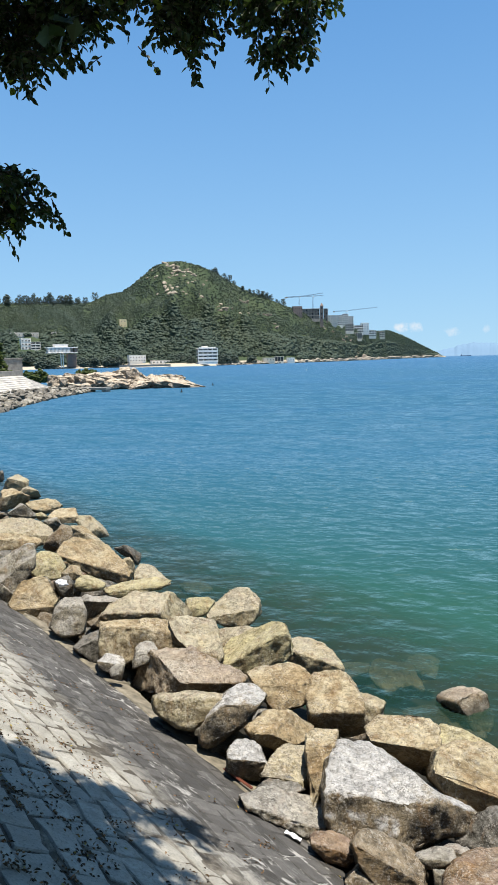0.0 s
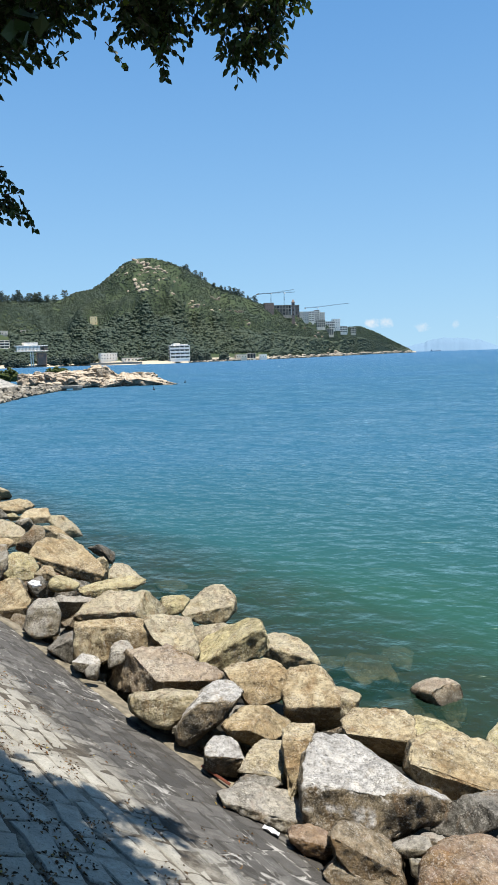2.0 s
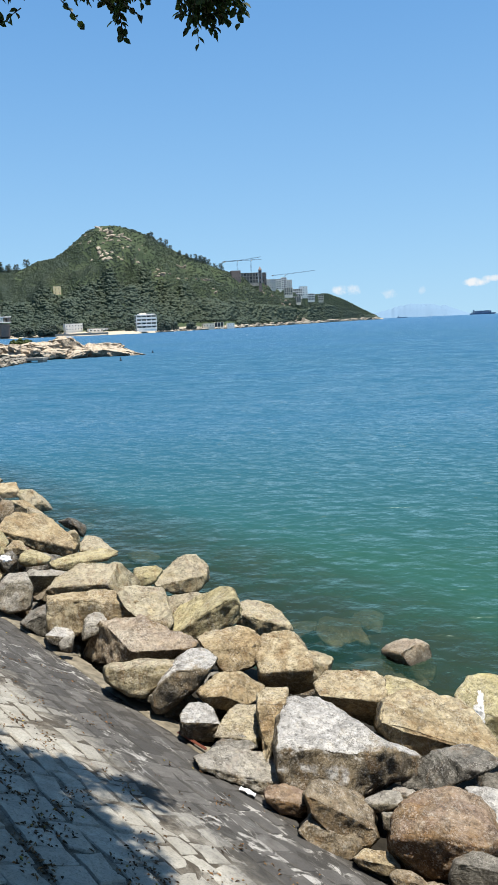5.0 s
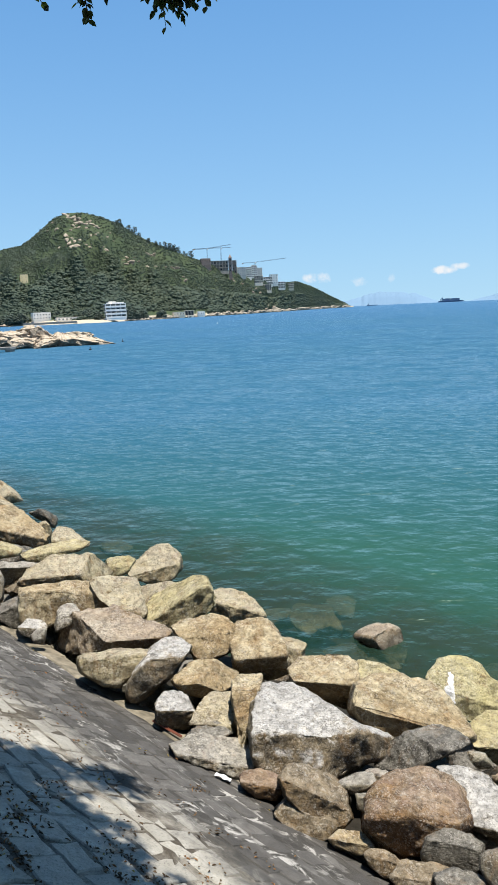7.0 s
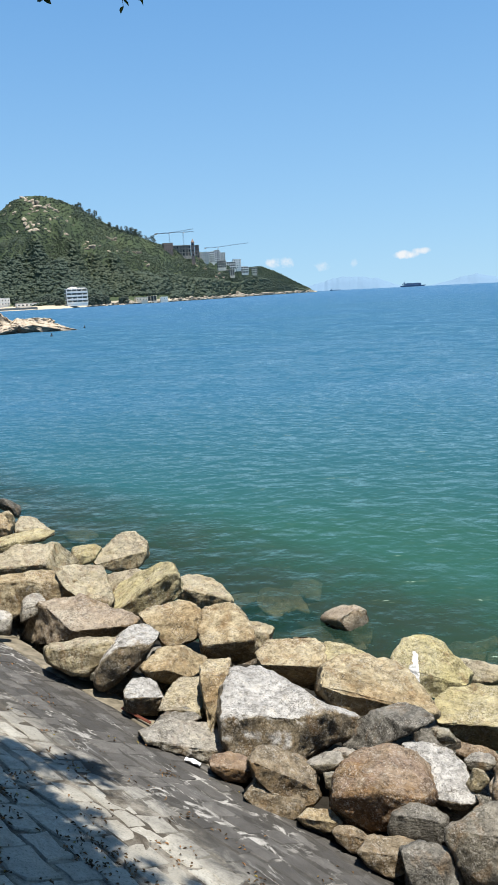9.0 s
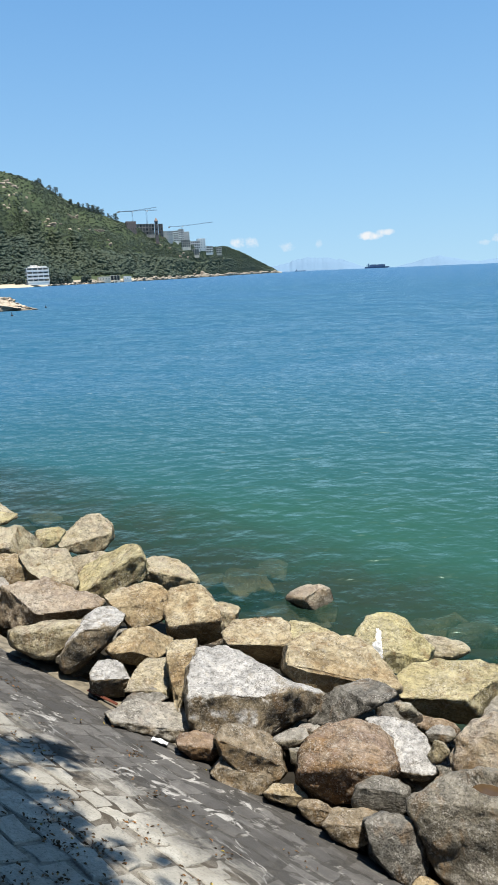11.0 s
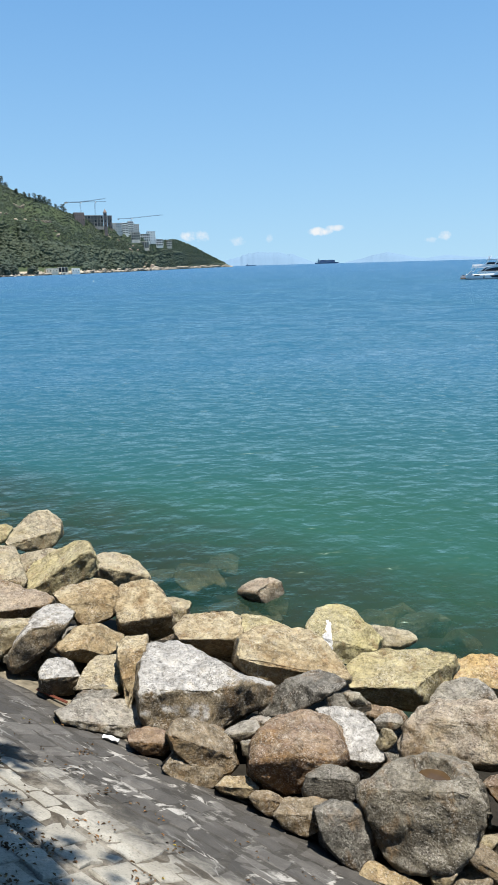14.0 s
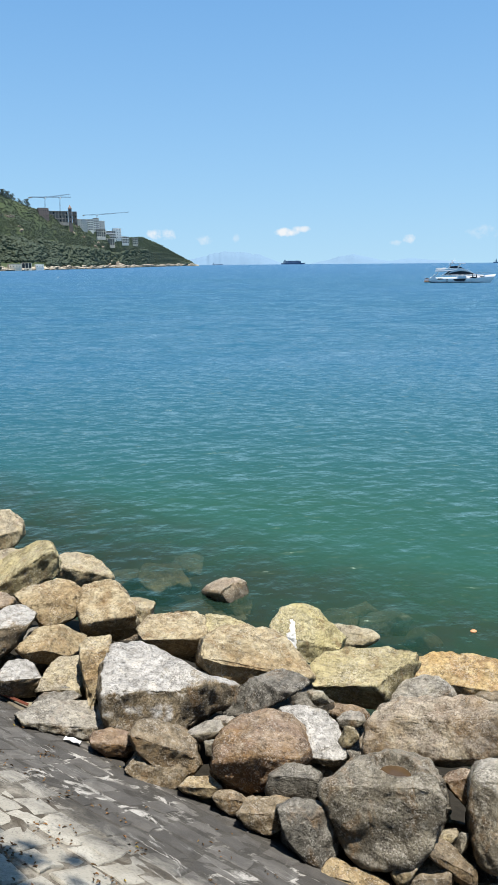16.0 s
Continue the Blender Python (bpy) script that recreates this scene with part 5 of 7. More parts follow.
SCARS += ((-5.12, 5.55, 5, 3), (-4.90, 5.36, 6, 4), (-4.68, 6.21, 3, 5), (-4.36, 6.29, 4, 3), (-4.13, 6.42, 3, 2), (-3.62, 5.12, 7, 5), (-3.45, 6.10, 4, 4), (-3.21, 6.37, 3, 2),
         (-7.22, 6.72, 7, 4), (-7.94, 6.64, 4, 3), (-7.52, 7.21, 4, 3), (-6.59, 7.81, 8, 5), (-6.32, 7.68, 6, 4), (-8.58, 6.51, 3, 2), (-2.30, 4.29, 5, 3), (-1.98, 4.46, 8, 4),
         (-1.75, 4.14, 10, 4), (-2.13, 3.97, 7, 3), (-0.35, 4.70, 9, 3), (-0.17, 4.61, 7, 3), (-0.47, 3.75, 5, 4), (-3.00, 5.78, 3, 2))
SCARS += ((-1.20, 4.13, 6, 2), (0.02, 4.65, 8, 3), (1.52, 3.57, 8, 3), (1.80, 3.52, 12, 3), (0.18, 3.74, 5, 3), (0.97, 3.68, 5, 2), (2.43, 2.50, 8, 4), (6.13, 2.50, 8, 3),
         (6.40, 2.36, 6, 3), (7.04, 2.11, 6, 3), (7.86, 1.41, 10, 4), (8.09, 1.63, 8, 3), (8.45, 1.30, 6, 3), (8.68, 0.66, 9, 5), (8.99, 0.24, 7, 5), (2.34, 2.82, 5, 2),
         (7.58, 0.09, 10, 5), (9.36, -0.04, 18, 8), (9.81, -0.14, 12, 6))


def hill_u(az, el):
    """How far up the headland a given height angle is first seen."""
    for i in range(201):
        p = hill_at(az, 0.04 + 0.96 * i / 200)
        if math.degrees(math.atan2(p.z - EYE_Z, math.hypot(p.x, p.y))) >= el:
            break
    return 0.04 + 0.96 * i / 200


SCARS = [(az, hill_u(az, el), wide, tall) for az, el, wide, tall in SCARS]
random.seed(11)
CLUMPS = clump_templates(8, 0.75, 0.5) + clump_templates(16, 0.7, 0.5, 1)
spots, trees = [], []
SCAR_CELLS = collections.defaultdict(list)
for az, u, wide, tall in SCARS:
    for k in (-1, 0, 1):
        SCAR_CELLS[round(az) + k].append((az, u, 0.55 * math.degrees(wide / 950), 0.012 + tall / 420))
while len(spots) < 64000:
    az, u = random.uniform(-24, 15.5), random.random()
    if u < 0.065:
        continue
    if any(abs(az - a) < w and abs(u - c) < h for a, c, w, h in SCAR_CELLS[round(az)]) and random.random() < 0.9:
        continue
    grass = noise.noise(Vector((az * 0.45, u * 2.6, 2.0))) + 0.5 * noise.noise(Vector((az * 1.7, u * 9, 5.0)))
    open_slope = np.interp(u, (0.35, 0.6, 0.8, 1.0), (0.0, 0.45, 0.75, 0.6)) * (1.0 if az > -9 else 0.4)
    if random.random() < open_slope + 0.5 * grass * (u > 0.3):
        continue
    if cleared(az, u):
        continue
    p = hill_at(az, u)
    far = min(1.35, math.hypot(p.x, p.y) / 850)
    wood = noise.noise(Vector((az * 0.5, u * 3, 7.0)))
    if u < 0.5 and random.random() < 0.16 + 0.2 * wood:
        r = random.uniform(1.4, 2.7) * far
        trees.append((p + Vector((0, 0, r * 0.6)), r, r * random.uniform(0.8, 1.15)))
    r = (random.uniform(0.6, 1.3) if u > 0.5 else random.uniform(0.8, 1.7)) * far
    spots.append((p + Vector((0, 0, r * 0.2)), r, r * random.uniform(0.6, 1.0)))
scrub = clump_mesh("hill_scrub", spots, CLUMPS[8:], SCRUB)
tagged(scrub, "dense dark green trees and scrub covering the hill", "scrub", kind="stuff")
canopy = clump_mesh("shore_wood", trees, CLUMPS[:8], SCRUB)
tagged(canopy, "larger rounded trees along the foot of the hill", "wood", kind="stuff")


def far_tree(m, height, label):
    """A feathery sea-side tree: bare tapered trunk, limbs, and an open crown of small clumps."""
    root = thing("tree", m, label, "tree", "trees on the skyline")
    bm = bmesh.new()
    lean = random.uniform(-0.08, 0.08) * height
    tube(bm, [(0, 0, -0.5), (lean * 0.3, 0, height * 0.4), (lean, 0, height * 0.92)], [0.03 * height, 0.02 * height, 0.006 * height], 6)
    for k in range(7):
        z = height * random.uniform(0.35, 0.85)
        a = random.uniform(0, 6.28)
        r = height * random.uniform(0.12, 0.25)
        tube(bm, [(lean * z / height, 0, z), (lean + r * math.cos(a), r * math.sin(a), z + r * 0.7)], [0.012 * height, 0.004 * height], 5)
    part("trunk", bm, BARK, root)
    tips = []
    for k in range(110):
        z = height * random.uniform(0.08, 1.0)
        r = height * 0.26 * random.random() ** 0.5 * (1.15 - 0.8 * max(z / height - 0.5, 0))
        a = random.uniform(0, 6.28)
        w = height * random.uniform(0.025, 0.06)
        tips.append((Vector((lean * z / height + r * math.cos(a), r * math.sin(a), z)), w, w * random.uniform(0.8, 1.5)))
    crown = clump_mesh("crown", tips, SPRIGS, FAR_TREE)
    crown.parent = root
    return root


SPRIGS = clump_templates(6, 0.8, 0.5, 1)
kinds = [far_tree(Matrix.Translation(hill_at(-19 + 1.1 * i, 1.0)), 9 + 1.6 * i, "tall feathery dark green tree on the skyline of the hill") for i in range(4)]
for az in (-18.4, -17.6, -16.9, -16.2, -15.1, -14.5, -13.9, -13.4, -12.9, -18.9, -19.6, -17.2, -15.6, -18.65, -17.9, -17.4, -16.5, -15.9, -15.35, -14.8, -14.2, -13.1,
           *[random.uniform(-24, -12) for _ in range(40)], *[random.uniform(-3, 3.2) for _ in range(14)],
           -2.45, -2.2, -1.75, -1.55, -1.35, -0.95, -0.25, 0.3, 0.65, 1.15, 1.6, 1.9, 2.5, 2.75):
    size = random.uniform(0.45, 1.1) * (0.8 if az > -10 else 1.0)
    copy_thing(random.choice(kinds), Matrix.Translation(hill_at(az, random.uniform(0.97, 1.03)) - Vector((0, 0, 1.2))) @ pose(0, 0, 0, 0, 0, random.uniform(0, 360)) @ Matrix.Diagonal((size * random.uniform(0.9, 1.5), size * random.uniform(0.9, 1.5), size, 1)))

# bare granite on the upper slopes and along the coast
OUTCROPS = [from_bm("outcrop", boulder_bm(300 + i, 1, 1, 1, 0.25), SCAR, True) for i in range(5)]
BROKEN = []
for az, u, wide, tall in SCARS:
    BROKEN.append((az, u, wide * 1.1, tall))
    if wide > 5:
        k = random.uniform(0.3, 0.6)
        BROKEN.append((az + random.gauss(0, 0.25), u + random.gauss(0, 0.012), wide * k, tall * k))
for i, (az, u, wide, tall) in enumerate(BROKEN):
    ob = OUTCROPS[i] if i < 5 else copy_thing(OUTCROPS[i % 5], Matrix())
    ob.matrix_world = Matrix.Translation(hill_at(az, u) + Vector((0, 0, 0.12 * tall))) @ pose(0, 0, 0, 38, random.uniform(-25, 25), random.uniform(-25, 25) - az) @ Matrix.Diagonal((wide * 0.8, tall * 0.9, wide * 0.28 + 0.8, 1))
    tagged(ob, "bare pinkish granite outcrop on the green hillside", "rock outcrop", "outcrops on the hill")

stock = []
for i in range(6):
    bm = boulder_bm(340 + i, 1, 1, 1, 0.6)
    bm.verts.index_update()
    stock.append((np.array([v.co for v in bm.verts]), [[w.index for w in f.verts] for f in bm.faces]))
    bm.free()
vs, fs = [], []
for i in range(420):
    az = random.uniform(-2.5, 15.6)
    p = hill_at(az, random.uniform(-0.005, 0.012 if 1 < az < 4.1 else 0.05))
    w = random.uniform(2, 6) * (1.7 if 8.8 < az < 10.8 and random.random() < 0.3 else 1) * p.length / 1000
    tv, tf = stock[i % 6]
    q = tv * (w * random.uniform(1, 2.2), w, w * random.uniform(0.6, 1.0)) + np.array((p.x, p.y, max(p.z, 0.3)))
    base = sum(len(x) for x in vs)
    vs.append(q)
    fs += [[k + base for k in f] for f in tf]
coast = link_mesh("coast_rocks", np.concatenate(vs), fs, COAST_ROCK, True)
tagged(coast, "band of pale granite rocks along the far waterline", "rocks", kind="stuff")

# ---- rocky spit and quay across the bay ----
random.seed(5)
SPIT = [from_bm("spit_boulder", boulder_bm(360 + i, 1, 1, 1, 0.05, 0.03), PINK, True) for i in range(7)]
for i, ob in enumerate(SPIT):
    for v in ob.data.vertices:
        q = v.co * 2.6 + Vector((i * 4.1, 0, 0))
        crack = max(0.0, 1 - 7 * abs(noise.noise(q * 0.8)))
        v.co += v.normal * (0.06 * noise.noise(q) + 0.03 * noise.noise(q * 3.1) - 0.04 * crack)
made = 0


def spit_rock(az, d, z, wide, deep, tall, turn=0.0, label="large weathered pinkish-tan boulder of the rocky spit"):
    global made
    ob = SPIT[made] if made < 7 else copy_thing(SPIT[made % 7], Matrix())
    made += 1
    ob.matrix_world = Matrix.Translation(polar(az, d, z)) @ pose(0, 0, 0, random.uniform(-8, 8), random.uniform(-8, 8), turn - az) @ Matrix.Diagonal((wide, deep, tall, 1))
    return tagged(ob, label, "boulder", "boulders of the spit")


# long low slabs out to the point, then the heaped boulders behind
for az, d, z, wide, deep, tall, turn in ((-4.6, 133, 0.2, 5.2, 4, 1.3, -6), (-5.9, 134, 0.5, 6.0, 5, 2.0, -8), (-7.2, 135, 0.8, 4.6, 5, 2.6, 0), (-6.4, 139, 1.2, 5.0, 4, 2.2, 8), (-8.0, 138, 0.9, 3.2, 4, 3.0, 0),
                                         (-8.9, 131, 0.4, 5.0, 4, 2.0, 10), (-9.9, 133, 0.6, 4.5, 4, 2.2, -10), (-9.0, 140, 1.7, 3.6, 4, 3.6, 0), (-10.2, 142, 2.0, 4.2, 4, 3.6, 12)):
    spit_rock(az, d, z, wide, deep, tall, turn)
for az, d, z, wide, deep, tall, turn in ((-11.2, 140, 1.6, 5.2, 4, 3.0, 0), (-12.3, 141, 1.4, 5.0, 4, 3.0, 0), (-11.4, 134, 0.8, 5.4, 4, 2.6, 5), (-13.4, 140, 1.2, 4.6, 4, 2.8, 0), (-12.6, 134, 0.8, 5.0, 4, 2.4, 0),
                                         (-14.6, 138, 1.0, 4.2, 4, 2.6, 0), (-13.8, 132, 0.6, 4.2, 4, 2.0, 0), (-15.4, 135, 0.8, 3.6, 3, 2.0, 0)):
    spit_rock(az, d, z, wide, deep, tall, turn)
for i in range(110):
    az = random.uniform(-15.8, -6.0)
    spit_rock(az, random.uniform(130, 144), random.uniform(0.2, 2.6 if az < -9 else 1.2), random.uniform(0.8, 2.6), random.uniform(0.8, 2), random.uniform(0.6, 1.8), random.uniform(-30, 30),
              "weathered tan boulder heaped on the rocky spit")

# boulders along the foot of the far quay
QUAY_STONES = [from_bm("quay_boulder", boulder_bm(380 + i, 1, 1, 1, 0.16), (DARK, GREY, DARK)[i % 3], True) for i in range(6)]
for i in range(290):
    t = random.random()
    az, d = -21.5 + 8.6 * t, 66 + 56 * t + random.uniform(0, 1) ** 1.4 * 22 * (1 - 0.55 * t)
    back = (d - 66 - 56 * t) / 22
    w = random.uniform(0.6, 1.3)
    ob = QUAY_STONES[i] if i < 6 else copy_thing(QUAY_STONES[i % 6], Matrix())
    ob.matrix_world = Matrix.Translation(polar(az, d, 0.1 + 1.5 * back)) @ pose(0, 0, 0, random.uniform(-20, 20), random.uniform(-20, 20), random.uniform(0, 360)) @ Matrix.Diagonal((w, w * random.uniform(0.6, 1), w * random.uniform(0.5, 0.8), 1))
    tagged(ob, "grey granite boulder at the foot of the quay wall", "boulder", "boulders below the quay")


def quay():
    """Sloping stone quay wall across the bay, with a parapet."""
    a, b, c = polar(-24, 88, 0), polar(-17.3, 112, 0), polar(-15.6, 128, 0)
    verts, faces = [], []
    for p in (a, b, c):
        inland = Vector((-0.55, 0.83, 0)) if p is not c else Vector((-0.8, 0.6, 0))
        drop = 0 if p is not c else -1.6
        steps = [(5.0 * k / 7 + o, 1.2 + drop * 0.4 + (2.0 + 0.6 * drop) * k / 7 + h) for k in range(7) for o, h in ((0, 0), (0.06, 0.13))]
        for off, z in [(-1.5, -0.5)] + steps + [(5.0, 3.2 + drop), (9.0, 3.25 + drop), (60, 3.3 + drop), (60, -1)]:
            q = p + inland * off
            verts.append((q.x, q.y, z))
    for i in range(2):
        for j in range(18):
            k = i * 19 + j
            faces.append((k, k + 19, k + 20, k + 1))
    ob = link_mesh("quay_wall", verts, faces, QUAY)
    tagged(ob, "pale sloping stone quay wall across the bay", "quay", kind="structure")
    bm = bmesh.new()
    a2, b2 = a + Vector((-0.55, 0.83, 0)) * 7, b + Vector((-0.55, 0.83, 0)) * 7
    d = b2 - a2
    box(bm, (d.length, 0.5, 0.9), (a2 + b2) / 2 + Vector((0, 0, 3.6)), d.to_track_quat("X", "Z").to_matrix().to_4x4(), 0.05)
    par = from_bm("parapet", bm, CONCRETE)
    tagged(par, "low dark concrete parapet along the quay", "parapet", kind="structure")


QUAY = plain("quay_stone", (0.50, 0.47, 0.42), 0.9, vary=0.45, scale=0.7)
quay()

slip = thing("jetty", Matrix.Translation(polar(-13.4, 124, 0)) @ pose(0, 0, 0, 0, 0, -12), "low dark concrete landing slab beside the rocks", "jetty")
part("deck", boxes(((9.5, 2.2, 0.4), (0, 0, 0.6)), bevel=0.03), CONCRETE, slip)
for x in (-4.2, -1.4, 1.4, 4.2):
    part("pier", boxes(((0.9, 1.8, 1.2), (x, 0, -0.1)), bevel=0.03), CONCRETE, slip)

pier = thing("stone_pillar", Matrix.Translation(polar(-18.75, 135, 2.0)) @ pose(0, 0, 0, 0, 0, 18), "short beige plastered wall block beside trees", "wall block")
part("body", boxes(((3.6, 1.2, 4.0), (0, 0, 2.0)), bevel=0.04), CONCRETE, pier)
part("cap", boxes(((3.8, 1.4, 0.25), (0, 0, 4.1)), bevel=0.04), CONCRETE, pier)


def bush(name, at, wide, tall, n, material, label, leafy=None):
    root = thing(name, Matrix.Translation(at), label, "bush")
    pts = []
    for k in range(n):
        a, r = random.uniform(0, 6.28), random.random() ** 0.5
        z = random.random()
        w = wide * random.uniform(0.05, 0.1)
        pts.append((Vector((r * wide * 0.5 * math.cos(a), r * wide * 0.5 * math.sin(a), tall * z * (1 - 0.5 * r * r))), w, w))
    c = clump_mesh("crown", pts, SPRIGS, material)
    c.parent = root
    bm = bmesh.new()
    for k in range(4):
        a = k * 1.6
        tube(bm, [(0, 0, -0.6), (wide * 0.12 * math.cos(a), wide * 0.12 * math.sin(a), tall * 0.4), (wide * 0.3 * math.cos(a), wide * 0.3 * math.sin(a), tall * 0.75)], [0.05 * tall, 0.03 * tall, 0.01 * tall], 5)
    part("trunk", bm, BARK, root)
    return root


for az, d, z, w, h, n in ((-16.9, 150, 1.2, 4.4, 2.8, 170), (-15.9, 165, 1.0, 3, 1.6, 90), (-19.3, 128, 3.3, 2.4, 1.0, 70), (-13.2, 146, 2.4, 4.0, 1.5, 110), (-12.6, 147, 2.6, 2.4, 1.1, 60), (-17.8, 160, 1.5, 3, 2.2, 90)):
    bush("bush", polar(az, d, z), w, h, n, BUSH, "leafy yellow-green shrub by the quay")
quay_tree = bush("tree", polar(-20.3, 118, 3.2), 4.6, 7.0, 420, BUSH, "broad tree with dark trunks on the quay")
tagged(quay_tree, "", "tree")
for az, d, w, t in ((-17.2, 205, 5, 1.2), (-16.2, 200, 4, 1.0), (-15.4, 196, 5, 1.3), (-14.3, 190, 4, 1.0)):
    spit_rock(az, d, 0.3, w, 3, t, 10, "low flat tan rock in the water behind the spit")

# ---- houses of the bay ----


def house(at, turn, w, dep, h, storeys, bays, wall, label, roof=None, win=(0.5, 0.42), side=True, name="house", deep=0.16):
    """A block of flat-roofed storeys: wall, roof slab, and a window in each bay, each with frame, pane and sill."""
    root = thing(name, Matrix.Translation(at) @ pose(0, 0, 0, 0, 0, turn), label, "building")
    part("wall", boxes(((w, dep, h), (0, 0, h / 2)), bevel=0.06), wall, root)
    part("roof", boxes(((w + 0.12, dep + 0.12, 0.5), (0, 0, h + 0.25)), bevel=0.05), roof or wall, root)
    sh, bw = h / storeys, w / bays
    ww, wh = bw * win[0], sh * win[1]
    first = None
    for k in range(storeys):
        for b in range(bays):
            x, z = -w / 2 + bw * (b + 0.5), sh * (k + 0.52)
            if first is None:
                fr = boxes(((ww + 0.3, deep, 0.15), (0, 0, wh / 2)), ((0.15, deep, wh), (-ww / 2, 0, 0)), ((0.15, deep, wh), (ww / 2, 0, 0)), ((0.1, deep * 0.6, wh), (0, 0, 0)))
                window = part("window", fr, wall, root)
                part("pane", boxes(((ww, 0.06, wh), (0, 0.08, 0))), GLASS, window)
                part("sill", boxes(((ww + 0.4, deep + 0.15, 0.15), (0, -0.05, -wh / 2))), wall, window)
                window.location = (x, -dep / 2 - deep / 2 + 0.02, z)
                first = window
            else:
                c = copy_thing(first, Matrix.Translation((x, -dep / 2 - deep / 2 + 0.02, z)))
                c.parent = root
    return root


def site(az, el):
    """How far off the hillside is first seen at a given bearing and height angle."""
    p = hill_at(az, hill_u(az, el))
    return math.hypot(p.x, p.y)


def placed(maker, az0, az1, el0, el1, storeys, bays, wall, label, sink=4.0, d=None, face=14.0, **kw):
    """A building between two bearings and two height angles, standing on the hillside."""
    az = (az0 + az1) / 2
    d = d or site(az, el0) - 2
    lo, hi = d * math.tan(radians(el0)) + EYE_Z, d * math.tan(radians(el1)) + EYE_Z
    w = d * radians(az1 - az0)
    dep = min(9.0, 0.6 * w)
    w *= 1.04
    sink = min(sink, 4.0)
    root = maker(polar(az, d + 4, lo), face - az, w, dep, hi - lo, storeys, bays, wall, label, **kw)
    part("plinth", boxes(((w * 0.98, dep * 0.96, sink + 0.2), (0, 0, -sink / 2)), bevel=0.05), wall, root)
    return root


def open_frame(at, turn, w, dep, h, storeys, bays, wall, label, back=None, rail=0.0, ragged=0):
    """A block with open floors: each slab and column, a set-back wall, dark by default as painted shade, with a window
    in some bays, parapets.
    """
    root = thing("building", Matrix.Translation(at) @ pose(0, 0, 0, 0, 0, turn), label, "building")
    # Dark backing stands in for the shade inside the open floors.
    part("back_wall", boxes(((w * 0.96, dep - 2.0, h - 0.2), (0, 0.8, h / 2)), bevel=0.05), back or GLASS, root)
    sh, bw = h / storeys, w / bays
    for k in range(storeys + 1):
        cut = bw * random.randint(0, ragged) if ragged and k == storeys else 0
        part("slab", boxes(((w + 0.1 - cut, dep - 0.3, 0.45), (-cut / 2, 0, sh * k)), bevel=0.04), wall, root)
        if rail and k < storeys:
            part("parapet", boxes(((w, 0.25, sh * rail), (0, -dep / 2 + 0.2, sh * (k + rail / 2)))), wall, root)
    for b in range(bays + 1):
        part("column", boxes(((0.55, 0.55, h), (-w / 2 + bw * b, -dep / 2 + 0.5, h / 2)), bevel=0.04), wall, root)
    first = None
    for k in range(storeys):
        for b in range(bays):
            if random.random() < 0.6:
                continue
            at_w = Matrix.Translation((-w / 2 + bw * (b + 0.5), -dep / 2 + 1.75, sh * (k + 0.5)))
            if first is None:
                first = part("window", boxes(((bw * 0.4, 0.2, sh * 0.5), (0, 0, 0))), GLASS, root)
                first.matrix_local = at_w
            else:
                c = copy_thing(first, at_w)
                c.parent = root
    return root


# four storeys by the beach, with deep shaded balconies
flats = placed(open_frame, -4.1, -2.52, -0.12, 1.0, 4, 4, WHITE, "four-storey white block with deep shaded balconies by the beach", 2.0, 668, back=CONCRETE, rail=0.45)
part("roof_rail", boxes(((17, 0.15, 0.9), (0, -3.6, 13.9)), ((6, 4, 2.0), (-2, 1, 14.4))), WHITE, flats)
placed(house, -9.72, -8.4, 0.0, 0.52, 2, 6, WHITE, "white two-storey house on the beach", 2.5, 690, win=(0.4, 0.4))
placed(house, -7.9, -5.9, -0.16, 0.08, 1, 7, WHITE, "long low white beach shelter", 1.0, 684, roof=RAWCON, win=(0.5, 0.45))
wall1 = from_bm("sea_wall", boxes(((48, 2.0, 1.9), (0, 0, 0)), ((10, 3, 1.2), (-10, -1.5, -0.4)), bevel=0.05), CONCRETE)
wall1.matrix_world = Matrix.Translation(polar(-8.4, 664, 1.6)) @ pose(0, 0, 0, 0, 0, 8)
tagged(wall1, "long low dark sea wall on the beach", "sea wall", kind="structure")
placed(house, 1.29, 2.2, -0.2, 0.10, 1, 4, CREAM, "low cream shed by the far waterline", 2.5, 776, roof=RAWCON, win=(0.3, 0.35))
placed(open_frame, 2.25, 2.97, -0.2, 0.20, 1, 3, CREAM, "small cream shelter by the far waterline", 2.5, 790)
placed(house, 3.28, 3.87, -0.2, 0.06, 1, 3, WHITE, "small white shed by the far waterline", 2.5, 806, roof=WHITE, win=(0.3, 0.4))
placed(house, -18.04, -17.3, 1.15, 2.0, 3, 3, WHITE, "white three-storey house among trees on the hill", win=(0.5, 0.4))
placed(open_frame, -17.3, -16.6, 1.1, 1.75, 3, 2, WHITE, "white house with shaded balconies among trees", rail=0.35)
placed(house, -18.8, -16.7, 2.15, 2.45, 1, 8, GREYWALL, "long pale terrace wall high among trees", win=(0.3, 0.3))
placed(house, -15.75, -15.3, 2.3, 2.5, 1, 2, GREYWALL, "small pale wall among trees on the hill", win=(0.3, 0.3))

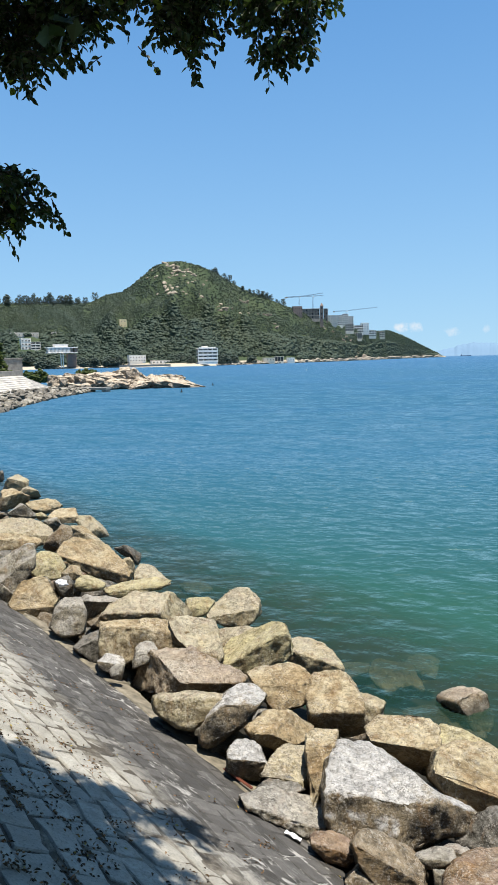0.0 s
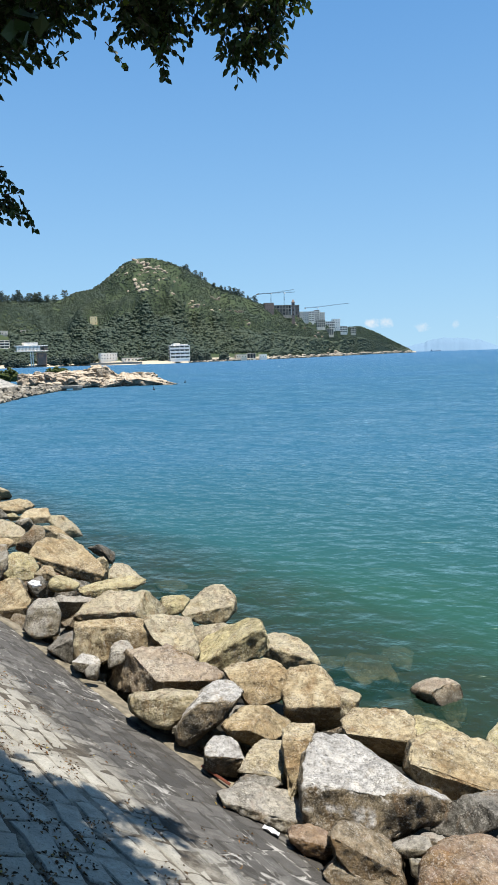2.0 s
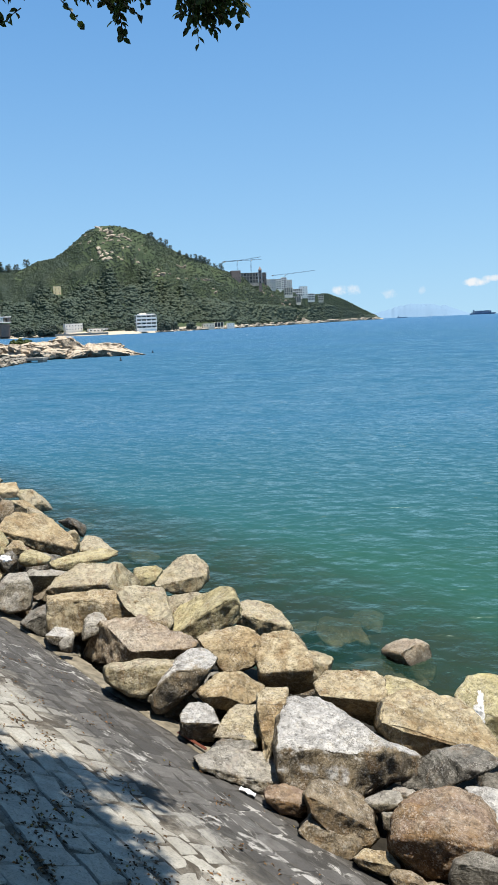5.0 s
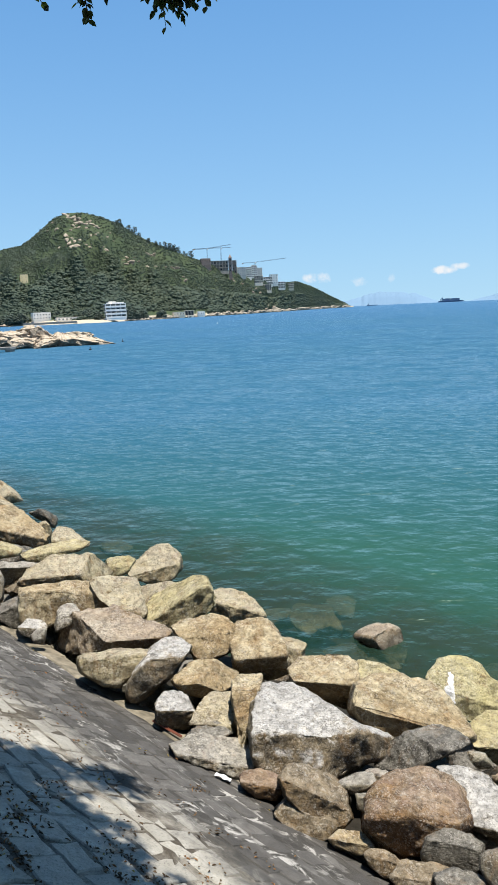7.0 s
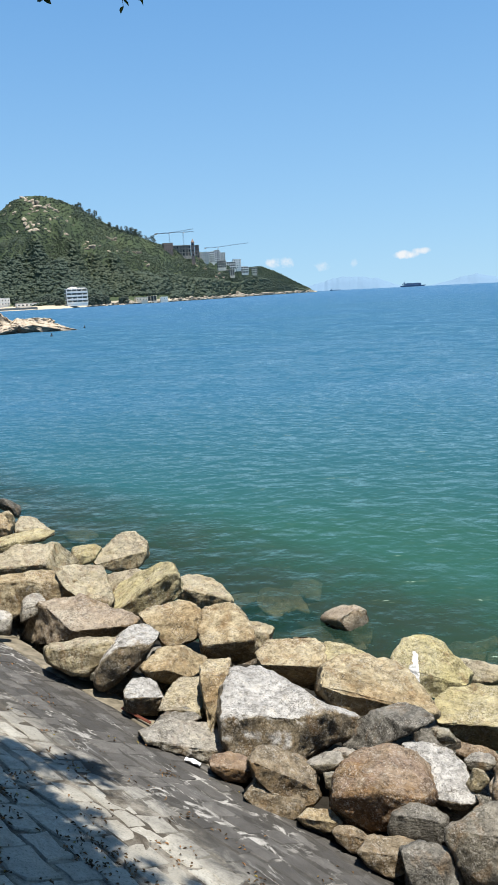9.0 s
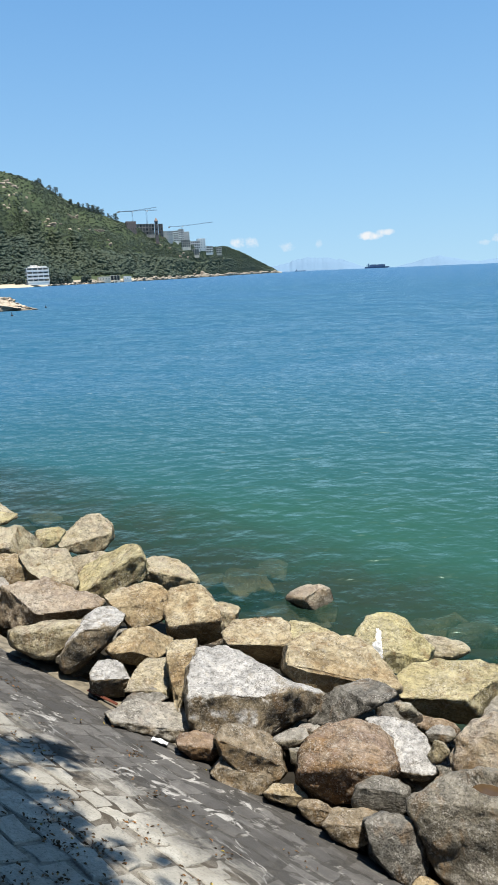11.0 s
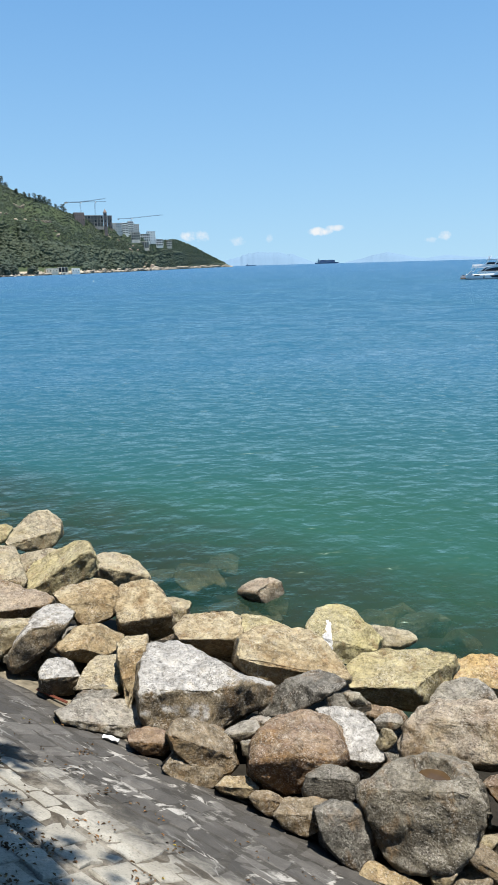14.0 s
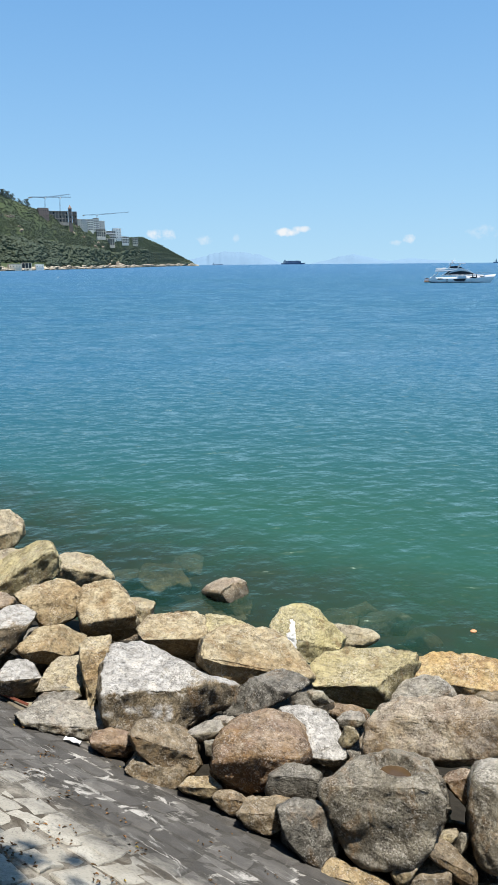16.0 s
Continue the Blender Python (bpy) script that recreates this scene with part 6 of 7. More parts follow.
# trees and shrubs between the houses
for az, d, z, w, h in ((-16.4, 688, 0.8, 15, 11), (-15.6, 686, 0.8, 10, 7), (-13.3, 688, 1.5, 12, 9), (-12.5, 696, 2, 14, 10), (-17.7, 716, 7, 14, 9), (-11.3, 692, 2, 13, 9), (-10.5, 690, 2, 12, 10),
                       (-7.8, 700, 3, 12, 10), (-5.5, 690, 3, 12, 10), (-4.6, 676, 2, 9, 8), (-1.9, 676, 2, 13, 9), (-1.1, 684, 2, 10, 8), (0.4, 735, 2, 11, 8)):
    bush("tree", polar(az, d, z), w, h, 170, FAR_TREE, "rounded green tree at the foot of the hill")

# pavilion on posts at the left of the beach
pav = thing("pavilion", Matrix.Translation(polar(-14.95, 700, 1.0)) @ pose(0, 0, 0, 0, 0, 32), "pale raised pavilion with a slatted front on posts", "pavilion")
part("roof", boxes(((30, 9, 0.9), (0, 0, 19.6)), ((13, 7, 2.0), (-1, 0, 21.2)), ((14, 7, 0.6), (-1, 0, 22.4)), bevel=0.1), WHITE, pav)
part("floor", boxes(((30, 9, 0.8), (0, 0, 14.6)), bevel=0.1), WHITE, pav)
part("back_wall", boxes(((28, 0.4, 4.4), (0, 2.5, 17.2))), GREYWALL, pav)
for i in range(17):
    part("slat", boxes(((0.8, 0.5, 4.4), (-14.2 + 21.0 * i / 16, -4, 17.1))), WHITE, pav)
for x in (-1.6, 0.6):
    part("post", boxes(((0.9, 0.9, 14), (x, -2, 7.2)), bevel=0.1), WHITE, pav)
part("base_wall", boxes(((9, 4, 12.5), (10.4, 2.5, 7.0)), ((3.0, 7, 4.6), (13.4, 0.3, 16.9)), bevel=0.1), BRICKRED, pav)

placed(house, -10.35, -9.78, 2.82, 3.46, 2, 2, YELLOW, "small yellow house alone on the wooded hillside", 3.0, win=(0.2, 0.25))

# hilltop estate under construction
placed(house, 3.8, 4.54, 3.5, 4.22, 2, 5, BRICKRED, "grey concrete shell of a building on the ridge", 8.0, win=(0.3, 0.3))
placed(open_frame, 4.58, 5.98, 3.2, 4.02, 3, 6, RAWCON, "unfinished concrete building with open floors", 8.0, ragged=2, face=8, back=CONCRETE)
tw = thing("tower", Matrix.Translation(polar(6.17, 1040, 52)) @ pose(0, 0, 0, 0, 0, -6), "square brown tower with a pointed roof", "tower")
part("shaft", boxes(((4.6, 4.6, 31), (0, 0, 14)), ((5.4, 5.4, 0.8), (0, 0, 24)), ((5.4, 5.4, 0.8), (0, 0, 29.4)), bevel=0.1), BRICKRED, tw)
bm = bmesh.new()
bmesh.ops.create_cone(bm, cap_ends=True, segments=4, radius1=3.8, radius2=0.15, depth=5.0, matrix=Matrix.Translation((0, 0, 32)) @ pose(0, 0, 0, 0, 0, 45))
part("roof", bm, BRICKRED, tw)
for z in (12, 18, 26.7):
    part("window", boxes(((1.6, 0.3, 2.2), (0, -2.35, z))), GLASS, tw)
placed(open_frame, 6.33, 6.64, 3.0, 4.0, 4, 2, BRICKRED, "red-brown apartment block beside the tower", 8.0, back=CONCRETE)
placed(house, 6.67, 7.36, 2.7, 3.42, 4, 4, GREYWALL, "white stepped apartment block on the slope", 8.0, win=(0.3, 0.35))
placed(open_frame, 7.43, 7.84, 2.6, 3.44, 5, 2, WHITE, "white apartment block with balconies on the slope", 8.0, rail=0.4, back=CONCRETE)
placed(open_frame, 7.86, 8.28, 2.55, 3.54, 6, 3, WHITE, "pale unfinished apartment block on the slope", 8.0, ragged=1, rail=0.35, back=CONCRETE)
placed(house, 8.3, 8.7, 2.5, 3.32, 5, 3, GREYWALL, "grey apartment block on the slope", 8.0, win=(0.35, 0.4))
placed(open_frame, 8.07, 8.72, 2.15, 2.72, 3, 4, CREAM, "white terraced house on the slope", 6.0, d=1060, back=CONCRETE)
placed(open_frame, 8.76, 9.5, 1.97, 2.58, 3, 5, WHITE, "white terraced house lower on the slope", 6.0, rail=0.3, back=CONCRETE)
placed(house, 9.3, 9.92, 2.0, 2.75, 4, 3, WHITE, "pale narrow apartment block", 8.0, d=1300, win=(0.3, 0.35))
placed(open_frame, 8.66, 9.38, 1.5, 2.0, 1, 4, CREAM, "cream arcaded house front on the slope", 6.0, back=CONCRETE)
placed(open_frame, 9.5, 10.5, 1.62, 2.16, 3, 8, WHITE, "pale unfinished terrace of houses on the slope", 3.0, ragged=1, rail=0.3, face=10, back=CONCRETE)
placed(open_frame, 10.45, 11.2, 1.55, 2.02, 3, 6, CREAM, "cream terrace of houses near the point", 3.0, rail=0.3, face=10, back=CONCRETE)


def tower_crane(az, d, el_base, el_top, jib_right, jib_left, tilt=0.0):
    """A tower crane: latticed mast, jib, counter-jib with ballast, cab and tie rods."""
    z0, z1 = d * math.tan(radians(el_base)) + EYE_Z - 10, d * math.tan(radians(el_top)) + EYE_Z
    h = z1 - z0
    root = thing("tower_crane", Matrix.Translation(polar(az, d, z0)) @ pose(0, 0, 0, 0, 0, -az), "slender steel tower crane above the building site", "crane", "tower cranes")
    bm = bmesh.new()
    for x in (-0.7, 0.7):
        for y in (-0.7, 0.7):
            beam(bm, (x, y, 0), (x, y, h), 0.2)
    k = int(h / 2.5)
    for i in range(k):
        a, b = h * i / k, h * (i + 1) / k
        s = 0.7 if i % 2 else -0.7
        beam(bm, (-s, -0.7, a), (s, -0.7, b), 0.14)
        beam(bm, (-0.7, -s, a), (-0.7, s, b), 0.14)
    part("mast", bm, STEEL, root)

    def arm(name, length, sign, rise):
        bm = bmesh.new()
        n = max(4, int(abs(length) / 3))
        end = Vector((sign * length, 0, rise))
        for off in ((0, -0.6, 0), (0, 0.6, 0), (0, 0, 1.1)):
            beam(bm, Vector((0, 0, 0)) + Vector(off), end + Vector(off) * 0.5, 0.2)
        for i in range(n):
            p, q = end * (i / n), end * ((i + 1) / n)
            beam(bm, p + Vector((0, -0.6, 0)), q + Vector((0, 0, 1.0)), 0.12)
        ob = part(name, bm, STEEL, root)
        ob.location = (0, 0, h)
    arm("jib", jib_right, 1, tilt * jib_right)
    arm("counter_jib", jib_left, -1, -0.25 * tilt * jib_left)
    part("ballast", boxes(((2.6, 1.2, 1.8), (-jib_left + 1, 0, h - 0.6))), RAWCON, root)
    part("cab", boxes(((1.6, 1.5, 1.8), (1.2, -1.2, h - 0.6)), bevel=0.1), WHITE, root)


tower_crane(4.36, 1075, 4.1, 4.98, 36, 22, 0.13)
tower_crane(5.46, 1065, 4.1, 5.0, 16, 40, 0.02)
tower_crane(8.15, 1110, 2.9, 3.75, 48, 20, 0.09)

# ---- far hills ----


def far_ridge(name, rows, d, label):
    """A range beyond the sea, haze painted into its colour: a solid ridge with an uneven crest."""
    verts, faces = [], []
    n = 120
    for i in range(n + 1):
        az = rows[0][0] + (rows[-1][0] - rows[0][0]) * i / n
        el = np.interp(az, [r[0] for r in rows], [r[1] for r in rows]) * (1 + 0.16 * noise.noise(Vector((az * 1.3, d, 0))) + 0.09 * noise.noise(Vector((az * 4, d, 0))) + 0.02 * noise.noise(Vector((az * 9, d, 0))))
        z = d * math.tan(radians(max(el, 0.0))) + 3
        for off, k in ((-160, -0.02), (-90, 0.5), (0, 1.0), (120, 0.4), (250, -0.05)):
            verts.append(polar(az, d + off + 20 * noise.noise(Vector((az * 2, off, 0))), z * k * (1 + (0.1 * noise.noise(Vector((az * 2.2, off * 0.02, 4))) if off < 0 else 0))))
    for i in range(n):
        for j in range(4):
            a = i * 5 + j
            faces.append((a, a + 5, a + 6, a + 1))
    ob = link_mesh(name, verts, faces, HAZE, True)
    return tagged(ob, label, "distant hills", kind="structure")


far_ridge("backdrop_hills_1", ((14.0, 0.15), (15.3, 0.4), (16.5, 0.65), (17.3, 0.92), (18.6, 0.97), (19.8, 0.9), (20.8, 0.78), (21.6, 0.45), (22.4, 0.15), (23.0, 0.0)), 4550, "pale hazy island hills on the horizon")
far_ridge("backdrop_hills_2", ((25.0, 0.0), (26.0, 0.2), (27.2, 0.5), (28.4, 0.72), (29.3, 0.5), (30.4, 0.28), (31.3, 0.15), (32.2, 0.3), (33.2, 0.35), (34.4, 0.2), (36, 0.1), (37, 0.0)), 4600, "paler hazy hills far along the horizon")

# ---- ships ----


def hull_bm(length, beam_w, depth, freeboard, stern=0.75, rake=0.12, sheer=0.25, n=24):
    """A hull: sections from stern to a raked bow, x forwards, waterline at z 0."""
    bm = bmesh.new()
    rings = []
    for i in range(n + 1):
        t = i / n
        full = min(1, stern + (1 - stern) * t * 4) if t < 0.3 else 1 - max(0, (t - 0.45) / 0.55) ** 2.3
        half = beam_w / 2 * max(full, 0.01)
        top = freeboard * (1 + sheer * max(0, t - 0.3) ** 1.5)
        ring = []
        for y, z, r in ((0, -depth, 0), (0.55, -depth * 0.7, 0.1), (0.86, 0, 0.35), (0.96, top * 0.5, 0.7), (1.0, top, 1.0)):
            x = length * (t - 0.5) + rake * length * r * max(0, (t - 0.6) / 0.4)
            ring.append((x, y * half, z))
        ring = [bm.verts.new((x, -y, z)) for x, y, z in ring[::-1]] + [bm.verts.new(p) for p in ring[1:]]
        rings.append(ring)
    for a, b in zip(rings, rings[1:]):
        for k in range(len(a) - 1):
            bm.faces.new((a[k], b[k], b[k + 1], a[k + 1]))
        bm.faces.new((a[0], a[-1], b[-1], b[0]))
    bm.faces.new(rings[0])
    bm.faces.new(rings[-1][::-1])
    bmesh.ops.recalc_face_normals(bm, faces=bm.faces)
    return bm


def cargo_ship(az, d, length, label, loaded=True):
    root = thing("cargo_ship", Matrix.Translation(polar(az, d, 0)) @ pose(0, 0, 0, 0, 0, -az), label, "ship")
    part("hull", hull_bm(length, length * 0.15, 4, length * 0.055), SHIPHULL, root)
    fb = length * 0.055
    part("bridge", boxes(((length * 0.07, length * 0.12, length * 0.14), (-length * 0.33, 0, fb + length * 0.07)), ((length * 0.03, length * 0.15, length * 0.015), (-length * 0.31, 0, fb + length * 0.135)), bevel=0.3), SHIPDECK, root)
    part("funnel", boxes(((length * 0.035, length * 0.04, length * 0.06), (-length * 0.40, 0, fb + length * 0.05)), bevel=0.3), SHIPHULL, root)
    part("mast", boxes(((0.8, 0.8, length * 0.06), (-length * 0.33, 0, fb + length * 0.165))), SHIPDECK, root)
    if loaded:
        for i in range(9):
            x = -length * 0.25 + length * 0.078 * i
            hgt = length * (0.108 if i % 4 else 0.095)
            part("container_stack", boxes(((length * 0.075, length * 0.13, hgt), (x, 0, fb + hgt / 2)), bevel=0.2), CONTAINER, root)
    return root


cargo_ship(23.5, 4200, 128, "dark loaded container ship on the horizon")
cargo_ship(17.45, 3900, 52, "small dark cargo boat far out at sea", False)
cargo_ship(39.6, 4200, 90, "dark cargo ship far off on the horizon", False)


def motor_yacht(m):
    """A white three-deck motor yacht, bow along +x, 17.6 m long."""
    y = thing("motor_yacht", m, "white motor yacht with tinted windows at anchor", "yacht")

    def profile(name, pts, half, material, parent, lean=0.0, taper=0.0, bevel=0.05, label=""):
        """A body of one side outline (x, z), drawn in towards its top and towards the bow."""
        bm = bmesh.new()
        z0, x0, x1 = min(p[1] for p in pts), min(p[0] for p in pts), max(p[0] for p in pts)
        width = [half * (1 - lean * (z - z0)) * (1 - taper * ((x - x0) / (x1 - x0)) ** 2) for x, z in pts]
        near = [bm.verts.new((x, -w, z)) for (x, z), w in zip(pts, width)]
        far = [bm.verts.new((x, w, z)) for (x, z), w in zip(pts, width)]
        bm.faces.new(near)
        bm.faces.new(far[::-1])
        for i in range(len(pts)):
            k = (i + 1) % len(pts)
            bm.faces.new((near[i], far[i], far[k], near[k]))
        bmesh.ops.recalc_face_normals(bm, faces=bm.faces)
        if bevel:
            bmesh.ops.bevel(bm, geom=list(bm.edges), offset=bevel, segments=2, affect="EDGES")
        return part(name, bm, material, parent, label)

    def arch(x0, x1, z0, rise, lead=0.5, n=12):
        """Points of a low arch from x0 to x1, highest at the share `lead` of its length."""
        out = []
        for i in range(n + 1):
            t = i / n
            u = t / lead if t < lead else (1 - t) / (1 - lead)
            out.append((x0 + (x1 - x0) * t, z0 + rise * math.sin(u * math.pi / 2) ** 0.85))
        return out

    hull = part("hull", hull_bm(15.2, 4.6, 0.9, 1.42, 0.86, 0.13, 0.9), GELCOAT, y, "glossy white hull", True)
    part("boot_stripe", hull_bm(15.24, 4.64, 0.5, 0.14, 0.86, 0.02, 0.0), SHIPHULL, hull, "dark waterline stripe")
    for pts, off in ((((-5.6, 0.85), (-2.3, 0.95), (-2.2, 1.2), (-5.5, 1.15)), 2.22), (((-1.0, 0.45), (1.3, 0.45), (2.0, 1.12), (-1.8, 1.12)), 2.24),
                     (((2.8, 1.2), (4.6, 1.3), (4.7, 1.55), (2.8, 1.5)), 2.0), (((5.0, 1.4), (6.2, 1.5), (6.3, 1.7), (5.0, 1.65)), 1.5)):
        for side in (-1, 1):
            bm = bmesh.new()
            inner = [bm.verts.new((x, side * (off - 0.22), z)) for x, z in pts]
            outer = [bm.verts.new((x, side * off, z)) for x, z in pts]
            bm.faces.new(inner[::-1])
            bm.faces.new(outer)
            for i in range(4):
                bm.faces.new((inner[i], inner[(i + 1) % 4], outer[(i + 1) % 4], outer[i]))
            bmesh.ops.recalc_face_normals(bm, faces=bm.faces)
            part("hull_window", bm, TINTED, hull)
    part("bathing_platform", boxes(((1.7, 4.0, 0.2), (-8.2, 0, 0.32)), bevel=0.06), TEAK, y)
    for side in (-1, 1):
        bm = bmesh.new()
        beam(bm, (-7.7, side * 2.0, 0.5), (-6.1, side * 2.1, 2.1), 0.6)
        part("stern_stair", bm, GELCOAT, y)
    foredeck = [(1.5, 1.7)] + arch(1.6, 8.2, 1.8, 0.42, 0.3, 8) + [(8.2, 1.7)]
    profile("foredeck", foredeck, 1.9, GELCOAT, y, 0.1, 0.8)
    salon = profile("main_deck_house", [(-5.0, 1.7)] + arch(-4.4, 4.4, 2.05, 1.55, 0.5) + [(4.4, 1.75)], 1.95, GELCOAT, y, 0.05, 0.45)
    profile("window_band", [(-3.3, 2.15)] + arch(-3.2, 4.0, 2.2, 0.85, 0.52) + [(4.0, 2.12)], 2.0, TINTED, salon, 0.04, 0.45, 0.02)
    profile("window_mullion", ((-3.9, 2.1), (-3.5, 2.1), (-2.2, 3.05), (-2.7, 3.05)), 2.03, TINTED, salon, 0.04, 0.0, 0.02)
    part("side_deck_rail", boxes(((7.0, 0.07, 0.1), (0.2, -2.2, 2.05)), ((7.0, 0.07, 0.1), (0.2, 2.2, 2.05)), ((2.2, 0.3, 0.24), (0.6, -2.2, 1.72)), bevel=0.03), GELCOAT, y)
    fly = profile("flybridge_coaming", ((-6.4, 2.85), (-3.0, 2.95), (2.2, 3.35), (0.6, 3.75), (-2.8, 3.8), (-6.2, 3.3)), 2.0, GELCOAT, y, 0.05, 0.3, 0.09)
    for side in (-1, 1):
        bm = bmesh.new()
        beam(bm, (-5.9, side * 1.9, 1.9), (-5.2, side * 1.9, 2.95), 0.16)
        part("deck_post", bm, GELCOAT, y)
    profile("windscreen", ((-2.8, 3.7), (1.3, 3.65), (0.4, 4.05), (-0.8, 4.4), (-2.4, 4.3)), 1.6, TINTED, fly, 0.1, 0.2, 0.03)
    for x, dx in ((-2.9, 0.7), (-0.6, 0.9)):
        for side in (-1, 1):
            bm = bmesh.new()
            beam(bm, (x, side * 1.68, 3.7), (x + dx, side * 1.5, 4.9), 0.2)
            part("hardtop_strut", bm, GELCOAT, y)
    top = profile("hardtop", ((-2.9, 4.85), (1.5, 4.85), (1.7, 4.95), (1.0, 5.1), (-2.6, 5.12)), 1.65, GELCOAT, y, 0.0, 0.25, 0.03)
    part("radar_mast", boxes(((0.9, 0.7, 0.3), (-1.9, 0, 5.25)), ((0.3, 0.3, 0.5), (-1.9, 0, 5.5)), ((1.0, 0.9, 0.18), (-1.8, 0, 5.75)), ((0.09, 0.09, 0.6), (-1.5, 0.4, 6.0)), bevel=0.02), GELCOAT, top)
    tender = part("tender", hull_bm(2.4, 1.2, 0.1, 0.42), GELCOAT, y, "small white inflatable tender")
    tender.location = (-5.0, 0, 3.45)
    jet = part("jet_ski", hull_bm(1.8, 0.9, 0.1, 0.55), GELCOAT, y)
    jet.location = (-8.2, -0.6, 0.5)
    part("jet_ski_seat", boxes(((0.9, 0.35, 0.3), (-8.3, -0.6, 1.1)), bevel=0.08), FENDER, jet).matrix_parent_inverse = Matrix.Translation((8.2, 0.6, -0.5))
    bm = bmesh.new()
    for i in range(12):
        t = i / 11
        for side in (-1, 1):
            p = Vector((3.5 + 5.0 * t, side * 1.9 * (1 - t ** 2.2), 1.95 + 0.3 * t))
            beam(bm, p, p + Vector((0, 0, 0.55)), 0.04)
            if i < 11:
                u = (i + 1) / 11
                q = Vector((3.5 + 5.0 * u, side * 1.9 * (1 - u ** 2.2), 1.95 + 0.3 * u))
                beam(bm, p + Vector((0, 0, 0.55)), q + Vector((0, 0, 0.55)), 0.04)
    part("bow_rail", bm, CHROME, y)
    for x, z in ((-3.1, 0.45), (3.4, 1.6), (4.4, 1.6)):
        bm = bmesh.new()
        tube(bm, [(x, -2.4, z - 0.2), (x, -2.43, z), (x, -2.43, z + 0.4), (x, -2.4, z + 0.6)], [0.08, 0.17, 0.17, 0.06], 10)
        part("fender", bm, FENDER, y, "black hanging fender")
    bm = bmesh.new()
    beam(bm, (8.6, 0, 2.0), (8.9, 0, 1.3), 0.16)
    part("anchor", bm, CHROME, y)
    return y


motor_yacht(Matrix.Translation(polar(36.55, 186, 0)) @ pose(0, 0, 0, 0, 0, -34) @ Matrix.Scale(0.93, 4))

# small mooring buoys
for az, d in ((-5.5, 112), (-2.9, 140), (4.9, 300)):
    bm = bmesh.new()
    bmesh.ops.create_uvsphere(bm, u_segments=12, v_segments=8, radius=0.2)
    tube(bm, [(0, 0, 0.2), (0, 0, 0.5)], [0.06, 0.05], 6)
    ob = from_bm("buoy", bm, FENDER if az < 0 else WHITE, True)
    ob.location = polar(az, d, 0.05)
    tagged(ob, "small round mooring buoy afloat in the bay", "buoy", "mooring buoys")

# ---- litter on the water and the bank ----
cork = bmesh.new()
bmesh.ops.create_icosphere(cork, subdivisions=2, radius=0.04, matrix=Matrix.Translation((5.89, 7.06, 0.005)) @ Matrix.Diagonal((1.3, 1.0, 0.5, 1)))
tagged(from_bm("float", cork, plain("orange_float", (0.55, 0.25, 0.12), 0.6), True), "small orange float drifting near the boulders", "litter")
wrap = bmesh.new()
bmesh.ops.create_grid(wrap, x_segments=8, y_segments=8, size=0.5)
for v in wrap.verts:
    v.co = Vector((v.co.x * 0.13, v.co.y * 0.1, 0.012 + 0.012 * noise.noise(v.co * 3.3)))
bmesh.ops.solidify(wrap, geom=wrap.faces, thickness=0.004)
ob = from_bm("paper_scrap", wrap, PAPER)
ob.matrix_world = slope_mat(3.64, SLOPE_LEN - 0.27, 0.02) @ pose(0, 0, 0, 0, 0, 35)
tagged(ob, "crumpled white paper scrap at the foot of the bank", "litter")
bag = bmesh.new()
bmesh.ops.create_icosphere(bag, subdivisions=3, radius=0.058)
for v in bag.verts:
    v.co = Vector((v.co.x * 1.3, v.co.y, v.co.z * 0.75)) * (1 + 0.9 * noise.noise(v.co * 17) + 0.5 * noise.noise(v.co * 45))
ob = from_bm("plastic_bag", bag, PAPER)
ob.location = (-2.86, 10.0, 1.74)
tagged(ob, "crumpled white plastic bag among the boulders", "litter")
bm = boxes(((0.36, 0.016, 0.012), (0, 0, 0)), ((0.36, 0.004, 0.018), (0, 0.008, 0.006)), bevel=0.002)
ob = from_bm("broken_strip", bm, REDPAINT)
ob.matrix_world = slope_mat(4.6, SLOPE_LEN - 0.06, 0.05) @ pose(0, 0, 0, 0, 0, 8)
tagged(ob, "broken faded red plastic strip on the bank's edge", "litter")

# ---- the tree over the bank ----
random.seed(23)


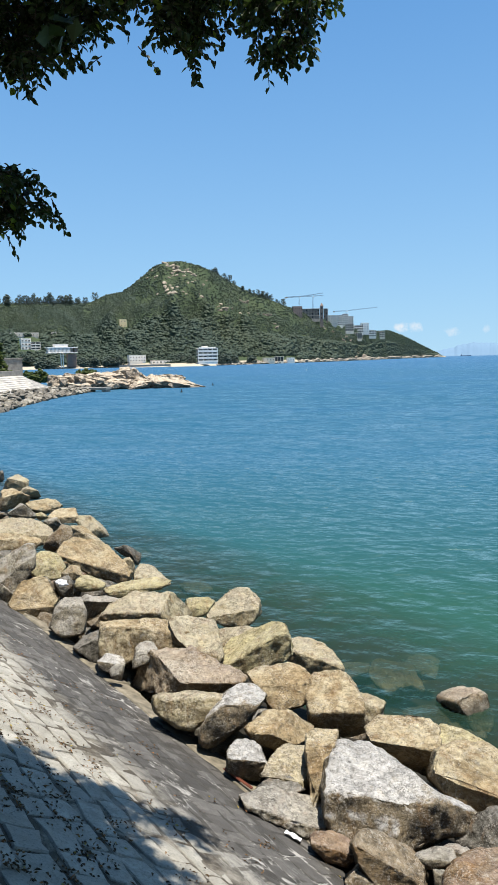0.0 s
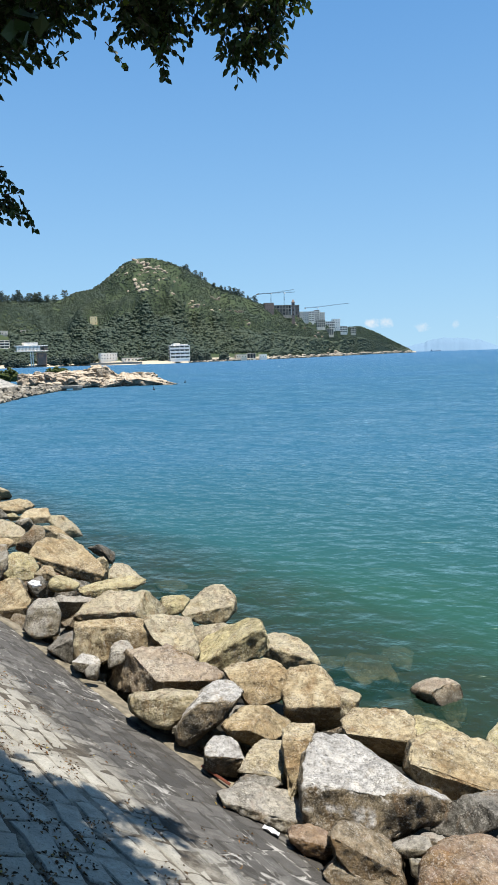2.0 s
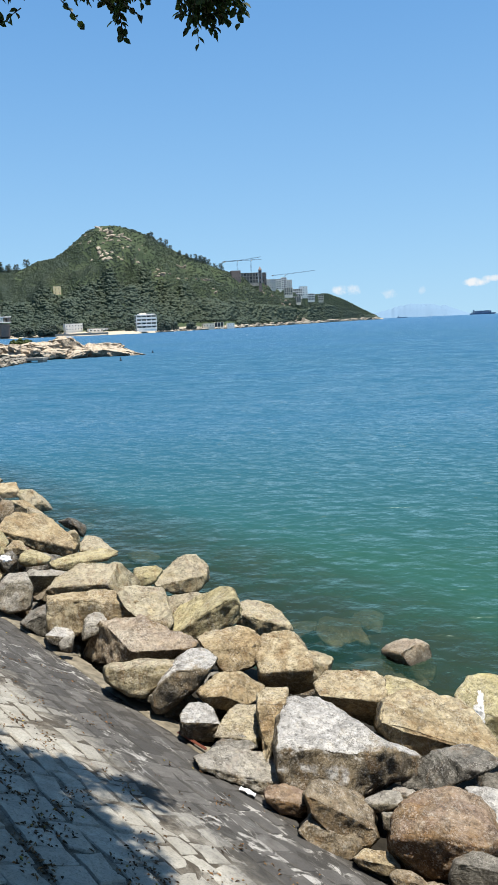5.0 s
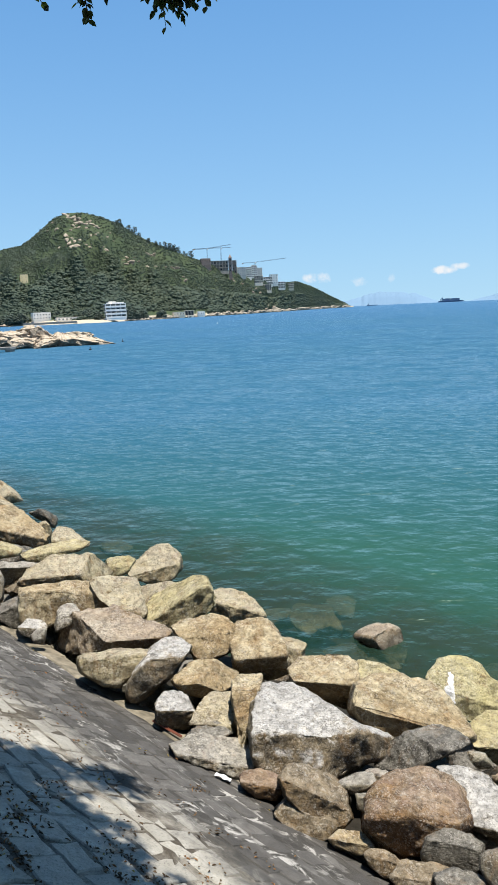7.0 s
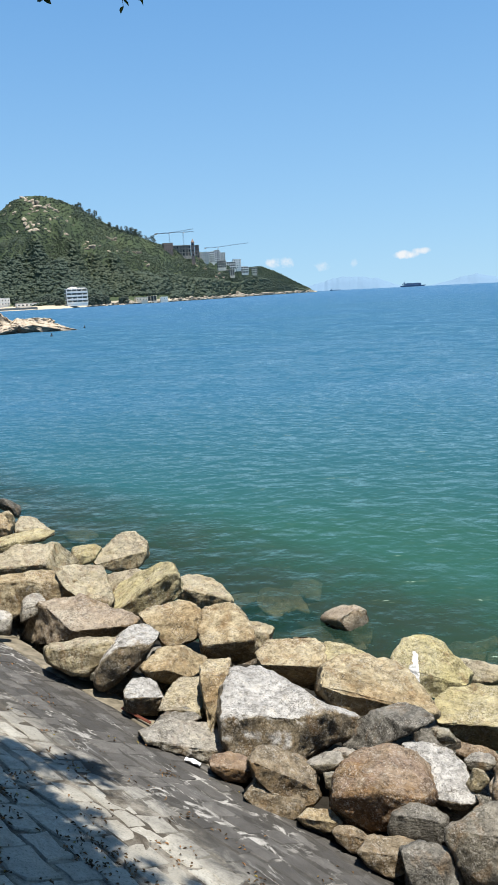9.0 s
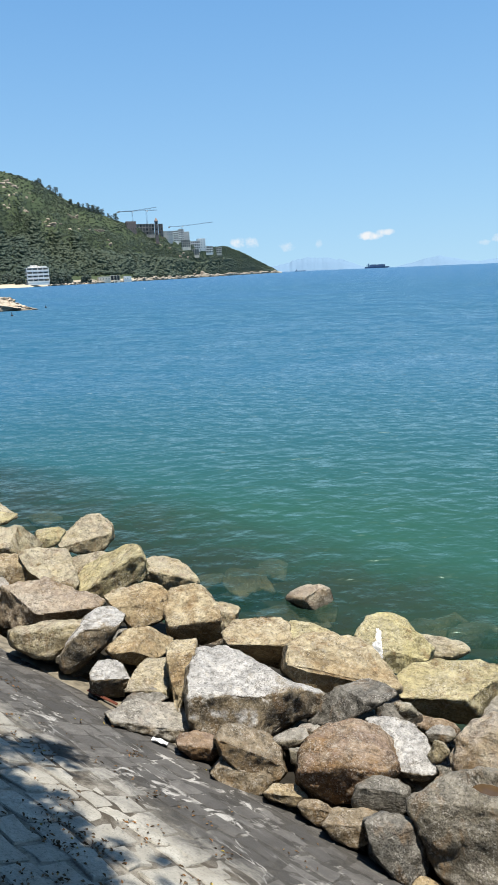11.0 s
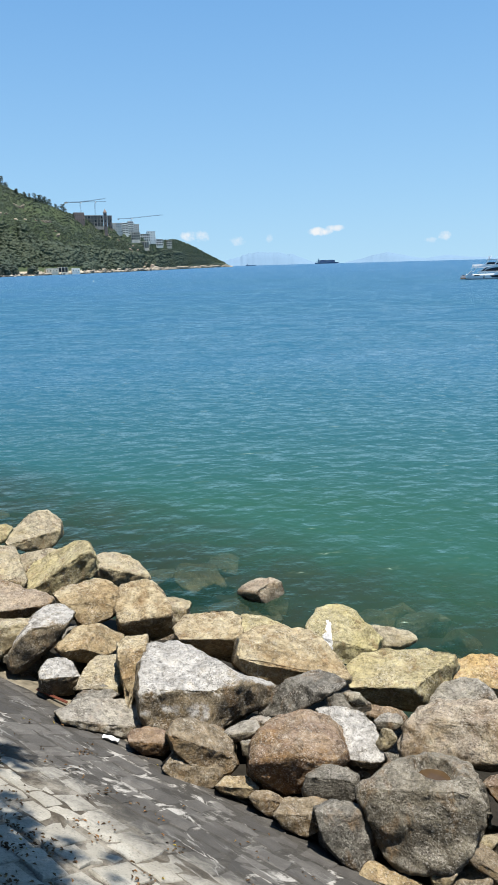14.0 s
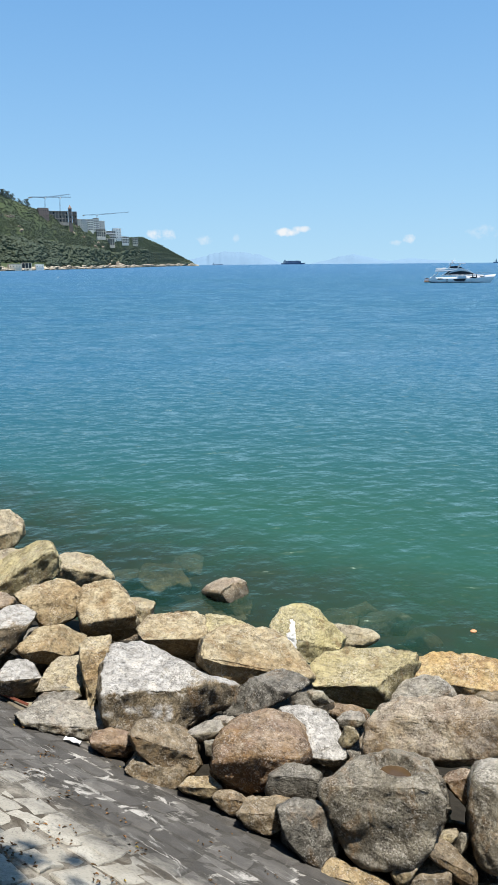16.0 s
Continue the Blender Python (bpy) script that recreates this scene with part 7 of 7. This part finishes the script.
def leaf_cloud(name, sprays, parent):
    """Leaves along short drooping twigs, in one mesh. sprays: place, radius, number of twigs."""
    vs, fs, twigs = [], [], bmesh.new()
    for c, rad, n, fine in sprays:
        for _ in range(n):
            a = Vector((random.gauss(0, 0.42), random.gauss(0, 0.42), random.gauss(0, 0.42))) * rad + c
            out = Vector((random.uniform(-1, 1), random.uniform(-1, 1), random.uniform(-0.9, 0.35))).normalized()
            ln = random.uniform(0.07, 0.14)
            if fine:
                tube(twigs, [a, a + out * ln * 0.6 - Vector((0, 0, 0.01)), a + out * ln - Vector((0, 0, 0.03))], [0.003, 0.0022, 0.0012], 4)
            k = random.randint(5, 8)
            for i in range(k):
                p = a + out * ln * (0.2 + 0.8 * i / (k - 1)) - Vector((0, 0, 0.03 * i / k))
                side = out.cross(Vector((0, 0, 1))).normalized() * (1 if i % 2 else -1)
                d = (out * random.uniform(0.2, 0.9) + side * random.uniform(0.4, 1.0) + Vector((0, 0, random.uniform(-0.9, 0.1)))).normalized()
                w = d.cross(Vector((random.uniform(-1, 1), random.uniform(-1, 1), 0.9))).normalized()
                up = w.cross(d)
                L, W = (random.uniform(0.034, 0.054), random.uniform(0.012, 0.019)) if fine else (random.uniform(0.06, 0.09), random.uniform(0.026, 0.036))
                b = len(vs)
                if not fine:
                    vs += [p, p + d * L * 0.45 + w * W + up * 0.004, p + d * L, p + d * L * 0.45 - w * W + up * 0.004]
                    fs += [(b, b + 1, b + 2), (b, b + 2, b + 3)]
                    continue
                vs += [p, p + d * L * 0.3 + w * W * 0.85 + up * 0.003, p + d * L * 0.65 + w * W * 0.8 + up * 0.002, p + d * L - up * 0.006,
                       p + d * L * 0.65 - w * W * 0.8 + up * 0.002, p + d * L * 0.3 - w * W * 0.85 + up * 0.003, p + d * L * 0.35 - up * 0.004, p + d * L * 0.7 - up * 0.004]
                fs += [(b, b + 6, b + 1), (b, b + 5, b + 6), (b + 1, b + 6, b + 7, b + 2), (b + 6, b + 5, b + 4, b + 7), (b + 2, b + 7, b + 3), (b + 7, b + 4, b + 3)]
    ob = link_mesh(name, vs, fs, LEAF)
    ob.parent = parent
    part("branchwork", twigs, BARK, parent)
    return ob


ROOT = Vector((-3.4, -1.6, TOP_Z))
shade_tree = thing("tree", Matrix(), "spreading dark evergreen tree overhanging the bank", "tree")
bm = bmesh.new()
tube(bm, [ROOT - Vector((0, 0, 0.3)), ROOT + Vector((0.05, 0.1, 1.2)), ROOT + Vector((0.2, 0.2, 2.6)), ROOT + Vector((0.4, 0.5, 3.8))], [0.42, 0.3, 0.26, 0.2], 14)
part("trunk", bm, BARK, shade_tree)


def visible_gap(p):
    """True where the crown thins out over the open view across the water."""
    flat = math.hypot(p.x, p.y)
    bearing = math.degrees(math.atan2(p.x, p.y))
    if bearing < -27 and p.y > 0.5:
        return (p.z - EYE_Z) / flat < 0.16
    return p.y > 0.5 and (p.z - EYE_Z) / flat < 0.60


# tips that hang down over the view: bearing, height above the eye (degrees), radius, twigs
TIPS_A = ((-17.7, 23.8, 0.25, 50), (-15.7, 24.0, 0.25, 50), (-13.6, 24.5, 0.25, 45), (-11.9, 25.3, 0.22, 30), (-17.5, 21.8, 0.20, 34), (-15.4, 22.4, 0.20, 34), (-13.5, 23.2, 0.15, 18), (-15.9, 20.8, 0.10, 10), (-12.0, 24.0, 0.10, 8), (-17.9, 20.8, 0.10, 8), (-11.3, 24.7, 0.08, 5))
TIPS_B = ((-9.1, 25.6, 0.12, 10), (-7.6, 25.8, 0.18, 22), (-5.4, 25.9, 0.25, 45), (-3.3, 25.9, 0.22, 38), (-5.1, 24.2, 0.16, 24), (-3.3, 23.9, 0.16, 22), (-3.6, 22.4, 0.09, 10), (-6.0, 23.4, 0.06, 5), (-1.3, 25.6, 0.12, 12), (-0.2, 25.9, 0.15, 14))
TIPS_C = ((2.0, 25.9, 0.20, 30), (4.2, 25.8, 0.25, 42), (2.9, 24.2, 0.17, 24), (4.6, 24.1, 0.17, 24), (3.5, 22.5, 0.12, 12), (4.6, 22.7, 0.08, 7), (2.3, 22.0, 0.06, 5), (0.9, 23.0, 0.05, 3), (2.8, 21.6, 0.07, 5), (5.7, 25.4, 0.06, 4))
TIPS_D = ((-19.4, 12.7, 0.13, 20), (-18.2, 13.1, 0.10, 12), (-17.4, 13.0, 0.09, 10), (-16.2, 13.2, 0.05, 5), (-19.6, 10.8, 0.17, 26), (-18.4, 11.1, 0.12, 16), (-17.1, 11.3, 0.09, 10), (-15.8, 11.4, 0.05, 5), (-18.0, 10.4, 0.07, 7))
sprays = []
limbs = bmesh.new()
hub = ROOT + Vector((0.4, 0.5, 3.7))
for az, el, rad, n in TIPS_A + TIPS_B + TIPS_C + TIPS_D:
    d = 4.0 + 0.15 * random.uniform(-1, 1)
    el += 1.0
    sprays.append((polar(az, d * math.cos(radians(el)), EYE_Z + d * math.sin(radians(el))), rad * 0.82, int(n * 1.25), True))
# Crown out of view, its rim shaped to cast the shade edge on the bank.
while len(sprays) < 1400:
    p = Vector((random.uniform(-9.4, 1.7), random.uniform(-4.2, 6.3), random.uniform(6.2, 9.6)))
    if len(sprays) > 850:
        p = Vector((random.uniform(-3.1, 1.4), random.uniform(0.8, 4.5), random.uniform(6.6, 9.4)))
    if len(sprays) > 1250:
        p = Vector((random.uniform(-1.3, 1.1), random.uniform(1.4, 3.5), random.uniform(6.8, 9.0)))
    foot = p - sun_dir * ((p.z - 7.6) / sun_dir.z)
    edge = np.interp(foot.y + 0.46, (0.5, 1.5, 2.1, 2.55, 2.8, 3.3, 3.7, 3.85, 4.0, 4.4), (1.5, 1.1, 0.9, 0.78, 0.63, 0.38, 0.18, -0.55, -0.95, -2.2)) - 0.24
    if foot.x > edge + 0.22 * noise.noise(p * 1.5) or ((p.x + 4.0) / 5.5) ** 2 + ((p.y - 0.45) / 5.2) ** 2 > 1:
        continue
    if visible_gap(p - Vector((0, 0, 0.5))) or (p - Vector((0, 0, EYE_Z))).length < 1.6:
        continue
    sprays.append((p, 0.45, 34, False))
for az, el, d in ((-17, 28, 3.8), (-5, 29, 3.8), (2.5, 30, 3.8), (-24, 14, 3.9), (-40, 40, 3.6), (-80, 45, 3.0), (-120, 50, 3.5), (170, 60, 3.0), (-20, 55, 3.6), (30, 62, 3.4)):
    end = polar(az, d * math.cos(radians(el)), EYE_Z + d * math.sin(radians(el)))
    mid = hub.lerp(end, 0.5) + Vector((0, 0, 0.9))
    tube(limbs, [hub, hub.lerp(mid, 0.5) + Vector((0, 0, 0.25)), mid, mid.lerp(end, 0.6) + Vector((0, 0, 0.15)), end], [0.13, 0.09, 0.06, 0.03, 0.008], 8)
part("limbs", limbs, BARK, shade_tree)
leaf_cloud("crown", sprays, shade_tree)

# ---- pitching stones of the bank: wavering courses along the shore ----
random.seed(31)
laid = []
q, row = 0.02, 0
while q < SLOPE_LEN - 0.1:
    rh = random.uniform(0.15, 0.22)
    s = -3.5 + random.uniform(0, 0.3)
    while s < 24:
        ln = random.choice((random.uniform(0.15, 0.22), random.uniform(0.2, 0.3), random.uniform(0.26, 0.38)))
        sag = 0.05 * noise.noise(Vector((s * 0.7, q * 0.8, 1.0)))
        laid.append((s + ln / 2, q + rh / 2 + sag + random.gauss(0, 0.014), ln * random.uniform(0.93, 1.03), rh * random.uniform(0.89, 1.03)))
        s += ln
    q += rh
    row += 1

# fallen leaves, most of them caught in the joints of the shaded upper part
vs, fs = [], []
for i in range(150000):
    if i % 9:
        ls, lq, la, lb = random.choice(laid)
        if not (0 < ls < 8.5) or random.random() < (lq / SLOPE_LEN) ** 0.42 or (lq > 1.75 and random.random() < 0.8):
            continue
        if random.random() < 0.6:
            s, q = ls + random.uniform(-0.5, 0.5) * la, lq + random.choice((-0.52, 0.52)) * lb + random.gauss(0, 0.012)
        else:
            s, q = ls + random.choice((-0.52, 0.52)) * la + random.gauss(0, 0.012), lq + random.uniform(-0.5, 0.5) * lb
    else:
        s, q = random.uniform(0, 8.5), random.random() ** 1.8 * (SLOPE_LEN - 0.1)
    heap = noise.noise(Vector((s * 3.1, q * 3.1, 9))) + 0.6 * noise.noise(Vector((s * 7.7, q * 7.7, 2)))
    if heap + 0.22 * random.random() < np.interp(q, (0.0, 1.6, 2.2, 3.5), (-0.04, 0.06, 0.36, 0.60)):
        continue
    m = slope_mat(s, q, 0.012) @ pose(0, 0, 0, random.uniform(-22, 22), random.uniform(-22, 22), random.uniform(0, 360))
    L, W = random.uniform(0.012, 0.034), random.uniform(0.003, 0.007)
    bend = random.uniform(-0.3, 0.3) * L
    b = len(vs)
    vs += [m @ Vector(v) for v in ((0, 0, 0), (L * 0.35, W + bend * 0.3, 0.008), (L * 0.75, W * 0.7 + bend * 0.7, 0.006), (L, bend, random.uniform(0, 0.010)), (L * 0.7, -W * 0.7 + bend * 0.7, 0.007), (L * 0.35, -W + bend * 0.3, 0.009), (L * 0.5, bend * 0.4, 0.001))]
    fs += [(b, b + 6, b + 1), (b + 6, b + 2, b + 1), (b + 6, b + 3, b + 2), (b + 6, b + 4, b + 3), (b + 6, b + 5, b + 4), (b, b + 5, b + 6)]
fallen = link_mesh("fallen_leaves", vs, fs, DRY_LEAF)
tagged(fallen, "scattered dry brown and yellow leaves on the bank", "fallen leaves", kind="stuff")


def stone_shape(seed):
    """An uneven four- to six-sided setting stone, 1 by 1, with eased edges and a rough crown."""
    rs = random.Random(seed)
    bm = bmesh.new()
    rim = []
    for x, y in ((-0.5, -0.5), (0, -0.5), (0.5, -0.5), (0.5, 0), (0.5, 0.5), (0, 0.5), (-0.5, 0.5), (-0.5, 0)):
        rim.append((x + rs.uniform(-0.09, 0.03) * (1 if x > 0 else -1), y + rs.uniform(-0.12, 0.04) * (1 if y > 0 else -1)))
    low = [bm.verts.new((x, y, -0.03)) for x, y in rim]
    mid = [bm.verts.new((x, y, 0.004)) for x, y in rim]
    top = [bm.verts.new((x * 0.955, y * 0.94, 0.011 + rs.uniform(-0.003, 0.003))) for x, y in rim]
    heart = bm.verts.new((rs.uniform(-0.1, 0.1), rs.uniform(-0.1, 0.1), 0.014 + rs.uniform(-0.004, 0.004)))
    for k in range(8):
        j = (k + 1) % 8
        bm.faces.new((low[k], low[j], mid[j], mid[k]))
        bm.faces.new((mid[k], mid[j], top[j], top[k]))
        bm.faces.new((top[k], top[j], heart))
    return bm


STONES = []
for i in range(24):
    me = bpy.data.meshes.new("stone")
    bm = stone_shape(i)
    bm.verts.index_update()
    STONES.append((me, np.array([v.co for v in bm.verts]), [[w.index for w in f.verts] for f in bm.faces]))
    bm.to_mesh(me)
    bm.free()
    me.materials.append(STONE)
order = sorted(range(len(laid)), key=lambda i: math.hypot(laid[i][0] - 3.2, (laid[i][1] - 1.8) * 1.3))
vs, fs, base = [], [], 0
for n, i in enumerate(order):
    s, q, a, b = laid[i]
    me, tv, tf = STONES[i % 24]
    low_band = q > 2.05
    lift = random.uniform(-0.006, 0.003) - (0.007 if low_band else 0)
    m = slope_mat(s, q, lift) @ pose(0, 0, 0, random.uniform(-0.7, 0.7), random.uniform(-0.7, 0.7), random.uniform(-7, 7)) @ Matrix.Diagonal((a, b, 1, 1))
    if n < 300:
        ob = new("stone", me)
        ob.parent = embankment
        ob.matrix_world = m
    else:
        vs += [m @ Vector(v) for v in tv]
        fs += [[k + base for k in f] for f in tf]
        base += len(tv)
rest = link_mesh("stones", vs, fs, STONE)
rest.parent = embankment
tagged(rest, kind="stuff")
